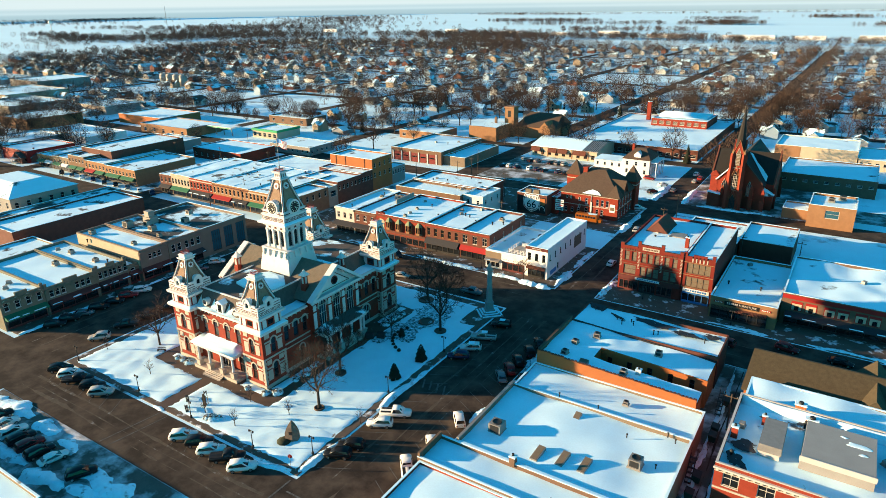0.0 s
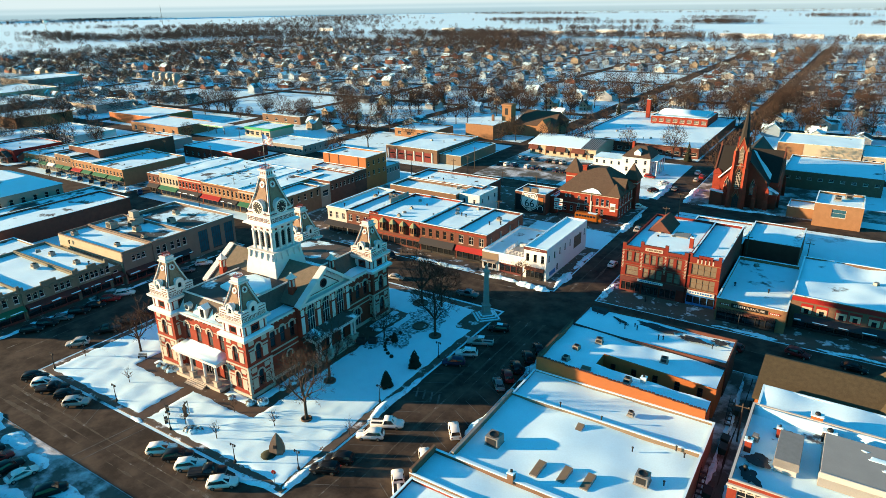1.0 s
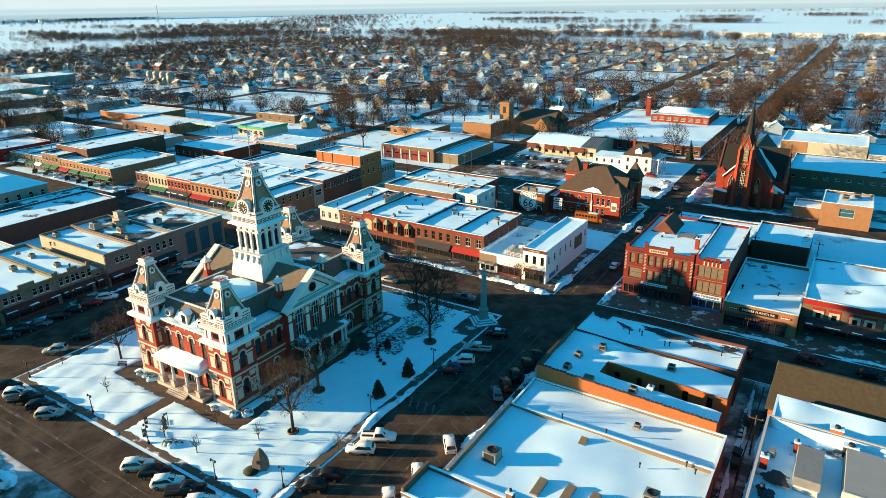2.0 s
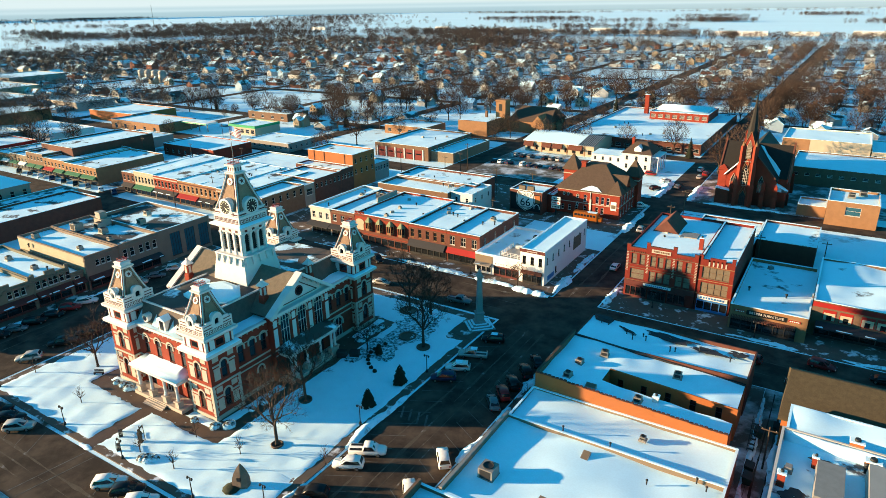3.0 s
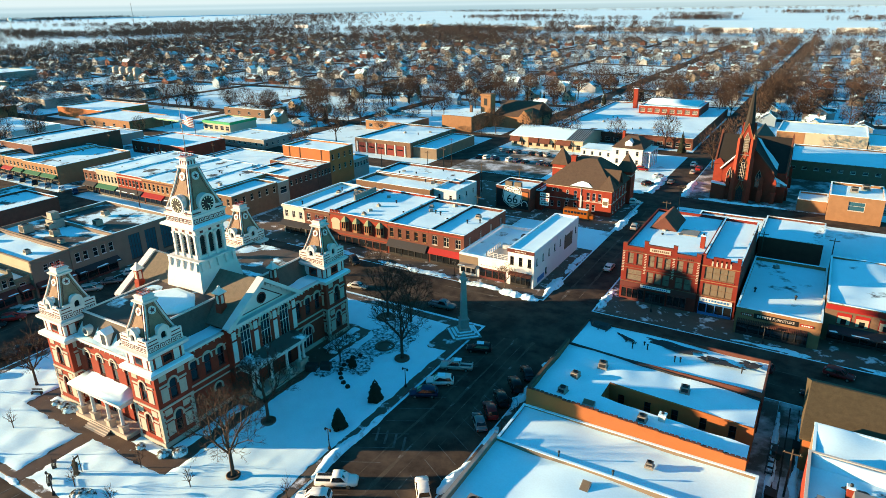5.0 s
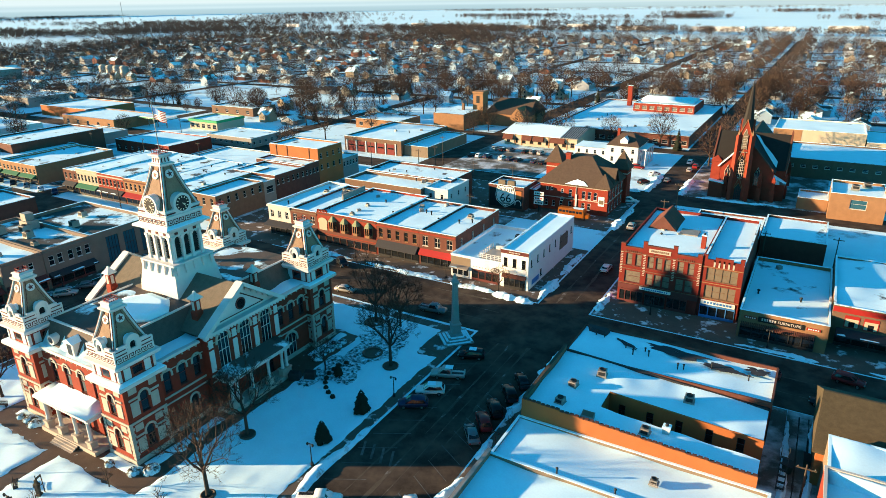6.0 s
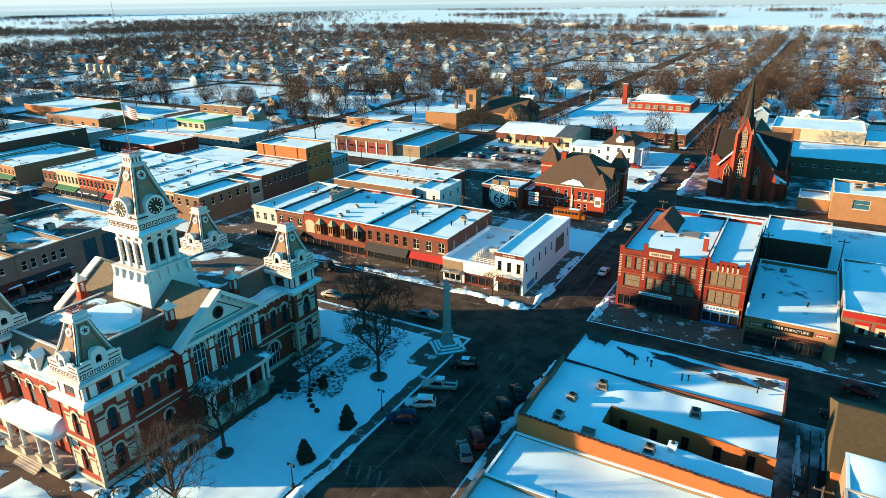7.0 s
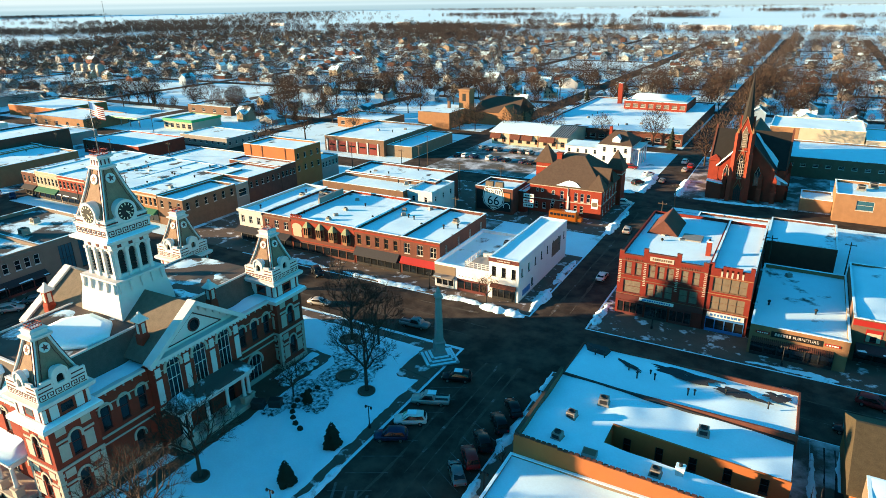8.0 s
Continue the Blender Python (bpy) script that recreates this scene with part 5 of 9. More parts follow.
for x, y, w in ((-97, -2, 1.2), (-112, 6, 2.4), (-103, 8, 1.8), (-108, 10, 2.0), (-101, 18, 1.8), (-98, -13, 1.3), (-105, -20, 1.4), (-110, -13, 1.3), (-116, -3, 1.5), (-96, 5.5, 1.2), (-107, 24, 1.6)):
    vent_box(x, y, 8.7 if y > 3 else (8.4 if y > -6 else 6.8), w, w * 0.8)
t = thing("roof_cooling_tower", -109.5, 12.0, 8.8, 0, "tall tan rooftop cooling unit on a frame", "roof unit")
part("housing", Shape().box(-1.8, 1.8, -1.4, 1.4, 0, 2.0), galvanised, t), part("upper_housing", Shape().box(-1.4, 0.8, -1.0, 1.0, 2.0, 3.8), galvanised, t)
s = Shape()
for j in range(30):
    s.box(-117 + 0.7 * j, -116.6 + 0.7 * j, 30.9, 31.0, 9.2, 10.3)
part("louvre_screen", s, brick_brown, b)
s = Shape().rings([[(-180, 4, 9), (-177, 24, 9), (-214, 30, 9), (-216, 8, 9)], [(-190, 10, 12), (-189, 19, 12), (-205, 22, 12), (-206, 12, 12)]])
inst = flat_building("stone_hall", -214, -176, 2, 26, 8.8, stucco_grey, "grey stone public building with hipped snowy roof", {"S": row_of(7, 38, 5, 1.4, 2.2), "E": row_of(6, 24, 5, 1.4, 2.2)}, 0.3)
part("hip_roof", Shape().rings([[(-19.5, -12.5, 8.9), (19.5, -12.5, 8.9), (19.5, 12.5, 8.9), (-19.5, 12.5, 8.9)], [(-9, -5, 12), (9, -5, 12), (9, 5, 12), (-9, 5, 12)]]), snow_roof, inst)
flat_building("long_brick_hall", -164, -146, -12, 33, 6.2, brick_dark, "long dark brick building with snow roof and painted wall", {}, 0.4, roof=snow_melted)
flat_building("long_shed", -172.5, -164.5, -12, 36, 6.0, stucco_grey, "long pale shed with striped snow roof", {}, 0.3, roof=snow_patchy)
flat_building("low_shed", -142, -124, -30, -8, 4.5, brick_buff, "low shed behind the western shops", {}, 0.3, roof=snow_patchy)
flat_building("low_shed", -142, -124, -55, -32, 5.0, stucco_grey, "low snow-roofed shed behind the shops", {}, 0.3)

# ---- the shop row across the northern street ----
xx = -166.0
for w, h, mat, label in ((7.5, 8.0, brick_dark, "dark brick shop end"), (11.5, 9.0, stucco_cream, "yellow brick shop with green awning"), (13.5, 8.8, brick_red, "red brick shop with tall arched windows"), (11.0, 8.6, brick_tan, "tan brick shop with red awning"), (9.0, 8.6, brick_tan, "tan brick shop with pale cornice"), (11.4, 8.4, brick_tan, "orange-tan brick corner shop with green canopy")):
    b = flat_building("row_shop", xx, xx + w - 0.05, 54, 86, h, mat, label + " under snow", {"S": row_of(max(3, int(w / 1.9)), w - 0.05, 5.0, 1.0, 2.2)}, 0.0, roof=snow_melted, lift=0.25)
    m = side_pose("S", w - 0.05, 32)
    belt(b, m, 0, w - 0.05, h - 1.0, h - 0.6, limestone if w > 11.2 else brick_dark, 0.14, "cornice"), shopfront(b, m, 0.3, w - 0.4, 2.9, dark_metal, 4)
    awning(b, m, 0.4, w - 0.5, 4.1, 1.6, 1.0, {11.5: awning_green, 11.0: red_paint, 11.4: awning_green}.get(w, awning_dark), "", w in (13.5, 9.0))
    xx += w
b = flat_building("red_side_shop", -102.0, -92.0, 54, 73, 8.0, brick_brown, "brown brick shop with arched windows along its side", {"E": row_of(6, 19, 5.0, 1.1, 2.1, True), "S": row_of(3, 10, 5.0, 1.1, 2.1)}, 0.4)
b = flat_building("grey_side_shop", -108, -92.0, 73.05, 78, 7.6, stucco_grey, "narrow grey shop between brick walls", {"E": [(1.0, 3.8, 3.0, 2.2)]}, 0.4)
b = flat_building("dark_side_shop", -110, -91.9, 78.05, 92, 8.6, brick_dark, "dark brick shop side with paired windows", {"E": row_of(6, 14, 5.4, 0.9, 1.7)}, 0.4)
b = flat_building("tall_brick_block", -114, -91.8, 92.05, 99, 9.0, brick_dark, "brick block with sunlit snowy terrace roof", {"E": row_of(4, 7, 5.4, 0.9, 1.7)}, 0.3, roof=snow_melted)
b = flat_building("tall_brick_block", -114, -91.9, 99.05, 112, 13.0, brick_orange, "tall orange brick block standing above the roofs", {"E": row_of(4, 13, 9.5, 1.0, 1.8) + row_of(4, 13, 5.5, 1.0, 1.8)}, 0.3)
s = Shape()
for u in (-8, -3, 7):
    s.box(u, u + 0.3, -6.6, -6.4, 9, 12.9)
part_each("pilaster", s, brick_dark, b)
flat_building("grey_annex", -106, -91.9, 112.05, 121, 7.0, stucco_grey, "grey annex with a row of windows", {"E": row_of(5, 9, 4.0, 0.9, 1.8)}, 0.3)
flat_building("garage_shed", -150, -116, 88, 112, 6.0, stucco_grey, "pale metal shed with long snowy roof", {}, 0.2), flat_building("dark_shed", -160, -118, 62, 60 + 27, 0.5, brick_dark, "low dark yard wall", {}, 0.1)
# further west along the street
xx = -262.0
for w, h, mat in ((14, 6.0, brick_tan), (14, 6.5, brick_buff), (13, 8.5, brick_brown), (16, 7.4, brick_tan), (22, 7.0, brick_tan)):
    b = flat_building("west_row_shop", xx, xx + w - 0.05, 54, 84, h, mat, "brick shop with bright awnings and a snowy roof", {"S": row_of(max(3, int(w / 2.4)), w - 0.05, h - 3.0, 1.1, 1.6)}, 0.3, roof=snow_melted)
    m = side_pose("S", w - 0.05, 30)
    shopfront(b, m, 0.3, w - 0.4, 2.7, dark_metal, 5), awning(b, m, 1.0, w * 0.5, 3.7, 1.5, 0.9, red_paint if h == 7.4 else awning_green), awning(b, m, w * 0.55, w - 0.8, 3.7, 1.5, 0.9, sign_white if h < 7 else awning_green)
    xx += w
flat_building("theatre_block", -236, -212, 62, 100, 10.5, brick_dark, "dark brick hall with a false front", {}, 0.4, roof=snow_melted)

# ---- middle distance ----
fs = flat_building("fire_station", -121, -92, 150, 188, 6.2, brick_brown, "brick fire station with red bay doors and snowy roof", {}, 0.4)
m = side_pose("S", 29, 38)
for j in range(5):
    s = Shape()
    plate(s, m, 2.0 + 5.0 * j, 5.6 + 5.0 * j, 0.2, 4.4, 0.06)
    door = part("bay_door", s, door_red, fs, "red fire station bay door")
    s = Shape()
    plate(s, m, 2.4 + 5.0 * j, 5.2 + 5.0 * j, 2.4, 3.0, 0.09)
    part("door_pane", s, glass, door)
s = Shape()
for j in range(6):
    plate(s, m, 1.0 + 5.0 * j, 1.5 + 5.0 * j, 0.1, 4.8, 0.25)
part_each("bay_pier", s, white_paint, fs)
flat_building("station_annex", -91.9, -80.5, 152, 185, 4.4, brick_buff, "low brick annex with blue-white snowy roof", {}, 0.3)
lib = thing("library", -48.5, 204.5, 0, 0, "cream walled library with brown awnings and low snowy roof", "building")
s = Shape()
lib_holes = {"S": row_of(9, 33, 1.0, 1.7, 1.9)}
for side in "SENW":
    facade(s, side_pose(side, 33, 26), 33 if side in "SN" else 26, 0, 4.9, lib_holes.get(side, ()))
for sx in (-1, 1):
    s.poly([(sx * 16.5, -13, 4.9), (sx * 16.5, 13, 4.9), (sx * 16.5, 0, 7.0)])
part("wall", s, stucco_cream, lib)
m = side_pose("S", 33, 26)
for q in lib_holes["S"]:
    window(lib, m, *q[:4], False, brick_brown, glass)
for u, v in ((-0.4, 4.4), (8.6, 13.0), (13.6, 18.4), (21.4, 27.8)):
    awning(lib, m, u, v, 4.7, 1.5, 1.9, brick_dark, "brown shingled awning")
for u in (5.0, 8.0, 20.4, 28.6):
    belt(lib, m, u, u + 0.4, 0, 4.8, brick_tan, 0.12, "pier")
for sy in (-1, 1):
    part("roof", Shape().rings([[(x, sy * 13.9, 4.75), (x, 0, 7.05), (x, 0, 7.35), (x, sy * 13.9, 5.05)] for x in (-17.2, 9.5)]), snow, lib, "low roof slope under snow")
    part("metal_roof", Shape().rings([[(x, sy * 13.9, 4.75), (x, 0, 7.05), (x, 0, 7.25), (x, sy * 13.9, 4.95)] for x in (9.5, 17.2)]), roof_metal, lib, "bare ribbed metal end of the roof")
    for k in range(8):
        part("roof_rib", Shape().rings([[(x, sy * 13.9, 4.95), (x, 0, 7.25), (x, 0, 7.37), (x, sy * 13.9, 5.07)] for x in (10.1 + 0.95 * k, 10.25 + 0.95 * k)]), dark_metal, lib)
sc = flat_building("school", -54, 8, 216, 310, 5.0, brick_dark, "low dark red brick school with wide snowy roof", {"S": row_of(16, 62, 1.2, 2.4, 1.6)}, 0.3)
sc2 = flat_building("school_hall", -31, -1, 276, 304, 8.6, brick_red, "red brick school hall with tall windows", {"S": row_of(8, 30, 5.6, 2.4, 1.8)}, 0.3, panes={"S": glass_lit})
part("barrel_roof", Shape().rings([[(x, 3.0 + 9.5 * math.cos(math.pi * j / 8), 8.4 + 1.6 * math.sin(math.pi * j / 8)) for j in range(9)] for x in (-13, 13)], 0, True, True, False), snow, sc2)
chimney(-37.4, 293, 4.5, 2.2, 10.5, brick_red, None, "tall red brick boiler chimney of the school")
wa = flat_building("warehouse", 38, 71, 235, 262, 7.8, stucco_cream, "cream metal warehouse with snow on its roof", {}, 0.2)
part("cladding_panel", Shape().box(-16.56, -6.0, -13.56, -13.5, 0, 7.6), brick_tan, wa)
flat_building("long_dark_hall", 46, 79, 184, 214, 6.8, brick_brown, "long dark walled hall with snowy roof", {"S": row_of(9, 33, 3.8, 1.6, 1.0)}, 0.3)
flat_building("blue_shed", 71.5, 95, 234, 262, 4.8, stucco_cream, "cream shed with blue-white roof", {"S": row_of(8, 23.5, 2.0, 1.4, 1.4)}, 0.2)
tb = flat_building("tan_office", 60, 73.5, 138, 154, 7.6, brick_tan, "tan brick office cube with snowy roof", {"S": [(5.0, 3.6, 4.0, 2.6)]}, 0.4, panes={"S": teal_glass})
flat_building("tan_office_wing", 52, 59.9, 144, 154, 3.6, brick_tan, "low tan brick office wing", {}, 0.3), vent_box(66, 146, 7.3, 2.0, 1.2), vent_box(69, 150, 7.3, 2.2, 1.2)
rl = flat_building("red_low_hall", -211, -176, 104, 126, 5.2, brick_red, "low red brick hall with white snow roof", {"S": row_of(8, 35, 1.5, 1.2, 1.6)}, 0.2)
gs = flat_building("green_roof_shop", -226, -206, 156, 174, 5.0, stucco_cream, "petrol station shop with green fascia", {"S": row_of(5, 20, 0.8, 2.4, 2.2)}, 0.3, coat=green_paint)
for side, w in (("S", 20), ("E", 18)):
    belt(gs, side_pose(side, 20, 18), -0.3, w + 0.3, 3.9, 5.0, green_paint, 0.35, "fascia")
t = thing("petrol_canopy", -246, 152, 0, 0, "green and white petrol station canopy on posts", "canopy")
part("deck", Shape().box(-11, 11, -4, 4, 4.6, 5.4, top=0.05), sign_white, t), part("canopy_snow", drifted(-10.6, 10.6, -3.6, 3.6, 5.35, 10, 5, 0.2), snow, t)
for sy in (-4.05, 4.0):
    part("fascia", Shape().box(-11.05, 11.05, sy, sy + 0.05, 4.7, 5.2), green_paint, t)
for sx in (-7, 0, 7):
    part("post", Shape().box(sx - 0.2, sx + 0.2, -0.2, 0.2, 0, 4.6), galvanised, t)
flat_building("grey_clinic", -188, -160, 134, 152, 4.2, stucco_grey, "grey clinic with a shallow snowy roof", {"S": row_of(8, 28, 1.3, 1.3, 1.4), "E": row_of(5, 18, 1.3, 1.3, 1.4)}, 0.1)
flat_building("blue_fascia_shop", -300, -256, 134, 158, 5.4, brick_tan, "tan brick shop with blue fascia and snowy roof", {"S": row_of(5, 44, 1.0, 2.0, 2.4)}, 0.3, coat=sign_blue)
flat_building("orange_store", -345, -300.5, 148, 178, 5.8, brick_orange, "orange brick store with white snow roof", {}, 0.3)
flat_building("red_white_store", -298, -272, 54, 78, 5.8, red_paint, "red and white store front with snow roof", {}, 0.3)
for x0, x1, y0, y1, h, mt in ((-330, -302, 56, 92, 6, stucco_grey), (-326, -280, 88, 112, 6, white_paint), (-255, -228, 92, 122, 5, stucco_grey), (-330, -290, -20, 14, 6, brick_buff), (-285, -235, -10, 20, 6, stucco_grey), (-390, -350, 40, 80, 6, stucco_grey), (-400, -365, 100, 135, 7, brick_tan), (-480, -430, 120, 160, 8, stucco_grey), (-560, -500, 150, 200, 8, stucco_cream), (-470, -430, 30, 70, 6, white_paint), (-420, -380, 160, 190, 6, roof_metal), (-620, -570, 210, 260, 9, stucco_grey), (-150, -124, 196, 216, 4.6, brick_tan), (-255, -222, 196, 214, 4.6, brick_brown)):
    flat_building("flat_roof_store", x0, x1, y0, y1, h, mt, "plain flat-roofed store under snow", {"S": row_of(4, x1 - x0, 1.2, 2.2, 1.8)}, 0.3, group="flat-roofed stores")

# ---- stone church with a square tower ----
st = thing("stone_church", -100, 228, 0, 0, "tan stone church with square tower and brown roof", "church")
part("hall_wall", Shape().box(-13, 4, -17, 8, 0, 7.5), brick_tan, st), part("hall_roof", drifted(-13, 4, -17, 8, 7.5, 8, 8, 0.2, 3.0), snow_roof, st)
part("tower", Shape().square(3.5, 2.0, [(2.8, 0), (2.8, 15.6), (3.1, 15.8), (3.1, 16.6), (2.7, 16.7)]), brick_tan, st, "square stone church tower")
part("tower_opening", Shape().box(2.6, 4.4, -0.85, -0.75, 11, 14.5), clock_black, st)
part("nave_wall", Shape().box(6.5, 30, 2, 24, 0, 6.0), brick_tan, st)
part("nave_roof", Shape().rings([[(6, 1.4, 6), (31, 1.4, 6), (31, 24.6, 6), (6, 24.6, 6)], [(10, 13, 12.5), (29, 13, 12.5), (29, 13.3, 12.5), (10, 13.3, 12.5)]]), shingle_dark, st, "brown church roof")
part("gable", Shape().rings([[(22, -2, 0), (29, -2, 0), (29, -2, 6), (25.5, -2, 10), (22, -2, 6)], [(22, 8, 0), (29, 8, 0), (29, 8, 6), (25.5, 8, 10), (22, 8, 6)]]), brick_tan, st)
part("chimney", Shape().box(-4, -2.8, -4, -2.8, 7.5, 11), brick_brown, st)

# ---- red brick church with a spire ----
cb = thing("spired_church", 36.5, 158, 0.14, 0, "red brick gothic church with dark slate spire", "church")
part("nave_wall", Shape().rings([[(-8, y, 0), (8, y, 0), (8, y, 9), (0, y, 17.8), (-8, y, 9)] for y in (-10, 30)]), brick_red, cb)
part("nave_roof", Shape().rings([[(-8.5, y, 8.7), (0, y, 18.1), (8.5, y, 8.7), (8.2, y, 8.5), (0, y, 17.7), (-8.2, y, 8.5)] for y in (-9.6, 30.5)]), spire_slate, cb, "steep dark slate roof")
part("transept_wall", Shape().rings([[(x, -4.5, 0), (x, 12.5, 0), (x, 12.5, 9), (x, 4, 18), (x, -4.5, 9)] for x in (-10.5, 11)]), brick_red, cb)
part("transept_roof", Shape().rings([[(x, -5, 8.7), (x, 4, 18.3), (x, 13, 8.7), (x, 12.7, 8.5), (x, 4, 17.9), (x, -4.7, 8.5)] for x in (-10.2, 10.7)]), spire_slate, cb, "steep dark slate cross roof")
for x in (-10.4, 10.9):
    for sgn in (-1, 1):
        part("gable_coping", Shape().block(pose(x, 4 + sgn * 4.4, 13.7, -sgn * 46.8), 0.5, 12.9, 0.35), brick_dark, cb)
    part("gable_finial", Shape().square(x, 4, [(0.3, 18.2), (0.3, 18.9), (0.05, 19.8)]), brick_dark, cb)
part("roof_snow", Shape().poly([(0.5, 3.3, 17.75), (1.7, 3.0, 17.4), (3.6, 0.9, 15.2), (6.3, -1.2, 13.0), (8.3, -3.0, 11.0), (8.2, -4.6, 9.4), (7.2, -3.7, 10.3), (4.0, -0.4, 13.85)]), snow, cb)
part("aisle_wall", Shape().box(8.05, 11.4, -8.5, -4.6, 0, 5.2), brick_red, cb), part("aisle_roof", Shape().rings([[(8.0, -8.8, 5.2), (11.7, -8.8, 5.2), (8.0, -8.8, 7.2)], [(8.0, -4.7, 5.2), (11.7, -4.7, 5.2), (8.0, -4.7, 7.2)]]), snow_melted, cb, "lean-to roof with snow")
part("stair_turret", Shape().square(-8.4, -8.8, [(1.5, 0), (1.5, 5.5), (1.25, 5.9), (1.25, 10.8), (1.45, 11.0), (1.45, 11.4), (0.1, 12.6)]), brick_red, cb, "square corner turret of red brick")
part("porch", Shape().rings([[(-9.6, y, 0), (-5.4, y, 0), (-5.4, y, 4.6), (-9.6, y, 5.2)] for y in (-12.4, -10.0)]), brick_red, cb), part("porch_snow", Shape().rings([[(-9.8, y, 5.2), (-5.3, y, 4.6), (-5.3, y, 4.85), (-9.8, y, 5.5)] for y in (-12.6, -10.05)]), snow, cb)
TX, TY, TH = -1.0, -11.2, 1.75
tw = part("tower", Shape().square(TX, TY, [(TH + 0.3, 0), (TH + 0.3, 6.6), (TH, 7.0), (TH, 14.8), (TH - 0.12, 15.1), (TH - 0.12, 20.4)]), brick_red, cb, "slender red brick church tower")
for sx, sy in ((-1, -1), (1, -1), (1, 1), (-1, 1)):
    m = pose(TX + sx * (TH + 0.1), TY + sy * (TH + 0.1), 0, 0, 0, 45)
    t = Shape()
    for half, z0, z1 in ((0.85, 0, 7.6), (0.68, 7.6, 14.6), (0.5, 14.6, 20.2)):
        t.rings([[m @ Vector((a * k, b * k, z)) for a, b in ((-1, -1), (1, -1), (1, 1), (-1, 1))] for k, z in ((half, z0), (half, z1 - 0.5), (half * 0.8, z1))])
    part("tower_buttress", t, brick_red, tw)
    part("pinnacle", Shape().square(TX + sx * (TH + 0.15), TY + sy * (TH + 0.15), [(0.3, 20.1), (0.3, 20.6), (0.03, 21.8)]), brick_tan, tw, "small tan stone pinnacle")
for side, m in faces_of(TX, TY, TH).items():
    w = 2 * TH
    part("tower_gable", Shape().rings([[m @ Vector(p) for p in ((0, y, 20.2), (w, y, 20.2), (w / 2, y, 24.8))] for y in (-0.12, TH)]), brick_red, tw)
    for a, b in ((0, w / 2), (w, w / 2)):
        part("gable_coping", Shape().tube(m @ Vector((a, -0.2, 20.2)), m @ Vector((b, -0.2, 24.95)), 0.08, 0.08, 4), brick_tan if side == "S" else brick_dark, tw)
    t = Shape()
    plate(t, m, w / 2 - 0.55, w / 2 + 0.55, 16.0, 20.2, 0.16), t.poly([m @ Vector(p) for p in ((w / 2 - 0.55, -0.16, 20.2), (w / 2 + 0.55, -0.16, 20.2), (w / 2, -0.16, 21.8))])
    opening = part("belfry_opening", t, board_brown, tw, "louvred lancet belfry opening")
    t = Shape()
    for k in range(8):
        t.block(m @ pose(w / 2, -0.2, 16.4 + 0.5 * k, 30), 1.0, 0.2, 0.06)
    part("louvre", t, limestone, opening)
    t = Shape()
    for sx in (-1, 1):
        t.tube(m @ Vector((w / 2 + sx * 0.68, -0.14, 15.9)), m @ Vector((w / 2 + sx * 0.68, -0.14, 20.2)), 0.06, 0.06, 4)
        t.tube(m @ Vector((w / 2 + sx * 0.68, -0.14, 20.2)), m @ Vector((w / 2, -0.14, 22.1)), 0.06, 0.06, 4)
    part("lancet_moulding", t, limestone, opening)
    for z in (7.0, 15.0):
        plate(t := Shape(), m, -0.1, w + 0.1, z, z + 0.2, 0.14)
        part("stone_band", t, limestone, tw)
part("spire", Shape().turned(TX, TY, [(2.0, 20.6), (1.75, 22.5), (0.06, 36.6)], 8, 0, False, math.pi / 8), spire_slate, cb, "slender dark slate spire")
part("spire_cross", Shape().box(TX - 0.05, TX + 0.05, TY - 0.05, TY + 0.05, 36.5, 37.9).box(TX - 0.4, TX + 0.4, TY - 0.05, TY + 0.05, 37.2, 37.32), dark_metal, cb)
# portal, great window and the sharp stone gables over them
FY = TY - TH - 0.32
m = pose(TX, FY, 0)
for z0, z1, tip, half in ((0.1, 3.6, 5.4, 1.0), (7.6, 11.8, 14.2, 0.95)):
    t = Shape()
    plate(t, m, -half, half, z0, z1, 0.08), t.poly([m @ Vector(p) for p in ((-half, -0.08, z1), (half, -0.08, z1), (0, -0.08, tip))])
    opening = part("church_door" if z0 < 1 else "tracery_window", t, dark_metal if z0 < 1 else glass, cb, "dark double church door" if z0 < 1 else "great lancet window with pale tracery")
    t = Shape()
    for k in (-0.5, 0.0, 0.5):
        t.box(TX + k * half - 0.06, TX + k * half + 0.06, FY - 0.16, FY - 0.08, z0, z1 + 0.4)
    for k in range(1, 5):
        z = z0 + (z1 - z0) * k / 4.5
        t.box(TX - half, TX + half, FY - 0.15, FY - 0.08, z, z + 0.09)
    if z0 > 1:
        for k in range(8):
            a = math.pi * k / 4
            t.tube((TX + 0.5 * math.cos(a), FY - 0.14, 12.4 + 0.5 * math.sin(a)), (TX + 0.5 * math.cos(a + 0.785), FY - 0.14, 12.4 + 0.5 * math.sin(a + 0.785)), 0.07, 0.07, 4)
        part("tracery", t, limestone, opening)
    else:
        part("door_frame", t, maroon_paint, opening)
    for sx in (-1, 1):
        part("portal_gable", Shape().tube(m @ Vector((sx * (half + 0.75), -0.3, z1 - 0.9)), m @ Vector((0, -0.3, tip + 1.9)), 0.08, 0.08, 4), brick_tan, cb, "pale stone edge of the pointed gable")
        part("portal_moulding", Shape().tube(m @ Vector((sx * (half + 0.12), -0.14, z0)), m @ Vector((sx * (half + 0.12), -0.14, z1)), 0.06, 0.06, 4).tube(m @ Vector((sx * (half + 0.12), -0.14, z1)), m @ Vector((0, -0.14, tip + 0.2)), 0.06, 0.06, 4), brick_tan, cb)
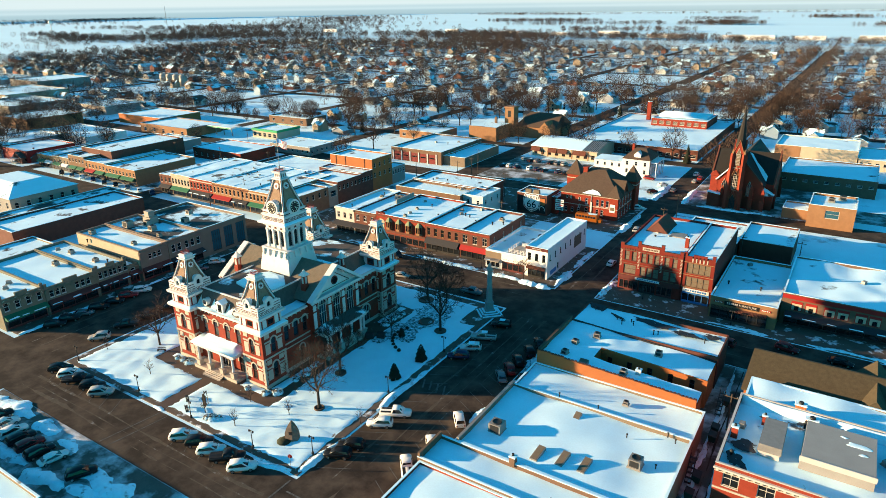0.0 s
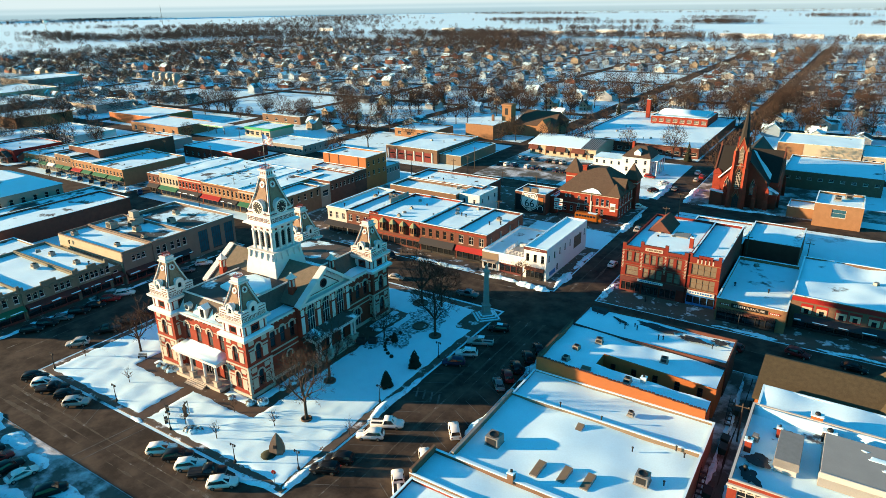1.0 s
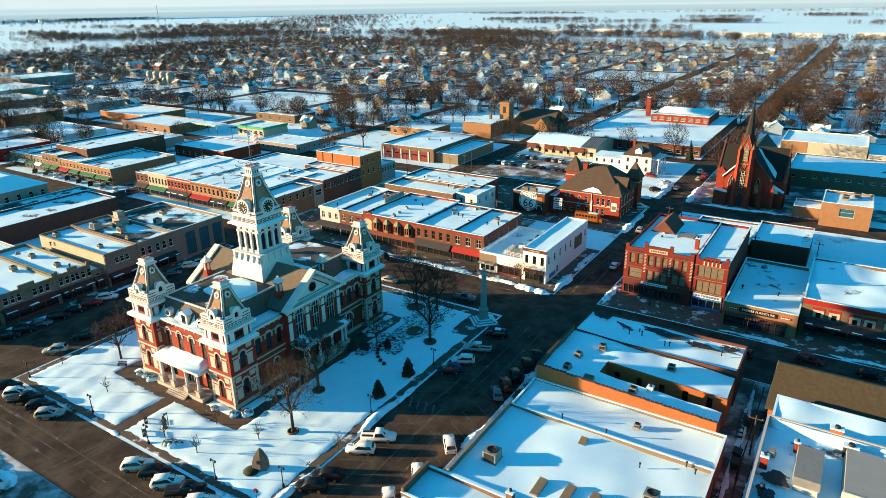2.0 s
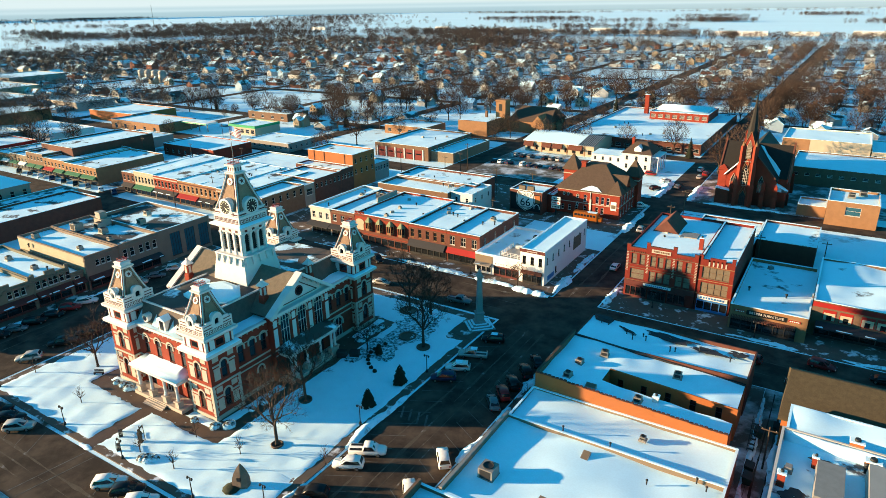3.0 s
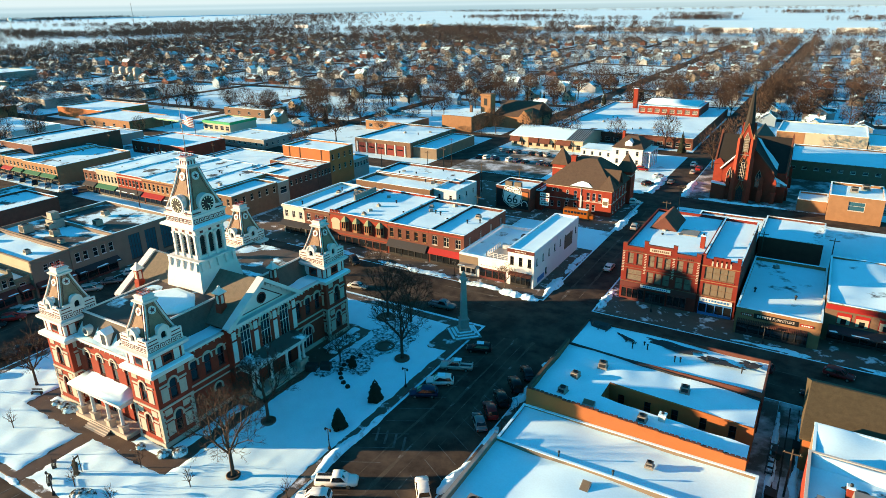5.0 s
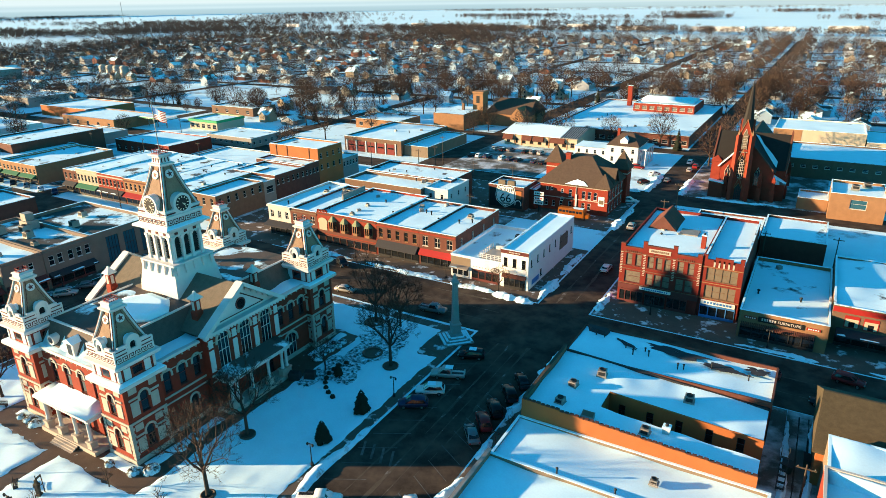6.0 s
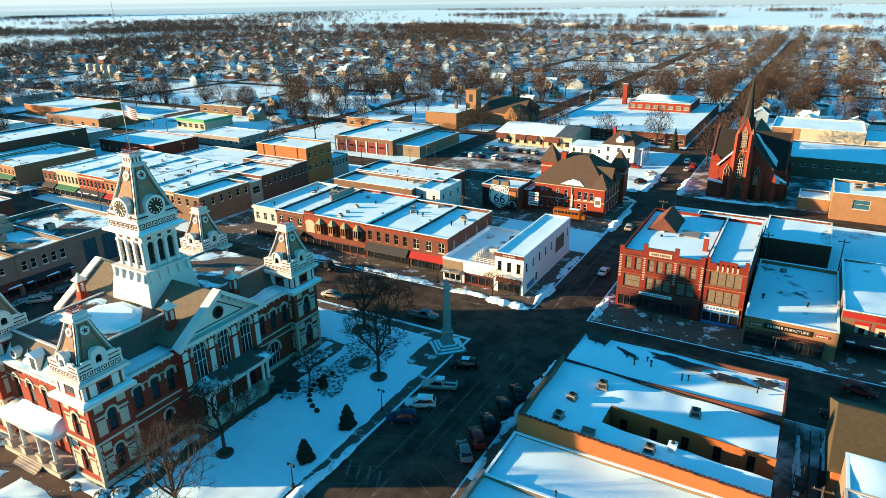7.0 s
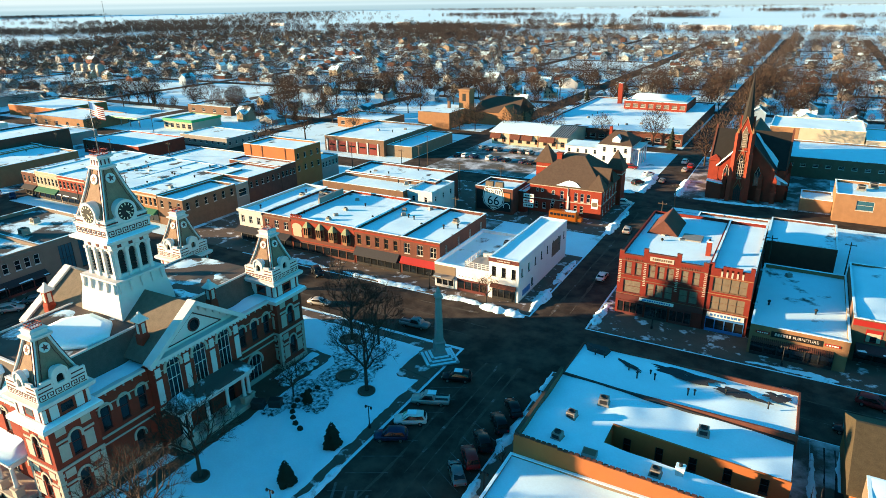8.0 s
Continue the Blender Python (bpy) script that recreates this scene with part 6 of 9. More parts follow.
for x, y, h in ((8.4, -10.4, 6.5), (-5.0, -11.2, 6.5), (4.6, -10.9, 7.5), (11.4, -4.6, 6.5), (11.4, 12.4, 6.5), (8.6, 18, 7), (-8.3, 16, 7), (-8.3, 22, 7)):
    part("buttress", Shape().square(x, y, [(0.7, 0), (0.7, h * 0.5), (0.52, h * 0.56), (0.52, h), (0.08, h + 1.4)]), brick_red, cb)
for sgn in (-1, 1):
    part("gable_coping", Shape().block(pose(sgn * 4.9, -10.1, 12.75, 0, sgn * 47.8), 8.6, 0.7, 0.35), snow if sgn < 0 else brick_dark, cb)
for x in (-4.9, 3.6):
    t = Shape()
    t.box(x - 0.65, x + 0.65, -10.1, -10.02, 4.6, 8.2), t.poly([(x - 0.65, -10.1, 8.2), (x + 0.65, -10.1, 8.2), (x, -10.1, 9.9)])
    lancet = part("lancet_window", t, glass, cb)
    t = Shape()
    for sx in (-1, 1):
        t.tube((x + sx * 0.78, -10.12, 4.5), (x + sx * 0.78, -10.12, 8.2), 0.06, 0.06, 4), t.tube((x + sx * 0.78, -10.12, 8.2), (x, -10.12, 10.2), 0.06, 0.06, 4)
    t.box(x - 0.05, x + 0.05, -10.16, -10.1, 4.6, 9.2)
    part("lancet_moulding", t, limestone, lancet)
part("pavement_steps", Shape().box(TX - 2.2, TX + 2.2, FY - 1.6, FY - 0.1, 0, 0.18).box(TX - 1.8, TX + 1.8, FY - 1.1, FY - 0.1, 0.18, 0.36), grey_stone, cb)

# ---- white house beside the hall car park
wh = thing("white_house", -13.2, 181.5, 0, 0, "white clapboard house with dark hipped roof and low annex", "house")
for x0, x1, y0, y1, h, holes in ((-14, -1.05, -6.5, 4, 5.6, {"S": row_of(4, 12.95, 3.4, 0.9, 1.4)}), (-1.0, 10.5, -7, 7, 7.4, {"S": row_of(3, 11.5, 4.8, 1.0, 1.6) + row_of(3, 11.5, 1.4, 1.0, 1.7), "E": row_of(4, 14, 4.8, 1.0, 1.6) + row_of(4, 14, 1.4, 1.0, 1.7)})):
    w, d, c = x1 - x0, y1 - y0, pose((x0 + x1) / 2, (y0 + y1) / 2, 0)
    s = Shape()
    for side in "SENW":
        facade(s, c @ side_pose(side, w, d), w if side in "SN" else d, 0, h, holes.get(side, ()))
    part("wall", s, white_paint, wh)
    for side, rows in holes.items():
        for q in rows:
            window(wh, c @ side_pose(side, w, d), *q[:4], False, grey_stone, glass)
part("annex_roof", drifted(-14.3, -1.0, -6.8, 4.3, 5.6, 8, 6, 0.25), snow, wh, "flat annex roof under snow")
part("roof", Shape().rings([[(-1.5, -7.5, 7.4), (11, -7.5, 7.4), (11, 7.5, 7.4), (-1.5, 7.5, 7.4)], [(2.5, -1.0, 11.2), (7, -1.0, 11.2), (7, 1, 11.2), (2.5, 1, 11.2)]]), shingle_dark, wh, "dark hipped roof")
part("dormer", Shape().rings([[(3.4, -6.2, 7.9), (6.2, -6.2, 7.9), (6.2, -6.2, 9.4), (4.8, -6.2, 10.6), (3.4, -6.2, 9.4)], [(3.4, -1, 7.9), (6.2, -1, 7.9), (6.2, -1, 9.4), (4.8, -1, 10.6), (3.4, -1, 9.4)]]), white_wall, wh)
part("house_chimney", Shape().box(0.2, 1.2, 1.0, 2.0, 8, 12.4), brick_red, wh)
part("porch_roof", Shape().box(10.6, 13.4, -6, 6, 6.2, 6.6), white_wall, wh)
for j in range(5):
    part("column", Shape().turned(13.1, -5.7 + 2.85 * j, [(0.22, 0), (0.17, 6.2)], 8), white_wall, wh)

# ---- corner of the southern car park ----
flat_building("southern_shop", -60, -20.5, -95, -67.5, 5.0, brick_buff, "low shop with snow-covered roof by the car park", {}, 0.4)

# small pipes and hoods over the further roofs
pipe_mesh = Shape().turned(0, 0, [(0.16, 0), (0.16, 0.75), (0.3, 0.76), (0.3, 0.95), (0.06, 1.1)], 7).mesh("vent_pipe", dark_metal)
hood_mesh = Shape().box(-0.55, 0.55, -0.45, 0.45, 0, 0.8, top=0.06).box(-0.65, 0.65, -0.55, 0.55, 0, 0.18).mesh("roof_hood", galvanised)
rnd = random.Random(77)
for x0, x1, y0, y1, z, n in ((-164, -104, 58, 84, 8.1, 22), (-260, -184, 58, 82, 5.9, 12), (-72, -16, 58, 77, 8.0, 18), (-118, -93, -38, 28, 7.3, 18), (-70, -42, 90, 111, 7.2, 6), (26, 37, 62, 86, 10.7, 4), (49, 60, 56, 80, 4.75, 3), (63, 90, 60, 82, 7.2, 5), (62, 82, -12, 4, 8.6, 6), (-40, 4, 220, 258, 4.5, 8), (-117, -85, 152, 186, 5.5, 6)):
    for j in range(n):
        hood = j % 3 == 0
        solid("roof_hood" if hood else "vent_pipe", hood_mesh if hood else pipe_mesh, None, "small galvanised roof hood standing in snow" if hood else "dark metal roof vent pipe standing in snow", "roof vent", "small roof vents", "", pose(rnd.uniform(x0, x1), rnd.uniform(y0, y1), z, 0, 0, rnd.uniform(0, 90)))

# ---- courthouse ----
CX, CY = -32.7, -4.2
roof_drifts = material("roof_drifts", SNOW_C, 0.75, var=0.05, scale=0.4, fine=5.0, bump=0.2, coords="World", second=(0.075, 0.068, 0.06), cover=0.55, patch=0.13, soft=0.03, spec=0.2)
ch = thing("courthouse", CX, CY, 0.16, 0, "red brick courthouse with pale stone trim, corner pavilions and clock tower", "courthouse")


def pyramid_roof(x, y, half, z0, top, z1, seen, sag=0.12):
    """A steep roof with hollow slopes, its hip ribs and roundels."""
    prof = [(half + (top - half) * q - sag * half * math.sin(math.pi * q) * 0.8, z0 + (z1 - z0) * q) for q in (0, 0.2, 0.4, 0.6, 0.8, 1.0)]
    roof = part("pyramid_roof", Shape().square(x, y, prof), slate_tan, ch, "steep tan slate pyramid roof with hollow sides")
    ribs = Shape()
    for sx, sy in ((-1, -1), (1, -1), (1, 1), (-1, 1)):
        for (r0, za), (r1, zb) in zip(prof, prof[1:]):
            for wid, k in ((0.22, 0), (0.075, 1)):
                a, b = Vector((x + sx * r0, y + sy * r0, za)), Vector((x + sx * r1, y + sy * r1, zb))
                d = Vector((sx, sy, 0.6)).normalized() * (0.04 if k == 0 else 0.19)
                ribs.tube(a + d, b + d, wid, wid, 4, k)
    part_each("hip_rib", ribs, [white_paint, maroon_paint], roof, "white and maroon hip ribs")
    lines = Shape()
    for turn in (0, 90, 180, 270):
        q = pose(x, y, 0, 0, 0, turn)
        for (r0, za), (r1, zb) in zip(prof, prof[1:]):
            for sx in (-1, 1):
                lines.tube(q @ Vector((sx * (r0 - 0.42 - 0.05 * half), -r0 - 0.03, za)), q @ Vector((sx * (r1 - 0.42 - 0.02 * half), -r1 - 0.03, zb)), 0.05, 0.05, 4)
    part("slope_line", lines, maroon_paint, roof, "thin maroon lines beside the hips")
    slope = math.degrees(math.atan2(prof[3][0] - prof[5][0], prof[5][1] - prof[3][1]))
    for side in seen:
        s = Shape()
        r = prof[4][0]
        m = pose(x, y, 0, 0, 0, SIDES[side][0]) @ pose(0, -r - 0.1, prof[4][1], -slope)
        disc(s, m, r * 0.52, 0.06, 0, 16, 0.15)
        star(s, m, r * 0.42, 0.075, 1)
        part("roundel", s, [white_paint, maroon_paint], roof)
    return prof


def cresting(x, y, half, z, h=0.7):
    s = Shape()
    for sx, sy, dx, dy in ((-1, -1, 1, 0), (1, -1, 0, 1), (1, 1, -1, 0), (-1, 1, 0, -1)):
        a = Vector((x + sx * half, y + sy * half, z))
        for j in range(5):
            p = a + Vector((dx, dy, 0)) * (2 * half * j / 4)
            s.tube(p, p + Vector((0, 0, h * (1.0 if j % 2 == 0 else 0.75))), 0.04, 0.02, 4)
        e = Vector((x + (sx + 2 * dx) * half, y + (sy + 2 * dy) * half, z))
        s.tube(a + Vector((0, 0, h * 0.7)), e + Vector((0, 0, h * 0.7)), 0.035, 0.035, 4)
        s.tube(a + Vector((0, 0, 0.1)), e + Vector((0, 0, 0.1)), 0.04, 0.04, 4)
    part("cresting", s, red_paint, ch, "red iron roof cresting")


def ring_slab(x, y, half, z0, z1, inner=None):
    s = Shape()
    s.square(x, y, [(half - 0.18, z0), (half, z0 + (z1 - z0) * 0.35), (half, z1), (inner or half - 0.3, z1 + 0.12)])
    return s


def arched_window(m, u, z, w, h, frame_mat=None, pane=None, bars=0):
    return window(ch, m, u, z, w, h, True, frame_mat or maroon_paint, pane, bars)


# corner pavilions
H = 2.9
for sx in (-1, 1):
    for sy in (-1, 1):
        x, y = sx * 10.4, sy * 18.5
        f = faces_of(x, y, H)
        hole = [(H - 0.6, 1.7, 1.2, 3.3, True), (H - 0.6, 7.3, 1.2, 3.1, True)]
        s = Shape()
        for side in "SENW":
            facade(s, f[side], 2 * H, 0, 12.0, hole if side in "SE" else [])
        part("pavilion_wall", s, brick_red, ch, "red brick corner pavilion wall")
        for side in "SE":
            m = f[side]
            for q in hole:
                arched_window(m, *q[:4])
                t = Shape()
                arch_band(t, m, q[0] - 0.08, q[0] + q[2] + 0.08, q[1] + q[3] - 0.6, 0.72, 0.3, 0.12)
                part("hood_mould", t, limestone, ch)
            t = Shape()
            for zb in (0.9, 6.6):
                for ua, ub in ((0.75, H - 0.95), (H + 0.95, 2 * H - 0.75)):
                    plate(t, m, ua, ub, zb + 0.7, zb + 2.9)
                    plate(t, m, ua, ub, zb + 4.1, zb + 5.1)
                    plate(t, m, ua - 0.15, ub + 0.2, zb + 3.2, zb + 3.5, 0.1)
            for j in range(11):
                wq = 0.62 if j % 2 else 0.45
                plate(t, m, 0.0 if side == "E" else -0.06, wq, 0.85 + 0.5 * j, 1.3 + 0.5 * j, 0.06)
                plate(t, m, 2 * H - wq, 2 * H + 0.06, 0.85 + 0.5 * j, 1.3 + 0.5 * j, 0.06)
            part_each("stone_trim", t, limestone, ch, "pale stone panels and quoins")
            t = Shape()
            plate(t, m, -0.1, 2 * H + 0.1, 6.25, 6.6, 0.12), plate(t, m, -0.1, 2 * H + 0.1, 0.0, 0.75, 0.14)
            part_each("string_course", t, limestone, ch)
        # cornices, frieze, parapet
        part("cornice", ring_slab(x, y, 3.65, 11.95, 12.6, 3.0), white_paint, ch, "white moulded cornice with snow")
        part("snow_cap", Shape().square(x, y, [(3.6, 12.62), (3.5, 12.76), (2.95, 12.86)]), snow, ch)
        s = Shape().square(x, y, [(2.75, 12.6), (2.75, 15.0)])
        part("frieze", s, brick_red, ch)
        ff = faces_of(x, y, 2.75)
        for side in "SEN" if sy < 0 else "SE":
            t = Shape()
            for ua, ub in ((0.0, 0.35), (0.75, 1.7), (3.8, 4.75), (5.15, 5.5)):
                plate(t, ff[side], ua, ub, 13.0, 14.6, 0.08, 0)
            plate(t, ff[side], 2.05, 3.45, 13.3, 14.3, 0.03, 1)
            part("frieze_panel", t, [white_paint, glass], ch)
        part("cornice", ring_slab(x, y, 3.45, 14.95, 15.55, 2.95), white_paint, ch, "white upper cornice")
        part("parapet", Shape().square(x, y, [(2.95, 15.6), (2.9, 17.0), (2.7, 17.05), (2.7, 16.9)]), white_paint, ch)
        ff = faces_of(x, y, 2.92)
        for side in "SE":
            t = Shape()
            meander(t, ff[side], 0.15, 5.7, 15.75, 0.85)
            for ua, ub in ((0.2, 1.85), (4.0, 5.65)):
                plate(t, ff[side], ua, ub, 16.75, 16.9, 0.035), plate(t, ff[side], ua + 0.1, ub - 0.1, 17.3, 17.45, 0.035)
            part("greek_key", t, maroon_paint, ch, "maroon Greek key border")
            m, t = ff[side], Shape()
            for ua, ub in ((0.0 if side == "S" else 0.36, 2.0), (3.84, 5.84)):
                plate(t, m, ua, ub, 17.0, 17.62, 0.0, 0, 0.35)
                plate(t, m, ua if ua > 1 else 0.7, ub - (0.7 if ua > 1 else 0), 17.622, 17.95, 0.0, 0, 0.3)
            facade(t, m @ pose(2.02, 0, 0), 1.8, 16.9, 18.2, [(0.45, 16.95, 0.9, 1.15, True)], 0, 0.5)
            arch_band(t, m, 2.2, 3.64, 18.1, 0.72, 0.26, 0.1, 0, 10, 0.5)
            a = arc(2.2, 3.64, 18.1, 0.72, 10)
            t.rings([[m @ Vector((u, 0.0, z)) for u, z in a], [m @ Vector((u, 1.6, z)) for u, z in a]], 1, False, False, False)
            t.poly([m @ Vector((u, 0.02, z)) for u, z in a], 0)
            part("dormer", t, [white_paint, snow], ch, "white round-headed attic dormer")
            t = Shape().poly([m @ Vector(p) for p in ((2.4, 0.3, 16.95), (3.44, 0.3, 16.95), (3.44, 0.3, 18.2), (2.4, 0.3, 18.2))])
            part("dormer_pane", t, glass, ch)
        prof = pyramid_roof(x, y, 2.55, 16.9, 0.85, 22.0, "SE", 0.045)
        part("roof_cap", Shape().square(x, y, [(0.85, 21.9), (1.25, 22.2), (1.3, 22.45), (0.95, 22.5), (0.95, 22.95), (1.1, 23.1), (0.8, 23.3)]), white_paint, ch, "white roof cap")
        part("snow_cap", drifted(x - 2.6, x + 2.6, y - 2.6, y + 2.6, 16.95, 6, 6, 0.5, sx + 2 * sy, 0.5), snow, ch)
        cresting(x, y, 0.62, 23.25)

# body walls
BX, BY, PX, PY = 12.1, 20.1, 13.4, 7.4
s = Shape()
m_s = pose(-7.5, -BY, 0)
front = [(xx + 7.5 - 0.65, 7.2, 1.3, 3.6, True) for xx in (-5.0, -1.7, 1.7, 5.0)] + [(xx + 7.5 - 0.7, 0.6, 1.4, 3.6, True) for xx in (-5.0, 5.0)] + [(7.5 - 1.3, 0.3, 2.6, 3.9, True)]
facade(s, m_s, 15.0, 0, 12.4, front)
m_e1, m_e3, m_c = pose(BX, -15.6, 0, 0, 0, 90), pose(BX, PY, 0, 0, 0, 90), pose(PX, -PY, 0, 0, 0, 90)
east1 = [(u, 7.2, 1.25, 3.4, True) for u in (1.1, 3.7, 6.3)] + [(5.0, 0.9, 1.2, 3.6, True)]
east3 = [(u, 7.2, 1.25, 3.4, True) for u in (1.0, 3.6, 6.2)] + [(2.2, 0.6, 2.6, 4.2, True)]
mid = [(u - 1.05, 6.5, 2.1, 6.2, True) for u in (3.0, 7.4, 11.8)] + [(u - 0.7, 0.5, 1.4, 4.0, False) for u in (3.0, 7.4, 11.8)]
facade(s, m_e1, 8.2, 0, 12.4, east1)
facade(s, m_e3, 8.2, 0, 12.4, east3)
facade(s, m_c, 2 * PY, 0, 13.6, mid)
for yy in (-PY, PY):
    s.poly([(BX - 1, yy, 0), (PX, yy, 0), (PX, yy, 13.6), (BX - 1, yy, 13.6)])
s.poly([(-7.5, BY, 0), (7.5, BY, 0), (7.5, BY, 12.4), (-7.5, BY, 12.4)])
s.poly([(-BX, 15.6, 0), (-BX, -15.6, 0), (-BX, -15.6, 12.4), (-BX, 15.6, 12.4)])
part("wall", s, brick_red, ch, "red brick wall with arched openings")
for m, rows in ((m_s, front), (m_e1, east1), (m_e3, east3), (m_c, mid)):
    for u, z, w, h, a in rows:
        window(ch, m, u, z, w, h, a, maroon_paint if w < 2 else white_paint, None, 2 if w > 2 else 0)
        if a:
            t = Shape()
            arch_band(t, m, u - 0.06, u + w + 0.06, z + h - w / 2, w / 2 + 0.08, 0.3 if w < 2 else 0.42, 0.12)
            part("hood_mould", t, limestone, ch)
for m, w, zt in ((m_s, 15.0, 12.4), (m_e1, 8.2, 12.4), (m_e3, 8.2, 12.4), (m_c, 14.8, 13.6)):
    t = Shape()
    plate(t, m, 0, w, 6.25, 6.55, 0.1), plate(t, m, 0, w, 0, 0.75, 0.12), plate(t, m, 0, w, 5.2, 5.45, 0.07)
    plate(t, m, 0, w, zt - 2.0, zt - 1.85, 0.05)
    part_each("string_course", t, limestone, ch)
t = Shape()
for u in (0.6, 5.2, 9.6, 14.2):
    plate(t, m_c, u - 0.45, u + 0.45, 7.0, 10.6, 0.08)
    plate(t, m_c, u - 0.42, u + 0.42, 11.0, 12.3, 0.08)
part("stone_panel", t, white_paint, ch, "white stone panels between the tall windows")
# eaves
t = Shape()
for a, b, c, d in ((-7.5, 7.5, -BY - 0.45, -BY + 0.5), (-7.5, 7.5, BY - 0.5, BY + 0.45)):
    t.box(a, b, c, d, 12.35, 12.75, top=0.06)
for a, b in ((-15.6, -PY - 0.5), (PY + 0.5, 15.6)):
    t.box(BX - 0.5, BX + 0.5, a, b, 12.35, 12.72, top=0.06)
    t.box(-BX - 0.5, -BX + 0.5, a, b, 12.35, 12.72, top=0.06)
part_each("eaves_cornice", t, white_paint, ch, "white eaves cornice")
t = Shape()
for u in range(12):
    t.box(-7.0 + 1.25 * u, -6.85 + 1.25 * u, -BY - 0.3, -BY, 11.9, 12.35)
for j in range(6):
    for b in (-14.8, 8.2):
        t.box(BX, BX + 0.3, b + 1.25 * j, b + 0.16 + 1.25 * j, 11.9, 12.35)
part("eaves_bracket", t, limestone, ch)
# gutter decks with snow, mansard, upper roof
for a, b in ((-15.6, -PY), (PY, 15.6)):
    for sx in (-1, 1):
        xa, xb = sorted((sx * 8.4, sx * 11.9))
        part("roof_deck", drifted(xa, xb, a, b, 12.6, 8, 10, 0.35, a + sx, 0.3), snow, ch, "snow-filled gutter deck")
man = Shape()
man.rings([[(-9.0, -19.7, 12.6), (9.0, -19.7, 12.6), (9.0, 19.7, 12.6), (-9.0, 19.7, 12.6)], [(-7.4, -18.0, 15.9), (7.4, -18.0, 15.9), (7.4, 18.0, 15.9), (-7.4, 18.0, 15.9)], [(-7.2, -17.8, 16.0), (7.2, -17.8, 16.0), (7.2, 17.8, 16.0), (-7.2, 17.8, 16.0)]])
part("mansard_roof", man, slate, ch, "dark slate mansard roof with snow patches")
part("snow_cap", drifted(-6.9, 7.0, -17.5, 17.5, 15.86, 24, 40, 0.3, 5.0, 0.3), roof_drifts, ch, "drifted snow over the slate upper roof")
s = Shape().rings([[(2.5 * a + 1.5, 3.2 * b - 9.5, z) for a, b in ((-1.6, -1.1), (-0.4, -1.3), (1.2, -1.2), (2.1, -0.6), (2.2, 0.4), (1.0, 1.2), (-0.9, 1.3), (-1.8, 0.4))] for z in (15.9, 16.5)] + [[(1.8 * a + 1.5, 2.2 * b - 9.3, 16.8) for a, b in ((-1.6, -1.1), (-0.4, -1.3), (1.2, -1.2), (2.1, -0.6), (2.2, 0.4), (1.0, 1.2), (-0.9, 1.3), (-1.8, 0.4))]], 0, True, True)
part("snow_drift", s, snow, ch)
t = Shape()
for sx in (-1, 1):
    t.box(sx * 7.3 - 0.15, sx * 7.3 + 0.15, -17.9, 17.9, 15.95, 16.2)
t.box(-7.4, 7.4, -18.1, -17.8, 15.95, 16.2)
part("roof_curb", t, white_paint, ch)
part("eaves_snow", drifted(-7.4, 7.4, -20.45, -19.2, 12.72, 20, 4, 0.28, 2.0, 0.6), snow, ch, "snow lying along the eaves")
for xx in (-6.4, -2.3, 2.3, 6.4):
    part("slope_snow", Shape().rings([[(xx + a * k, -19.72 + 0.53 * (z - 12.6) - 0.06, z) for a, z in ((-1.0, 12.8), (0.9, 12.8), (0.6, 14.2), (0.1, 13.7), (-0.5, 14.7))] for k in (1.0, 0.9)] , 0, True), snow, ch)
for xx, kind in ((-4.6, "oculus"), (0.0, "dormer"), (4.6, "oculus")):
    m, t = pose(xx, -19.55, 0), Shape()
    if kind == "oculus":
        disc(t, m @ pose(0, 0, 14.0), 0.8, 0.3, 0, 16, 0.8)
        disc(t, m @ pose(0, 0, 14.0), 0.5, 0.33, 1, 16, 0.0)
        part("oculus_dormer", t, [white_paint, glass], ch, "white round oculus dormer")
    else:
        t.block(m @ pose(0, 0.5, 13.7), 1.9, 1.6, 2.2, 0)
        plate(t, m, -0.5, 0.5, 12.9, 14.6, 0.33, 1)
        t.rings([[m @ Vector(p) for p in ((-1.2, -0.5, 14.8), (1.2, -0.5, 14.8), (0, -0.5, 15.5))], [m @ Vector(p) for p in ((-1.2, 1.6, 14.8), (1.2, 1.6, 14.8), (0, 1.6, 15.5))]], 2)
        part("pedimented_dormer", t, [white_paint, glass, snow], ch, "white pedimented dormer with snow")
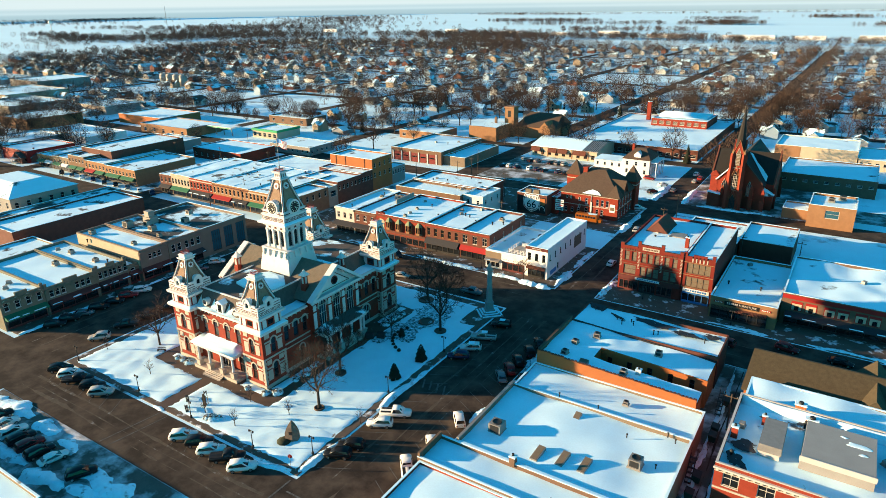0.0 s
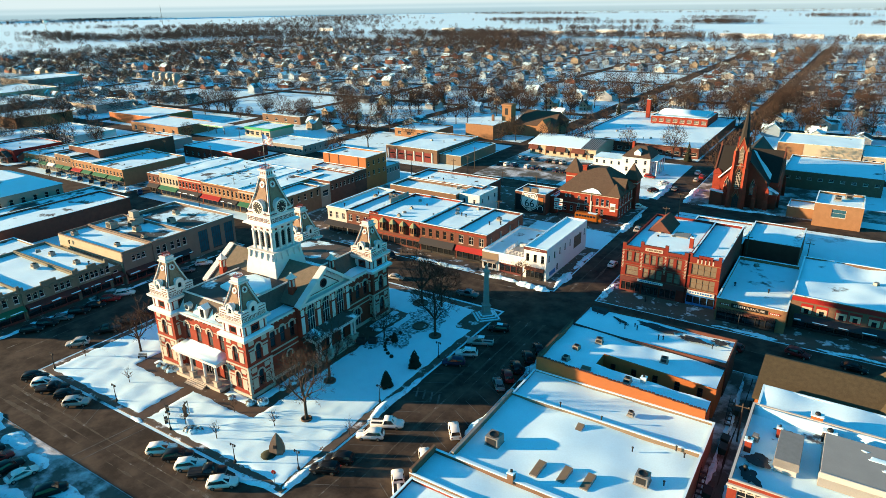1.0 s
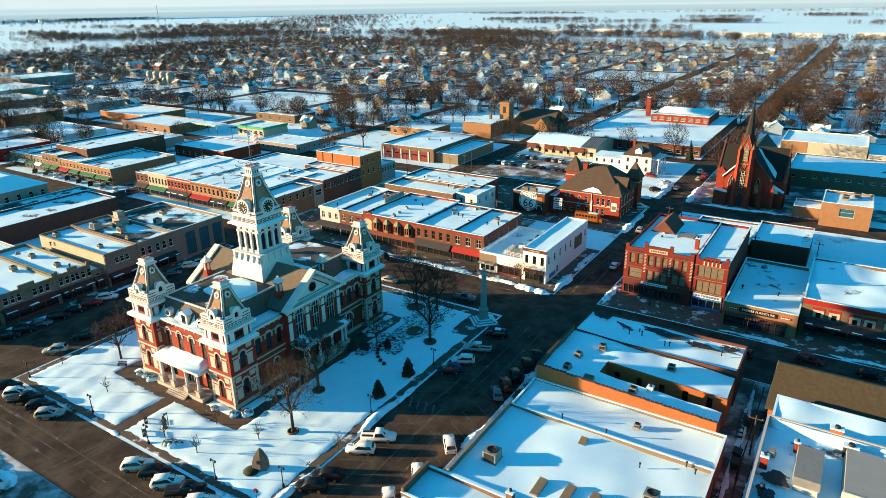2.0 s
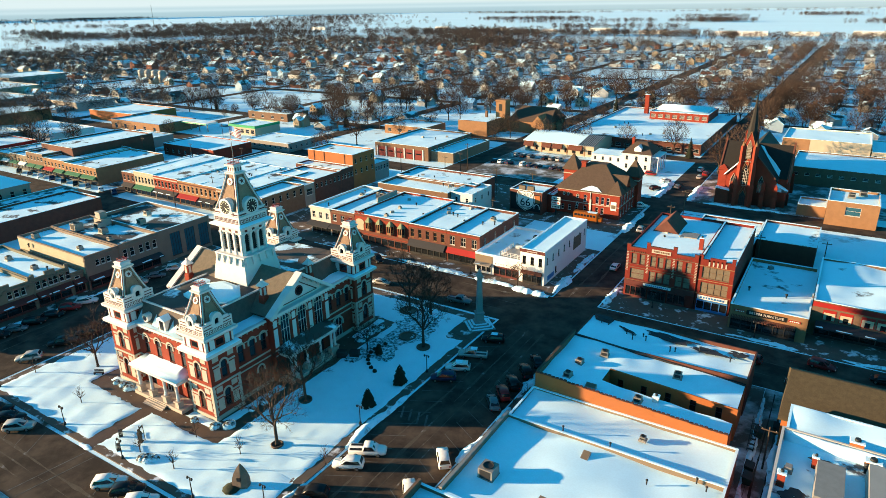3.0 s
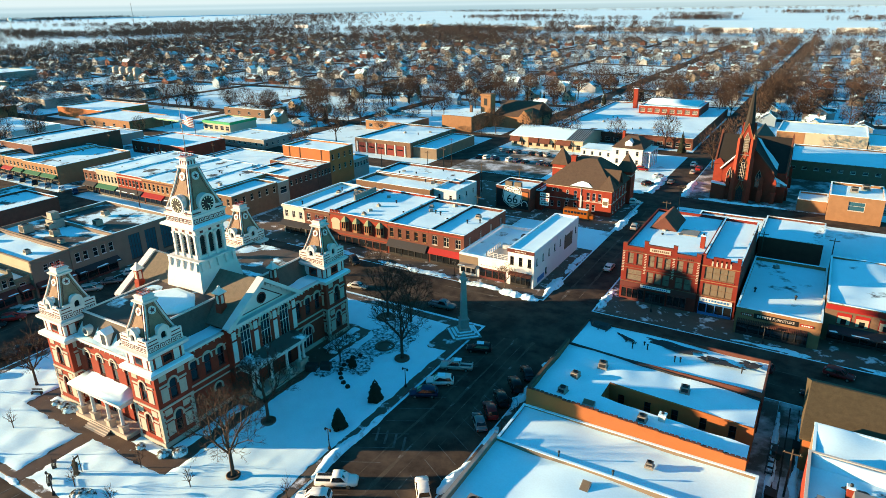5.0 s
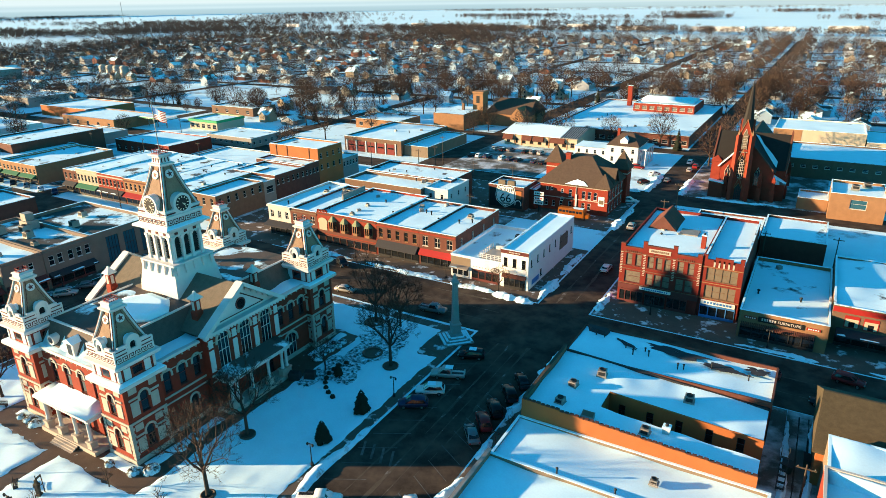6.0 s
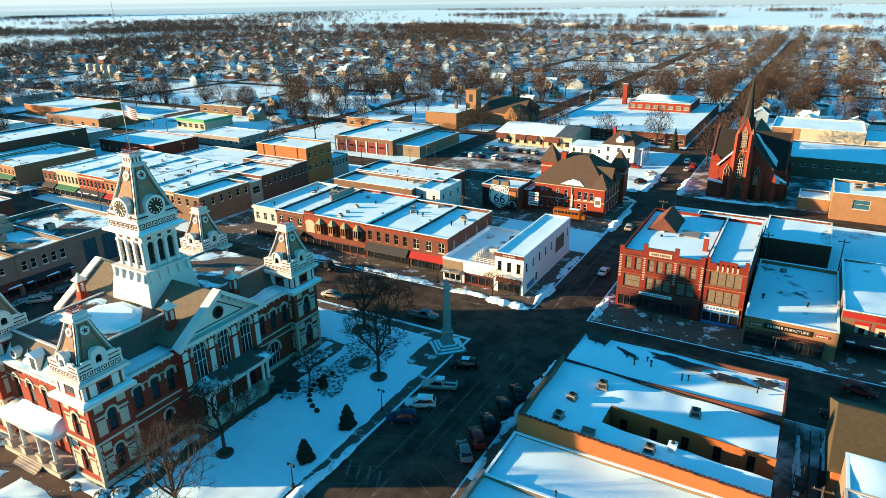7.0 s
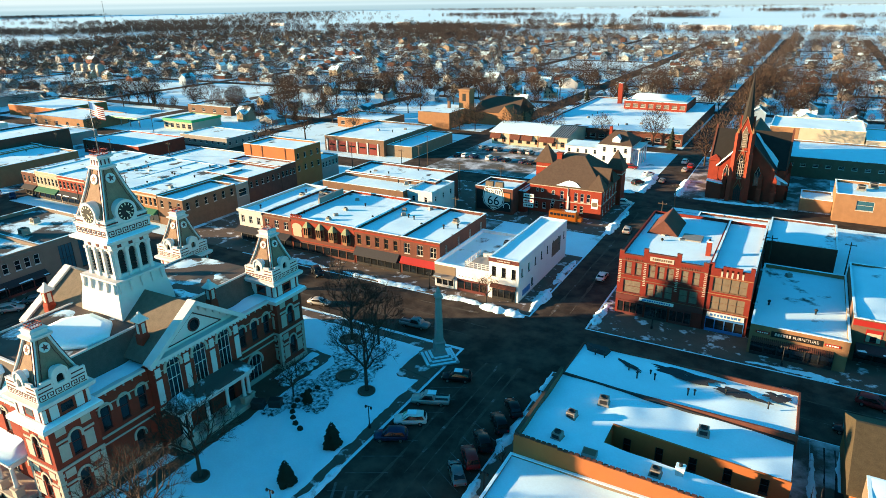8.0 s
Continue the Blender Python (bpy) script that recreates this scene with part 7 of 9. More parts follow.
# cross gables east and west
for sx in (-1, 1):
    z0, z1, xe = 13.7, 19.0, 13.9
    t = Shape()
    for sy in (-1, 1):
        t.poly([(sx * 2.0, 0, z1 + 0.0), (sx * xe, 0, z1), (sx * xe, sy * 8.0, z0 - 0.3), (sx * 2.0, sy * 8.0, z0 - 0.3)])
        t.poly([(sx * 2.0, sy * 7.7, z0 - 0.5), (sx * xe, sy * 7.7, z0 - 0.5), (sx * xe, sy * 8.0, z0 - 0.3), (sx * 2.0, sy * 8.0, z0 - 0.3)])
    part("gable_roof", t, shingle, ch, "brown slate cross-gable roof")
    t = Shape()
    for sy in (-1, 1):
        a, b = Vector((sx * (xe - 0.25), sy * 8.3, z0 - 0.3)), Vector((sx * (xe - 0.25), 0, z1 + 0.15))
        d = b - a
        ang = math.degrees(math.atan2(d.z, abs(d.y)))
        mid_ = (a + b) / 2
        t.block(pose(mid_.x, mid_.y, mid_.z + 0.12, -sy * ang), 1.5, d.length, 0.3)
        t.block(pose(mid_.x + sx * 0.55, mid_.y, mid_.z - 0.2, -sy * ang), 0.5, d.length, 0.4)
    t.block(pose(sx * (xe - 0.15), 0, z0 - 0.15), 1.1, 16.4, 0.5)
    part("gable_coping", t, white_paint, ch, "white moulded gable coping with snow")
    t = Shape()
    t.poly([(sx * (xe - 0.75), -7.4, z0), (sx * (xe - 0.75), 7.4, z0), (sx * (xe - 0.75), 0, z1 - 0.4)], 0)
    m = pose(PX - 0.25, 0, 0, 0, 0, 90)
    if sx > 0:
        disc(t, m @ pose(0, 0, 15.6), 1.0, 0.12, 2), disc(t, m @ pose(0, 0, 15.6), 0.75, 0.16, 1)
        for sy in (-1, 1):
            for a, b, wd in (((sy * 4.6, 14.25), (0, 17.4), 0.18), ((sy * 4.6, 14.25), (0, 14.25), 0.16)):
                p, q = Vector((xe - 0.68, a[0], a[1])), Vector((xe - 0.68, b[0], b[1]))
                t.tube(p, q, wd / 2, wd / 2, 4, 2)
        for j in range(1, 7):
            for sy in (-1, 1):
                yy = sy * j * 1.15
                t.block(pose(xe - 0.5, yy, z0 + (z1 - z0) * (1 - abs(yy) / 8.3) - 0.62), 0.35, 0.3, 0.35, 0)
    part("pediment", t, [white_paint, glass, maroon_paint], ch, "white pediment with a round window")
    t = Shape()
    for j in range(24):
        t.block(pose(sx * (xe + 0.05), -7.6 + 0.66 * j, z0 - 0.55), 0.5, 0.28, 0.3)
    part("dentil_course", t, white_paint, ch)
for px, py in ((10.0, -5.6), (-10.6, -5.6), (10.0, 6.2), (-10.6, 6.2)):
    t = Shape().square(px, py, [(0.62, 14.2), (0.62, 15.9), (0.5, 16.1), (0.5, 17.95)])
    c = part("roof_chimney", t, brick_red, ch, "brick chimney with white panels and gabled cap")
    q = Shape()
    for side, m in faces_of(px, py, 0.5).items():
        plate(q, m, 0.25, 0.75, 16.3, 17.7, 0.05)
    part("chimney_panel", q, cream_paint, c)
    part("chimney_cap", Shape().square(px, py, [(0.55, 17.9), (0.82, 18.05), (0.82, 18.2), (0.22, 18.9), (0.16, 19.2), (0.05, 19.3)]), white_paint, c)

# porticoes
for m, w, d, cols in ((pose(0, -BY, 0), 12.4, 2.9, (-5.2, -1.9, 1.9, 5.2)), (pose(PX, 0, 0, 0, 0, 90), 13.0, 2.6, (-5.9, -4.9, 4.9, 5.9, -1.8, 1.8))):
    t = Shape()
    t.block(m @ pose(0, -d / 2, 5.55), w, d, 0.6), t.block(m @ pose(0, -d / 2 - 0.1, 5.95), w + 0.7, d + 0.5, 0.25)
    part("portico_entablature", t, white_paint, ch, "white portico entablature")
    t = Shape()
    t.rings([[m @ Vector(p) for p in ((-w / 2 - 0.3, -d - 0.3, 6.08), (w / 2 + 0.3, -d - 0.3, 6.08), (w / 2 + 0.3, 0, 6.08), (-w / 2 - 0.3, 0, 6.08))], [m @ Vector(p) for p in ((-w / 2 - 0.2, -d - 0.2, 6.25), (w / 2 + 0.2, -d - 0.2, 6.25), (w / 2 + 0.2, 0, 6.5), (-w / 2 - 0.2, 0, 6.5))], [m @ Vector(p) for p in ((-w / 2 + 0.4, -d + 0.5, 6.5), (w / 2 - 0.4, -d + 0.5, 6.5), (w / 2 - 0.4, 0, 6.9), (-w / 2 + 0.4, 0, 6.9))], [m @ Vector(p) for p in ((-w / 2 + 1.6, -d + 1.3, 6.62), (w / 2 - 1.6, -d + 1.3, 6.62), (w / 2 - 1.6, 0, 7.1), (-w / 2 + 1.6, 0, 7.1))]], 0, True, True)
    part("portico_roof", t, snow if d > 2.8 else roof_drifts, ch, "portico roof under smooth snow" if d > 2.8 else "dark portico roof with thin snow")
    part("portico_floor", Shape().block(m @ pose(0, -d / 2, 0.35), w + 0.6, d + 0.4, 0.7), limestone, ch)
    for c in cols:
        p = m @ Vector((c, -d + 0.45, 0))
        col = part("column", Shape().turned(p.x, p.y, [(0.3, 2.0), (0.34, 2.1), (0.27, 2.3), (0.25, 4.7), (0.34, 4.95), (0.36, 5.25)], 12), white_paint, ch, "white portico column")
        part("pedestal", Shape().square(p.x, p.y, [(0.62, 0), (0.62, 0.3), (0.5, 0.35), (0.5, 1.7), (0.62, 1.75), (0.62, 2.0)]), limestone, col)
for j in range(4):
    part("entrance_step", Shape().box(-2.6, 2.6, -23.4 - 0.35 * j, -23.0, 0.0, 0.7 - 0.17 * (j + 1)), limestone, ch)

# clock tower
TZ = 0.0
part("tower_base", Shape().square(0, 0, [(4.6, 14.5), (4.3, 17.5), (3.8, 20.6), (3.75, 21.0), (3.95, 21.1), (3.95, 21.4)]), white_paint, ch, "flared white tower base")
t = Shape()
for side, m in faces_of(0, 0, 3.8).items():
    for u in (0.5, 2.1, 3.8, 5.5, 7.1):
        t.block(m @ pose(u, -0.12, 20.7), 0.5, 0.45, 0.9), t.block(m @ pose(u, -0.22, 20.0), 0.36, 0.3, 0.7)
part("corbel", t, white_paint, ch)
BH = 2.95
f = faces_of(0, 0, BH)
s, hole = Shape(), [(u - 0.55, 21.9, 1.1, 3.5, True) for u in (1.25, 2.95, 4.65)]
for side in "SENW":
    facade(s, f[side], 2 * BH, 21.3, 26.3, hole, 0, 0.4)
part("belfry", s, white_paint, ch, "white belfry with arched louvres")
for side in "SE":
    m = f[side]
    for q in hole:
        t = Shape().poly([m @ Vector(p) for p in ((q[0], 0.35, q[1]), (q[0] + q[2], 0.35, q[1]), (q[0] + q[2], 0.35, q[1] + q[3]), (q[0], 0.35, q[1] + q[3]))])
        lv = part("louvre", t, clock_black, ch, "dark belfry louvre")
        t = Shape()
        for j in range(7):
            t.block(m @ pose(q[0] + 0.55, 0.22, q[1] + 0.3 + 0.42 * j, 35), 1.0, 0.25, 0.03)
        part("louvre_slat", t, dark_metal, lv)
        t = Shape()
        arch_band(t, m, q[0] - 0.05, q[0] + q[2] + 0.05, q[1] + q[3] - 0.55, 0.62, 0.2, 0.1)
        part("hood_mould", t, white_paint, ch)
    t = Shape()
    for u in (0.35, 2.1, 3.8, 5.55):
        plate(t, m, u - 0.22, u + 0.22, 21.4, 25.3, 0.16), plate(t, m, u - 0.3, u + 0.3, 25.2, 25.6, 0.24)
        plate(t, m, u - 0.3, u + 0.3, 21.4, 21.9, 0.22)
    part_each("pilaster", t, white_paint, ch)
    t = Shape()
    for u in (1.2, 2.95, 4.7):
        plate(t, m, u - 0.3, u + 0.3, 25.75, 26.15, 0.05)
    part("maroon_panel", t, maroon_paint, ch)
part("belfry_cornice", Shape().square(0, 0, [(3.0, 26.2), (3.3, 26.4), (3.4, 26.7), (4.15, 26.9), (4.15, 27.15), (3.4, 27.35)]), white_paint, ch, "wide white tower cornice")
part("snow_cap", Shape().square(0, 0, [(4.1, 27.16), (4.0, 27.28), (3.3, 27.5)]), snow, ch)
part("clock_stage", Shape().square(0, 0, [(3.35, 27.2), (3.35, 28.7), (3.5, 28.8), (3.5, 29.0), (3.2, 29.05), (3.15, 29.6), (3.3, 29.7), (3.3, 29.85), (2.9, 29.9)]), white_paint, ch)
f = faces_of(0, 0, 3.37)
prof = pyramid_roof(0, 0, 3.0, 29.7, 1.0, 36.2, "SENW", 0.05)
for side in "SENW":
    m = f[side]
    t = Shape()
    meander(t, m, 0.2, 6.54, 27.6, 0.95)
    plate(t, m, 0.3, 1.9, 29.25, 29.45, 0.0, 0, -0.12 + 0.2), plate(t, m, 4.85, 6.4, 29.25, 29.45, 0.0, 0, 0.08)
    part("greek_key", t, maroon_paint, ch, "maroon Greek key border")
    c = m @ pose(3.37, 0.25, 30.5)
    t = Shape()
    disc(t, c, 1.62, 0.25, 0, 24, 2.2)
    t.block(c @ pose(0, 1.0, -1.0), 3.6, 2.4, 1.0)
    surround = part("clock_surround", t, white_paint, ch, "white round clock dormer")
    t = Shape()
    disc(t, c, 1.22, 0.29, 0, 24, 0)
    face = part("clock_face", t, clock_black, ch, "black clock dial with pale numerals")
    t = Shape()
    for j in range(12):
        t.block(c @ pose(0, -0.3, 0, 0, 30 * j) @ pose(0, 0, 0.98), 0.13, 0.03, 0.3)
    part("numeral", t, clock_gold, face)
    t = Shape()
    t.block(c @ pose(0, -0.315, 0, 0, 120) @ pose(0, 0, 0.28), 0.12, 0.03, 0.62)
    t.block(c @ pose(0, -0.315, 0, 0, 140) @ pose(0, 0, 0.4), 0.08, 0.03, 0.92)
    part("clock_hand", t, clock_gold, face)
part("tower_cap", Shape().square(0, 0, [(1.0, 36.0), (1.35, 36.3), (1.35, 36.5), (0.95, 36.6), (0.85, 37.5), (1.2, 37.7), (1.25, 37.95), (0.9, 38.0)]), white_paint, ch, "white tower cap")
t = Shape()
for side, m in faces_of(0, 0, 0.92).items():
    for u in (0.35, 0.92, 1.5):
        plate(t, m, u - 0.1, u + 0.1, 36.7, 37.4, 0.02)
part("cap_stripe", t, maroon_paint, ch)
cresting(0, 0, 0.8, 37.95, 0.9)
fp = part("flagpole", Shape().turned(0, 0, [(0.07, 38), (0.04, 45.5)], 6).turned(0, 0, [(0.02, 45.45), (0.12, 45.6), (0.02, 45.75)], 8), galvanised, ch, "tall grey flagpole")
fl = Shape()
for j in range(13):
    z = 44.9 - 0.13 * j
    for i in range(6):
        q = [(0.05 + 0.45 * (i + a), 0.16 * math.sin(1.2 * (i + a)), z - 0.13 * b - 0.09 * (i + a)) for a, b in ((0, 0), (1, 0), (1, 1), (0, 1))]
        fl.poly(q, 2 if i < 3 and j < 7 else j % 2)
part("flag", fl, [red_paint, sign_white, sign_blue], fp, "red, white and blue striped flag")

# ---- bare trees ----


def grow(s, rnd, p, d, length, r, level, most, twigs, k=0):
    """A limb that forks into finer ones; the last ones end in sprays of twigs."""
    q = p + d * length
    bend = p + d * (length * 0.5) + Vector((rnd.uniform(-1, 1), rnd.uniform(-1, 1), rnd.uniform(-0.3, 0.6))) * length * 0.08
    n = 5 if level < 2 else 3
    s.tube(p, bend, r, r * 0.8, n), s.tube(bend, q, r * 0.8, r * 0.55, n)
    if level == most:
        for _ in range(twigs):
            t = (d + Vector((rnd.gauss(0, 0.5), rnd.gauss(0, 0.5), rnd.gauss(0.15, 0.4)))).normalized() * length * rnd.uniform(0.5, 1.1)
            a = p + (q - p) * rnd.uniform(0.2, 1.0)
            side = t.cross(Vector((rnd.uniform(-1, 1), rnd.uniform(-1, 1), rnd.uniform(-1, 1)))).normalized() * r * 0.9
            s.poly([a - side, a + side, a + t])
        return
    for j in range(3 if level else 5):
        a = 2 * math.pi * (j + rnd.uniform(-0.3, 0.3)) / (3 if level else 5)
        side = d.orthogonal().normalized()
        side = (side * math.cos(a) + d.cross(side) * math.sin(a)).normalized()
        spread = rnd.uniform(0.45, 0.85) if level else rnd.uniform(0.5, 0.95)
        e = (d + side * spread + Vector((0, 0, 0.22))).normalized()
        at = p + (q - p) * rnd.uniform(0.55 if level else 0.75, 1.0)
        grow(s, rnd, at, e, length * rnd.uniform(0.58, 0.78), r * 0.55, level + 1, most, twigs)


def bare_tree(name, seed, h, most, twigs, label, group="bare trees", spray=0):
    """A leafless tree: the trunk, and a crown of limbs and twigs; spray: that many slivers fill the crown instead of fine forks."""
    rnd = random.Random(seed)
    t = thing(name, 0, 0, 0, 0, label, "tree", group)
    tr = Shape()
    tr.turned(0, 0, [(0.026 * h, 0), (0.019 * h, 0.03 * h), (0.016 * h, 0.18 * h), (0.014 * h, 0.3 * h)], 7)
    part("trunk", tr, bark, t)
    c = Shape()
    top = Vector((0, 0, 0.27 * h))
    for j in range(5):
        a = 2 * math.pi * j / 5 + rnd.uniform(-0.4, 0.4)
        d = Vector((math.cos(a) * rnd.uniform(0.5, 1.15), math.sin(a) * rnd.uniform(0.5, 1.15), 1)).normalized()
        grow(c, rnd, top - Vector((0, 0, rnd.uniform(0, 0.05) * h)), d, h * rnd.uniform(0.2, 0.28), 0.011 * h, 1, most, twigs)
    grow(c, rnd, top, Vector((rnd.uniform(-0.1, 0.1), rnd.uniform(-0.1, 0.1), 1)).normalized(), h * 0.3, 0.014 * h, 1, most, twigs)
    for _ in range(spray):
        u = Vector((rnd.gauss(0, 1), rnd.gauss(0, 1), rnd.gauss(0, 1))).normalized() * rnd.uniform(0.35, 1.0) ** 0.6
        p = Vector((u.x * 0.36 * h, u.y * 0.36 * h, 0.62 * h + u.z * 0.38 * h))
        d = (u + Vector((0, 0, 0.6)) + Vector((rnd.gauss(0, 0.3), rnd.gauss(0, 0.3), rnd.gauss(0, 0.3)))).normalized() * h * rnd.uniform(0.06, 0.13)
        side = d.cross(Vector((rnd.uniform(-1, 1), rnd.uniform(-1, 1), rnd.uniform(-1, 1)))).normalized() * 0.0052 * h
        c.poly([p - side, p + side, p + d])
    part("crown", c, twig, t)
    return t


# courthouse lawn and street trees
near_tree = bare_tree("bare_tree", 3, 15.5, 5, 11, "tall leafless tree with fine brown twigs on the lawn")
near_tree.matrix_basis = pose(-6.2, -25.0, 0.2)
near_tree2 = bare_tree("bare_tree", 11, 14.5, 5, 11, "leafless tree with spreading twigs beside the courthouse")
near_tree2.matrix_basis = pose(-11.0, -13.5, 0.2)
for src, x, y, rz, k in ((near_tree2, -53.7, -25.6, 40, 0.85), (near_tree, -3.5, 12.6, 130, 1.02), (near_tree2, -15.4, 25.0, 200, 1.05), (near_tree, -10.0, 25.5, 70, 0.8), (near_tree2, -12.5, 6.0, 20, 0.55), (near_tree, -0.5, 49.6, 60, 0.42), (near_tree2, -46, 40.5, 10, 0.45), (near_tree, -58, 27, 10, 0.8)):
    copy_thing(src, pose(x, y, 0.12 if y > 30 else 0.2, 0, 0, rz) @ Matrix.Scale(k, 4))
sapling = bare_tree("sapling", 21, 4.2, 2, 4, "thin leafless sapling in the snow", "saplings")
sapling.matrix_basis = pose(-15.5, -37.0, 0.3)
for x, y in ((-44.4, -34.3), (-23.4, -37.2), (-19.0, -30.2), (-9.5, -29.5), (3.2, -24.4), (22.5, -20), (22.0, -36.0), (22.4, 6), (-62, -33)):
    copy_thing(sapling, pose(x, y, 0.13 if x > 2 else 0.22, 0, 0, x * 40))

# ---- houses ----
h_white = material("h_white", (0.46, 0.45, 0.42), 0.7, var=0.08, scale=0.6, fine=9.0, bump=0.15, island=0.12)
h_cream = material("h_cream", (0.36, 0.28, 0.19), 0.7, var=0.08, scale=0.6, fine=9.0, bump=0.15, island=0.15)
h_grey = material("h_grey", (0.22, 0.22, 0.22), 0.7, var=0.08, scale=0.6, fine=9.0, bump=0.15, island=0.2)
h_blue = material("h_blue", (0.26, 0.34, 0.40), 0.7, var=0.08, scale=0.6, fine=9.0, bump=0.15, island=0.2)
h_brick = material("h_brick", (0.2, 0.08, 0.055), 0.85, var=0.15, scale=0.6, fine=9.0, bump=0.2, island=0.2)
roof_part_snow = material("roof_part_snow", SNOW_C, 0.8, var=0.05, scale=0.4, fine=5.0, bump=0.2, coords="World", second=(0.085, 0.07, 0.06), cover=0.5, patch=0.12, soft=0.03, spec=0.2)


def gable_house(w, d, h, rise, wall, storeys, porch, chim, label, wing=True, panes=True):
    t = thing("house", 0, 0, 0, 0, label, "house", "houses of the town")
    s = Shape().rings([[(-w / 2, -d / 2, 0), (w / 2, -d / 2, 0), (w / 2, -d / 2, h), (0, -d / 2, h + rise), (-w / 2, -d / 2, h)], [(-w / 2, d / 2, 0), (w / 2, d / 2, 0), (w / 2, d / 2, h), (0, d / 2, h + rise), (-w / 2, d / 2, h)]])
    if wing:
        s.rings([[(0, -d * 0.2, 0), (0, d * 0.3, 0), (0, d * 0.3, h * 0.9), (0, d * 0.05, h * 0.9 + rise * 0.7), (0, -d * 0.2, h * 0.9)], [(w * 0.85, -d * 0.2, 0), (w * 0.85, d * 0.3, 0), (w * 0.85, d * 0.3, h * 0.9), (w * 0.85, d * 0.05, h * 0.9 + rise * 0.7), (w * 0.85, -d * 0.2, h * 0.9)]])
    part("wall", s, wall, t)
    r, o, q = Shape(), 0.45, rise / (w / 2)
    for sx in (-1, 1):
        e = sx * (w / 2 + o)
        r.rings([[(e, -d / 2 - o, h - o * q), (0, -d / 2 - o, h + rise), (0, -d / 2 - o, h + rise + 0.22), (e, -d / 2 - o, h - o * q + 0.22)], [(e, d / 2 + o, h - o * q), (0, d / 2 + o, h + rise), (0, d / 2 + o, h + rise + 0.22), (e, d / 2 + o, h - o * q + 0.22)]])
    if wing:
        z0, z1, ya = h * 0.9, h * 0.9 + rise * 0.7, d * 0.05
        for sy in (-1, 1):
            y2 = ya + sy * (d * 0.25 + o)
            z2 = z0 - o * rise * 0.7 / (d * 0.25)
            r.rings([[(0, y2, z2), (0, ya, z1), (0, ya, z1 + 0.2), (0, y2, z2 + 0.2)], [(w * 0.85 + o, y2, z2), (w * 0.85 + o, ya, z1), (w * 0.85 + o, ya, z1 + 0.2), (w * 0.85 + o, y2, z2 + 0.2)]])
    part("roof", r, roof_part_snow, t, "gabled roof half under snow")
    if porch:
        p = Shape().box(-w / 2, w / 2 * 0.4, -d / 2 - 2.2, -d / 2, 2.5, 2.75).box(-w / 2, w / 2 * 0.4, -d / 2 - 2.2, -d / 2, 0.2, 0.4)
        for x in (-w / 2 + 0.1, -w * 0.15, w * 0.18):
            p.box(x, x + 0.15, -d / 2 - 2.15, -d / 2 - 2.0, 0.4, 2.5)
        part("porch", p, h_white, t)
    if chim:
        part("chimney", Shape().box(-0.4, 0.4, d * 0.15, d * 0.15 + 0.7, h, h + rise + 1.0), h_brick, t)
    if panes:
        for z in [1.0 + 2.9 * j for j in range(storeys)]:
            for x in (-w * 0.27, w * 0.22):
                part("window", Shape().box(x - 0.5, x + 0.5, -d / 2 - 0.05, -d / 2 + 0.02, z, z + 1.4), glass, t)
            for y in (-d * 0.32,):
                part("window", Shape().box(w / 2 - 0.02, w / 2 + 0.05, y - 0.45, y + 0.45, z, z + 1.4), glass, t)
    return t


HOUSES = [gable_house(*a) for a in (
    (7.5, 11, 5.6, 3.0, h_white, 2, True, True, "white two-storey clapboard house with snowy gable roof"),
    (8.5, 12, 3.2, 2.4, h_white, 1, True, False, "white bungalow with snowy gabled roof and porch"),
    (7.0, 10, 5.4, 3.2, h_cream, 2, True, True, "cream two-storey clapboard house with snowy roof"),
    (9.0, 11, 3.0, 2.2, h_grey, 1, False, False, "grey bungalow with snow-covered gable roof"),
    (7.5, 10, 5.2, 2.8, h_blue, 2, True, False, "blue-grey clapboard house with snowy gable roof"),
    (9.0, 13, 3.2, 2.6, h_brick, 1, True, True, "brick bungalow with half snowy gable roof"),
)]
TREES = [bare_tree("street_tree", 40 + j, 13 + 1.5 * j, 3, 3, "leafless brown street tree among the houses", "street trees", 850) for j in range(3)]


def fir(seed, h, label, full=1.0):
    rnd = random.Random(seed)
    t = thing("fir_tree", 0, 0, 0, 0, label, "conifer", "conifers")
    part("trunk", Shape().turned(0, 0, [(0.03 * h, 0), (0.02 * h, 0.2 * h)], 6), bark, t)
    s = Shape()
    n = int((70 + h * 14) * full * full)
    for j in range(n):
        q = (j + rnd.random()) / n
        a, r = rnd.uniform(0, 6.28), 0.24 * full * h * (1 - q) ** (0.85 if full == 1.0 else 0.62) * rnd.uniform(0.8, 1.05) + 0.02 * h
        z = h * (0.06 + 0.92 * q)
        d = Vector((math.cos(a), math.sin(a), 0))
        p, e = d * r * 0.15 + Vector((0, 0, z + 0.04 * h)), d * r * rnd.uniform(0.8, 1.1) + Vector((0, 0, z - 0.05 * h * (1 - q)))
        side = Vector((-d.y, d.x, 0.1)) * r * 0.34
        s.poly([p, e * 0.75 + p * 0.25 - side, e, e * 0.75 + p * 0.25 + side])
    part("crown", s, conifer, t)
    return t


FIRS = [fir(5, 10, "dark green spruce among the houses"), fir(6, 13, "tall dark spruce among the houses")]
rnd = random.Random(12)
solids = [(-126, -60, 205, 260), (-50, 14, 200, 304), (30, 100, 140, 266), (-345, -255, 118, 182), (-262, -150, 96, 180), (-120, -64, 128, 202), (-64, -10, 140, 204), (-32, 12, 98, 122)]


def clear(x, y, pad=6.0):
    return not any(a - pad < x < b + pad and c - pad < y < d + pad for a, b, c, d in solids)


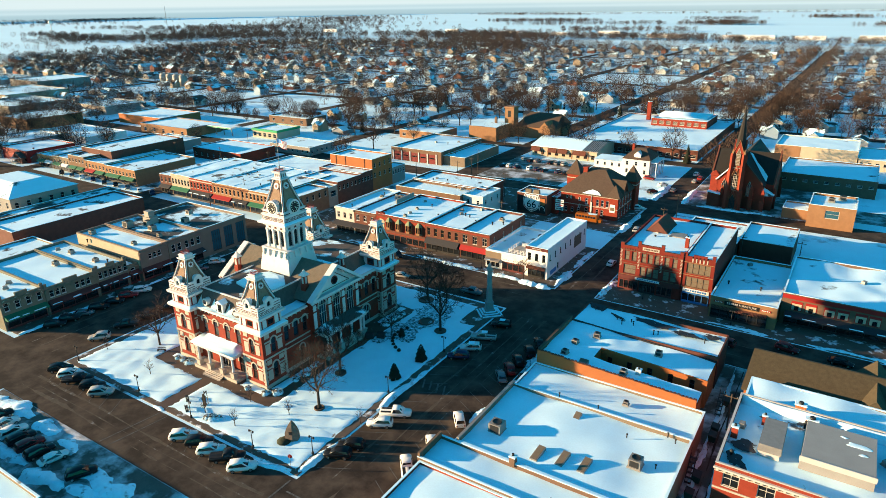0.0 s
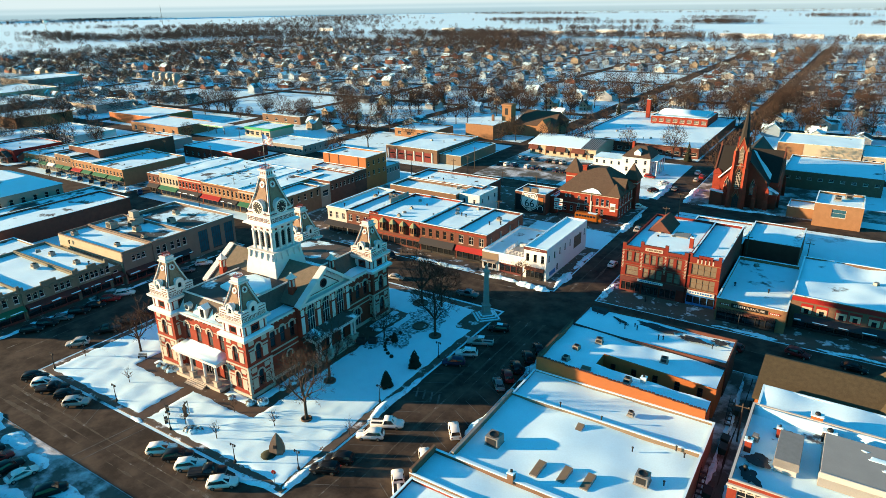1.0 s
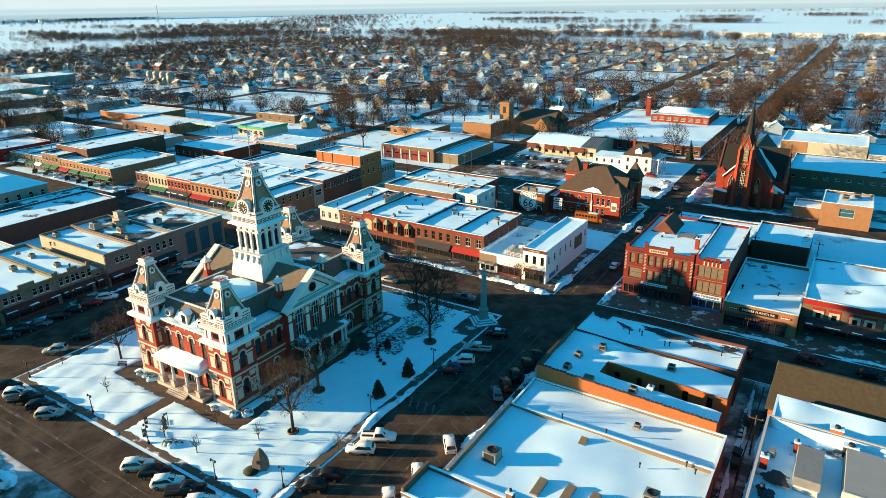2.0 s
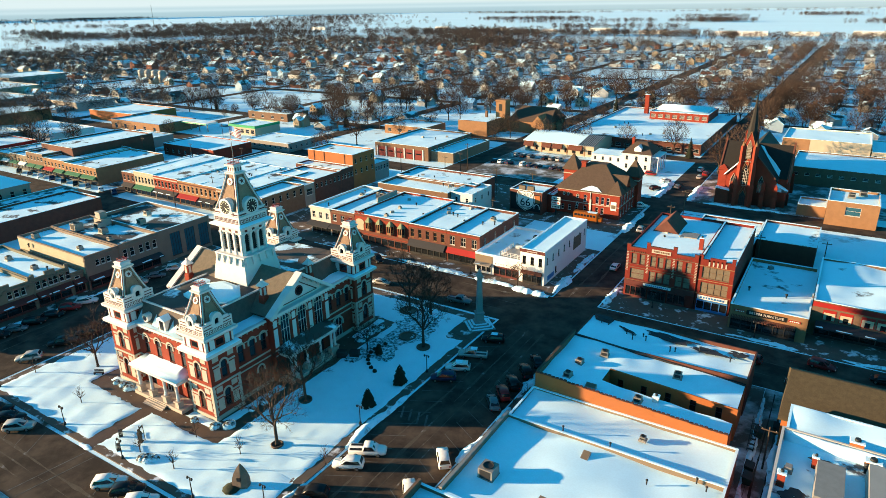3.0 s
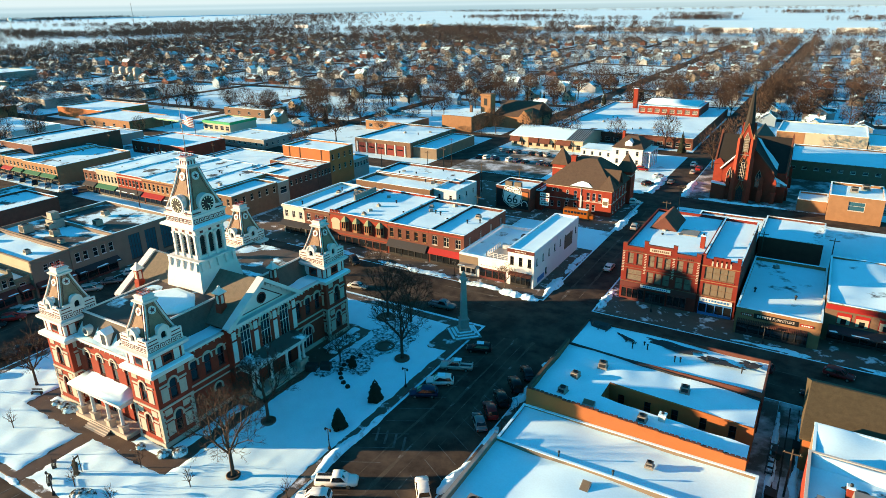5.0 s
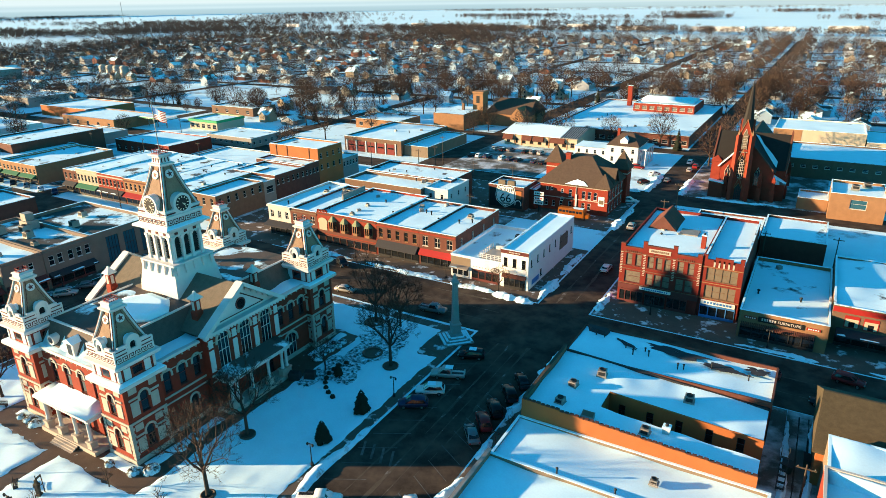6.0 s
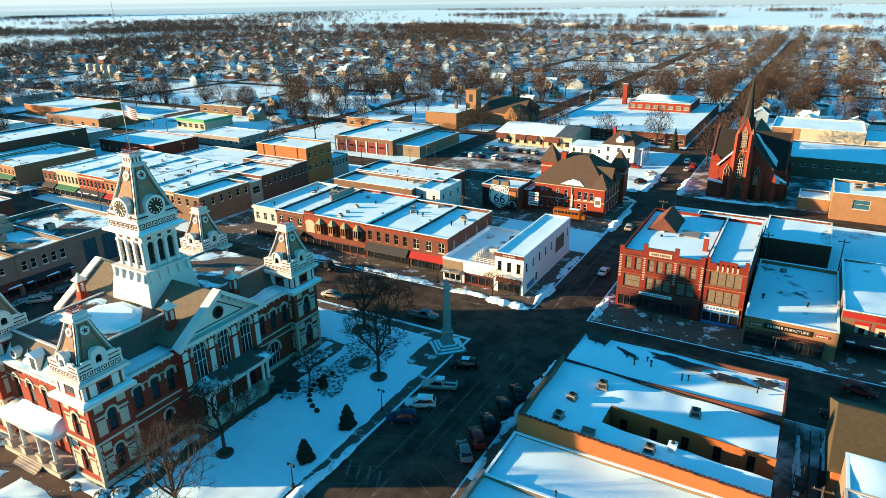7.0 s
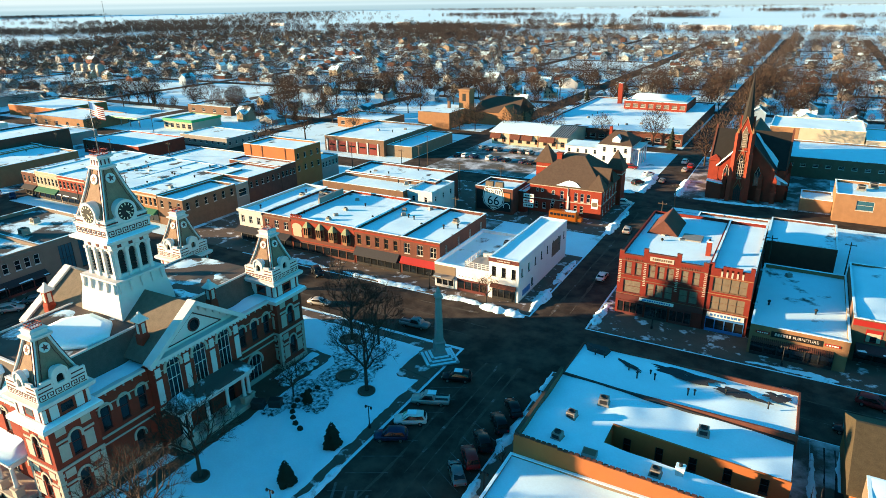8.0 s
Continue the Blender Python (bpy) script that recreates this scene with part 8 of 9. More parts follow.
def seen(x, y):
    """Whether a place lies in the wedge of town that the flight looks over."""
    return x < 62 + 0.10 * (y + 60) + 15 and x > 75 - 2.45 * (y + 98) - 30


placed = {id(t): False for t in HOUSES + TREES + FIRS}


def put(t, m):
    """The template itself takes the first place, copies the later ones."""
    if not placed[id(t)]:
        t.matrix_basis = m
        placed[id(t)] = True
        return t
    return copy_thing(t, m)


ns, ew = sorted([13.5, *NS]), sorted([38, 132, *EW])
house_spots, tree_spots = [], []
for i in range(len(ns) - 1):
    for j in range(len(ew) - 1):
        xa, xb, ya, yb = ns[i] + 6, ns[i + 1] - 6, ew[j] + 6, ew[j + 1] - 6
        cx, cy = (xa + xb) / 2, (ya + yb) / 2
        if not seen(cx, cy) or cy < 140 and cx > -270 or cy < 45:
            continue
        open_lot = rnd.random() < 0.08
        n = int((xb - xa) / 18)
        for yy, face in ((ya + 13, 0), (yb - 13, 180)):
            for k in range(n):
                x = xa + (k + 0.5) * (xb - xa) / n + rnd.uniform(-2, 2)
                y = yy + rnd.uniform(-2.5, 2.5)
                if clear(x, y, 9) and rnd.random() < 0.86 and not open_lot:
                    house_spots.append((x, y, face + rnd.choice((0, 0, 90, -90)) + rnd.uniform(-2, 2), rnd.uniform(0.8, 1.12)))
        for k in range(38 if not open_lot else 12):
            x, y = rnd.uniform(xa - 3, xb + 3), rnd.choice((ya - 2.0, yb + 2.0, rnd.uniform(ya + 20, yb - 20), rnd.uniform(ya, yb)))
            if clear(x, y, 3) and not (16 < x < 100 and y < 182) and not (-70 < x < 12 and y < 175):
                tree_spots.append((x, y, rnd.uniform(0.68, 1.12)))
for x, y, k in ((-50, 210, 0.8), (-43, 206, 0.8), (-36, 209, 0.7), (-24, 212, 0.75), (-14, 208, 0.9), (-3, 214, 0.95), (5, 209, 0.7), (-62, 205, 0.8), (-64, 224, 0.9), (-66, 240, 0.9), (-84, 214, 0.8), (-92, 210, 0.75), (-88, 206, 0.7), (-100, 196, 0.6), (-132, 128, 0.6), (-150, 150, 0.7), (-196, 190, 0.9), (-186, 196, 1.0), (-176, 204, 0.9), (-204, 186, 0.8), (-136, 190, 0.6), (24, 260, 0.8), (20, 300, 0.9), (22, 330, 1.0), (-40, 318, 0.9), (-20, 322, 0.9), (0, 318, 0.8), (-245, 132, 0.6), (-120, 30, 0.5), (-300, 30, 0.7), (-350, 95, 0.8), (-270, 190, 0.8), (-310, 195, 0.9)):
    tree_spots.append((x, y, k))
for yy in range(300, 960, 11):
    for x in (3, 24):
        tree_spots.append((x + rnd.uniform(-1.5, 1.5), yy + rnd.uniform(-4, 4), rnd.uniform(0.8, 1.15)))


def reach(q):
    return math.hypot(q[0] - 60, q[1] + 70)


house_spots.sort(key=reach), tree_spots.sort(key=reach)
for x, y, rz, sc in house_spots[:236]:
    put(rnd.choice(HOUSES), pose(x, y, 0, 0, 0, rz) @ Matrix.Diagonal((sc, sc * rnd.uniform(0.9, 1.15), sc, 1)))
for j, (x, y, sc) in enumerate(tree_spots[:285]):
    put(FIRS[j % 2] if j % 17 == 5 else TREES[j % 3], pose(x, y, 0, 0, 0, rnd.uniform(0, 360)) @ Matrix.Scale(sc, 4))
s = Shape()
for x, y, rz, sc in house_spots[236:]:
    m, (w, d, h, r) = pose(x, y, 0, 0, 0, rz), (8.5 * sc, 11 * sc, rnd.choice((3.2, 3.4, 5.0)), 2.8 * sc)
    k = rnd.choice((0, 0, 1, 2, 3))
    s.rings([[m @ Vector(p) for p in ((-w / 2, yy, 0), (w / 2, yy, 0), (w / 2, yy, h), (0, yy, h + r), (-w / 2, yy, h))] for yy in (-d / 2, d / 2)], k)
    for sx in (-1, 1):
        s.poly([m @ Vector(p) for p in ((sx * (w / 2 + 0.4), -d / 2 - 0.4, h - 0.1), (0, -d / 2 - 0.4, h + r + 0.2), (0, d / 2 + 0.4, h + r + 0.2), (sx * (w / 2 + 0.4), d / 2 + 0.4, h - 0.1))], 4)
solid("far_houses", s, [h_white, h_cream, h_grey, h_brick, roof_part_snow], "small far houses with snowy gabled roofs", "houses", kind="stuff")


# ---- woods, far fields and painted haze ----
def woods(name, spots, label, spray=26, thick=0.03):
    """Many far bare trees as one mesh of trunks and slivers."""
    s = Shape()
    for x, y, h in spots:
        s.poly([(x - 0.3, y, 0), (x + 0.3, y, 0), (x, y, h * 0.6)])
        for _ in range(spray):
            u = Vector((rnd.gauss(0, 1), rnd.gauss(0, 1), rnd.gauss(0, 1))).normalized() * rnd.uniform(0.2, 1.0) ** 0.5
            p = Vector((x + u.x * 0.42 * h, y + u.y * 0.42 * h, 0.56 * h + u.z * 0.42 * h))
            d = (u + Vector((rnd.gauss(0, 0.5), rnd.gauss(0, 0.5), 0.5))).normalized() * h * rnd.uniform(0.07, 0.14)
            side = d.cross(Vector((rnd.uniform(-1, 1), rnd.uniform(-1, 1), 0.2))).normalized() * thick * h
            s.poly([p - side, p + side, p + d])
    return solid(name, s, woods_mat, label, "woods", kind="stuff")


near_spots = [(x, y, 13.5 * k) for x, y, k in tree_spots[285:] if reach((x, y)) < 560]
far_spots = [(x, y, 13.5 * k) for x, y, k in tree_spots[285:] if reach((x, y)) >= 560]
for _ in range(26000):
    y = rnd.uniform(360, 1180)
    x = rnd.uniform(75 - 2.45 * (y + 98), 90 + 0.1 * y)
    if x < -1500 or len(far_spots) > 3300:
        continue
    v = noise.noise((x * 0.006, y * 0.006, 4.0))
    if reach((x, y)) > 560 and v > -0.08 and not any(abs(x - q) < 5 for q in ns) and clear(x, y):
        far_spots.append((x, y, rnd.uniform(9, 15)))
woods("town_trees", near_spots, "leafless brown trees between the houses", 300, 0.010)
woods("town_woods", far_spots, "leafless brown trees filling the far side of town", 150, 0.013)
lines = []
for x0, y0, x1, y1, n, wide in ((-1500, 700, -800, 1250, 380, 25), (-800, 1150, -200, 1230, 420, 25), (-250, 1150, 330, 1130, 260, 20), (-1320, 1300, -2500, 2900, 900, 170), (-1200, 890, -1900, 1500, 600, 120),
                                (-3100, 1500, -4200, 2250, 420, 230), (-3700, 2500, -3900, 2100, 300, 60), (-430, 800, -700, 1300, 620, 75), (-1192, 2254, -816, 2288, 240, 35), (-2000, 3600, -1300, 3500, 240, 50),
                                (-390, 2060, -255, 2070, 150, 30), (-520, 2560, -320, 2520, 70, 25), (-154, 2840, 10, 2836, 120, 40), (-950, 1900, -300, 2080, 160, 25), (40, 1950, 330, 2000, 120, 25), (-1300, 3600, 300, 4100, 160, 30),
                                (-900, 480, -790, 900, 260, 90), (-1375, 755, -1178, 1197, 460, 100), (-680, 340, -900, 500, 130, 90), (-1900, 900, -1500, 800, 160, 30), (-600, 1500, -300, 1560, 110, 20), (140, 1500, 320, 1530, 60, 20), (-2300, 1250, -1300, 1500, 200, 30)):
    for _ in range(n):
        q = rnd.random()
        lines.append((x0 + (x1 - x0) * q + rnd.gauss(0, wide), y0 + (y1 - y0) * q + rnd.gauss(0, wide), rnd.uniform(9, 16)))
woods("far_woods", lines, "distant brown woods and hedgerows between snowy fields", 75, 0.042)
for x, y, w, d, h in ((-700, 1350, 60, 25, 7), (-560, 1330, 40, 20, 6), (-330, 1290, 70, 24, 7), (-180, 1260, 90, 30, 8), (-60, 1280, 50, 24, 7), (40, 1300, 60, 30, 8), (-900, 1420, 40, 20, 7), (-1250, 1330, 50, 26, 7), (-480, 1420, 50, 24, 6)):
    flat_building("far_barn", x, x + w, y, y + d, h, white_paint, "long pale far barn under snow", {}, 0.2, coping=False, group="far barns")
t = thing("radio_mast", -2440, 1677, 0, 0, "tall thin lattice radio mast far off", "mast")
part("mast_pole", Shape().turned(0, 0, [(1.2, 0), (1.0, 74)], 4), grey_stone, t)
t = thing("water_tower", -2300, 1130, 0, 0, "pale far water tower on a thin stem", "water tower")
part("stem", Shape().turned(0, 0, [(2.0, 0), (1.5, 22)], 8), sign_white, t), part("tank", Shape().turned(0, 0, [(1.5, 21), (6, 25), (6.5, 29), (4, 33), (0.5, 34)], 12), sign_white, t)
for j in range(4):
    t = thing("grain_bin", -512 + 10 * j, 300, 0, 0, "pale grey cylindrical storage tank", "tank", "storage tanks")
    part("drum", Shape().turned(0, 0, [(3.6, 0), (3.6, 9.5)], 16), roof_metal, t), part("lid", Shape().turned(0, 0, [(3.7, 9.5), (0.4, 11)], 16), roof_metal, t)
# glowing wall: horizon haze and sky brightness painted as an emission ramp by height
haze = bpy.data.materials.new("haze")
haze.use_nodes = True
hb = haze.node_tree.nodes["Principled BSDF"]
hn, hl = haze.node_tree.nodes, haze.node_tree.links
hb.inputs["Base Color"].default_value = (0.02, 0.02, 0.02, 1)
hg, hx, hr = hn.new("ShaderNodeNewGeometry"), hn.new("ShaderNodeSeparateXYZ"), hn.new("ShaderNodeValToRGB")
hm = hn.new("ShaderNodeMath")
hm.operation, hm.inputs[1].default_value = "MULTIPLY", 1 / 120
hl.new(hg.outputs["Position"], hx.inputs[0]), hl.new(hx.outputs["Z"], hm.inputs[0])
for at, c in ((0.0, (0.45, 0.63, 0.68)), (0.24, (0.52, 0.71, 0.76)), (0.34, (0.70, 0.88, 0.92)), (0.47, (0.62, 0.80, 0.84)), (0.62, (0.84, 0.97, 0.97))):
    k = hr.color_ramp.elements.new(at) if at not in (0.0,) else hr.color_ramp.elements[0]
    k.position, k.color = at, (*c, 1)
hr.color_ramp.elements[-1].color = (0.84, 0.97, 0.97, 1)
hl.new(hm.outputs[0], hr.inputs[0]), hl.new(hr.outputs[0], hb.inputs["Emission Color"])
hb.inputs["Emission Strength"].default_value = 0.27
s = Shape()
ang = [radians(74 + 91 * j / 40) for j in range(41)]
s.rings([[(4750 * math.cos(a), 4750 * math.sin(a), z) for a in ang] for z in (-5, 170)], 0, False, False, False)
solid("backdrop_haze", s, haze, "glowing backdrop wall painted as pale winter haze at the far horizon", "sky", kind="structure")

# ---- vehicles ----
PAINTS = {n: material("car_" + n, c, 0.28, 0.0 if n in ("white", "red") else 0.35, var=0.06, bump=0.0) for n, c in (("white", (0.72, 0.72, 0.70)), ("black", (0.015, 0.016, 0.018)), ("grey", (0.16, 0.17, 0.18)), ("silver", (0.42, 0.41, 0.39)), ("red", (0.22, 0.02, 0.02)), ("navy", (0.02, 0.03, 0.07)), ("orange", (0.36, 0.105, 0.016)))}
CARS = {}


def car_meshes(kind):
    """Lengthwise sections of the body, and the glass, of a kind of car; x ahead."""
    if kind in CARS:
        return CARS[kind]
    L, W = {"saloon": (4.8, 1.82), "suv": (4.75, 1.92), "pickup": (5.8, 2.0)}[kind]
    bt, rt = {"saloon": (0.92, 1.45), "suv": (1.08, 1.78), "pickup": (1.12, 1.86)}[kind]

    def ring(x, wid, zlo, zhi, crown=0.06):
        w = wid / 2
        return [(x, -w * 0.9, zlo), (x, -w, zlo + 0.22), (x, -w, zhi - 0.18), (x, -w * 0.9, zhi - 0.02), (x, 0, zhi + crown), (x, w * 0.9, zhi - 0.02), (x, w, zhi - 0.18), (x, w, zlo + 0.22), (x, w * 0.9, zlo)]

    h = L / 2
    if kind == "pickup":
        prof = [(-h, 0.9, 0.5, bt - 0.02), (-h + 0.12, 1.0, 0.38, bt), (0.2, 1.0, 0.32, bt), (h - 1.4, 1.0, 0.32, bt), (h - 0.35, 0.97, 0.36, bt - 0.08), (h, 0.82, 0.5, bt - 0.28)]
        cab = [(-0.72, 0.2, bt), (-0.5, 0.86, rt), (0.85, 0.86, rt), (1.6, 0.3, bt + 0.02)]
    elif kind == "suv":
        prof = [(-h, 0.86, 0.5, bt - 0.05), (-h + 0.15, 0.98, 0.36, bt), (0.0, 1.0, 0.3, bt), (h - 1.2, 1.0, 0.3, bt - 0.02), (h - 0.3, 0.95, 0.34, bt - 0.14), (h, 0.78, 0.48, bt - 0.34)]
        cab = [(-h + 0.1, 0.8, bt), (-h + 0.5, 0.86, rt - 0.06), (0.25, 0.86, rt - 0.02), (1.2, 0.6, bt)]
    else:
        prof = [(-h, 0.84, 0.48, bt - 0.08), (-h + 0.2, 0.98, 0.34, bt - 0.02), (0.0, 1.0, 0.28, bt), (h - 1.2, 0.99, 0.28, bt - 0.04), (h - 0.3, 0.94, 0.32, bt - 0.2), (h, 0.74, 0.44, bt - 0.36)]
        cab = [(-h + 0.5, 0.7, bt), (-h + 1.35, 0.8, rt - 0.03), (0.3, 0.8, rt), (1.35, 0.6, bt)]
    body = Shape().rings([ring(x, W * a, lo, hi) for x, a, lo, hi in prof], 0, True, True)
    (xa, _, za), (xb, _, zb), (xc, _, zc), (xd, _, zd) = cab
    wb, wt = W * 0.48, W * 0.385

    def station(x, z, top):
        k = wb + (wt - wb) * top
        return [(x, -wb, bt - 0.06), (x, -k, z - 0.05), (x, -k * 0.82, z), (x, 0, z + 0.04 * top), (x, k * 0.82, z), (x, k, z - 0.05), (x, wb, bt - 0.06)]

    cabin = Shape().rings([station(xa, za + 0.02, 0), station(xb, zb, 1), station(xb + (xc - xb) * 0.5, max(zb, zc) + 0.03, 1), station(xc, zc, 1), station(xd, zd + 0.02, 0)], 0, True, True)
    up = 0.03
    panes = {"windscreen": Shape().poly([(xd - 0.12, -wb * 0.86, zd + 0.08 + up), (xd - 0.12, wb * 0.86, zd + 0.08 + up), (xc + 0.06, wt * 0.86, zc - 0.06 + up), (xc + 0.06, -wt * 0.86, zc - 0.06 + up)]),
             "rear_window": Shape().poly([(xa + 0.06, -wb * 0.82, za + 0.1 + up), (xb - 0.06, -wt * 0.82, zb - 0.08 + up), (xb - 0.06, wt * 0.82, zb - 0.08 + up), (xa + 0.06, wb * 0.82, za + 0.1 + up)])}
    for sy, name in ((-1, "side_window"), (1, "side_window.001")):
        lo, hi = wb - 0.015 + 0.02, wt + 0.025
        panes[name] = Shape().poly([(xa + (xb - xa) * 0.35 + 0.12, sy * lo, bt + 0.05), (xd - 0.3, sy * lo, bt + 0.05), (xc - 0.1, sy * hi, zc - 0.13), (xb + 0.14, sy * hi, zb - 0.13)])
    CARS[kind] = (body, cabin, panes, L, W, bt, {})
    return CARS[kind]


wheel_mesh = Shape()
wheel_mesh.rings([[(r * math.cos(2 * math.pi * j / 14), y, r * math.sin(2 * math.pi * j / 14)) for j in range(14)] for r, y in ((0.25, -0.11), (0.34, -0.1), (0.34, 0.1), (0.25, 0.11))], 0, True, True)
tyre = wheel_mesh.mesh("tyre", rubber)
rim_s = Shape().rings([[(r * math.cos(2 * math.pi * j / 10), y, r * math.sin(2 * math.pi * j / 10)) for j in range(10)] for r, y in ((0.21, -0.125), (0.21, 0.125))])
rim = rim_s.mesh("rim", chrome)


def vehicle(kind, paint, x, y, rz, z=0.04, snowy=False, label=""):
    body, cabin, panes, L, W, bt, made = car_meshes(kind)
    word = {"saloon": "saloon car", "suv": "sport utility car", "pickup": "pickup truck"}[kind]
    t = thing("pickup_truck" if kind == "pickup" else "parked_car", x, y, z, rz, label or f"{paint} {word} parked {'under a little snow' if snowy else 'at the kerb'}", "car", "parked cars")
    if paint not in made:
        made[paint] = (body.mesh("body", PAINTS[paint]), cabin.mesh("cabin", PAINTS[paint]))
    if "glass" not in made:
        s = Shape().box(-L / 2 - 0.02, -L / 2 + 0.1, -W * 0.42, -W * 0.3, bt - 0.35, bt - 0.12).box(-L / 2 - 0.02, -L / 2 + 0.1, W * 0.3, W * 0.42, bt - 0.35, bt - 0.12)
        f = Shape().box(L / 2 - 0.16, L / 2 + 0.0, -W * 0.38, -W * 0.26, bt - 0.42, bt - 0.28).box(L / 2 - 0.16, L / 2 + 0.0, W * 0.26, W * 0.38, bt - 0.42, bt - 0.28)
        made["glass"] = ([p.mesh("window", glass) for p in panes.values()], s.mesh("tail_light", lens_red), f.mesh("headlight", lens_clear), Shape().box(-L / 2 + 0.2, -0.75, -W * 0.4, W * 0.4, bt - 0.35, bt + 0.035).mesh("bed", sign_black), drifted(-0.9, 0.4, -0.6, 0.6, {"saloon": 1.49, "suv": 1.82, "pickup": 1.9}[kind], 4, 4, 0.06).mesh("roof_snow", snow))
    g = made["glass"]
    b = part("body", made[paint][0], None, t)
    part("cabin", made[paint][1], None, t)
    for name, pane in zip(("windscreen", "rear_window", "side_window", "side_window"), g[0]):
        part(name, pane, None, t)
    part("tail_light", g[1], None, t), part("headlight", g[2], None, t)
    if kind == "pickup":
        part("bed", g[3], None, t)
    if snowy:
        part("roof_snow", g[4], None, t)
    for sx in (-1, 1):
        for sy in (-1, 1):
            wl_ = part("wheel", tyre, None, t, m=pose(sx * L * 0.3, sy * (W / 2 - 0.1), 0.34))
            part("rim", rim, None, wl_)
    return t


# southern kerb of the square, parked at a slant
for kind, paint, x, y in (("suv", "black", -62.0, -43.2), ("suv", "white", -58.0, -43.4), ("pickup", "black", -54.8, -43.6), ("suv", "black", -50.0, -43.4), ("suv", "silver", -46.2, -43.8), ("suv", "white", -20.6, -44.0), ("suv", "black", -16.8, -43.6), ("suv", "white", -13.2, -44.0), ("pickup", "black", -9.4, -43.7), ("suv", "white", -5.4, -44.1)):
    vehicle(kind, paint, x, y, 40)
# car park to the south-west
for kind, paint, x, y, rz in (("suv", "black", -55.0, -58.4, 84), ("suv", "white", -51.3, -59.0, 84), ("suv", "white", -47.6, -59.4, 84), ("suv", "black", -44.4, -59.6, 84), ("suv", "red", -41.2, -59.7, 84), ("suv", "black", -37.8, -59.8, 84), ("saloon", "white", -34.2, -59.4, 80), ("suv", "black", -26.4, -59.0, 62)):
    vehicle(kind, paint, x, y, rz, 0.05)
# western kerb of the avenue
for kind, paint, x, y, rz in (("suv", "black", 5.8, -33.4, 205), ("suv", "black", 6.2, -30.4, 205), ("suv", "white", 6.6, -23.0, 208), ("pickup", "white", 7.2, -19.0, 28), ("suv", "navy", 6.2, 4.6, 208), ("suv", "white", 6.7, 9.0, 208), ("pickup", "silver", 6.8, 14.6, 202), ("suv", "black", 7.4, 22.0, 200)):
    vehicle(kind, paint, x, y, rz, 0.04, y > 8)
# eastern kerb
for kind, paint, x, y in (("pickup", "white", 17.6, -30.0), ("suv", "white", 17.8, -23.0), ("suv", "white", 18.2, -14.6), ("saloon", "grey", 17.8, 2.2), ("suv", "red", 18.0, 5.6), ("suv", "black", 18.0, 9.4), ("suv", "black", 18.3, 14.2), ("saloon", "black", 18.6, 18.6)):
    vehicle(kind, paint, x, y, 128 if kind != "pickup" else 130)
# northern and western streets
for kind, paint, x, y, rz in (("pickup", "grey", -8.0, 34.5, 5), ("saloon", "silver", -30.0, 33.8, 10), ("suv", "black", -40, 45.5, -35), ("suv", "grey", -50, 45.5, -35), ("suv", "red", 65.0, 44.0, -10), ("saloon", "black", 75.0, 43.5, -5), ("suv", "red", 53.0, 40.0, 170), ("saloon", "black", 62.0, 35.0, 175), ("suv", "black", -83.5, -33, 50), ("suv", "black", -83.5, -29.5, 50), ("saloon", "grey", -83.5, -26, 50), ("suv", "black", -83.5, -22, 50), ("suv", "red", -83.5, -14.0, 50), ("suv", "white", -83.5, -10.0, 50), ("saloon", "black", -83.5, -18.0, 50), ("suv", "silver", -83.0, 3.0, 50), ("saloon", "grey", -83.0, 8.0, 50), ("suv", "white", -83.0, 14.0, 50), ("pickup", "black", -68.5, -24.0, 230), ("suv", "black", -68.3, -19.0, 230), ("suv", "silver", -68.3, -31.0, 230), ("saloon", "black", -68.3, -13.0, 230)):
    vehicle(kind, paint, x, y, rz)
for j in range(9):
    vehicle(("suv", "saloon", "pickup")[j % 3], ("black", "grey", "white", "navy", "black")[j % 5], -235 + 8.5 * j, 50.2, -30)
for j in range(10):
    for r in range(2):
        if (j + r * 3) % 4 != 3:
            vehicle(("saloon", "suv", "suv")[(j + r) % 3], ("black", "grey", "white", "silver", "navy", "black")[(j * 2 + r) % 6], -66 + 3.4 * j, 163 + 15 * r, 80, 0.04, j % 2 == 0)
for kind, paint, x, y, rz in (("suv", "white", 14.0, 188, 90), ("saloon", "silver", 16.0, 176, 90), ("suv", "red", 17.0, 182, 90), ("saloon", "grey", 12.0, 158, 90), ("suv", "white", 7.0, 128, 10), ("suv", "silver", 14.0, 104.0, 95), ("saloon", "white", 16.6, 72, 90), ("suv", "red", -1.5, 172, 0), ("saloon", "white", 6, 165, 60), ("suv", "black", 5.5, 152, 60), ("suv", "grey", -20, 210, 0), ("saloon", "white", -50, 209, 5), ("suv", "white", -140, 130, 0), ("saloon", "grey", -170, 172, 80)):
    vehicle(kind, paint, x, y, rz)
t = thing("school_bus", -2.9, 105.4, 0.14, 0, "orange-yellow school bus parked beside the town hall", "bus")
part("body", Shape().rings([[(x, -w, 0.6), (x, w, 0.6), (x, w, z - 0.3), (x, w * 0.7, z), (x, -w * 0.7, z), (x, -w, z - 0.3)] for x, w, z in ((-4.6, 1.1, 2.8), (-4.5, 1.2, 2.95), (2.9, 1.2, 2.95), (3.2, 1.1, 2.2), (3.3, 0.95, 1.8), (4.5, 0.9, 1.6))]), PAINTS["orange"], t)
for j in range(7):
    part("side_pane", Shape().box(-4.2 + 1.0 * j, -3.4 + 1.0 * j, -1.23, -1.19, 1.75, 2.4), glass, t)
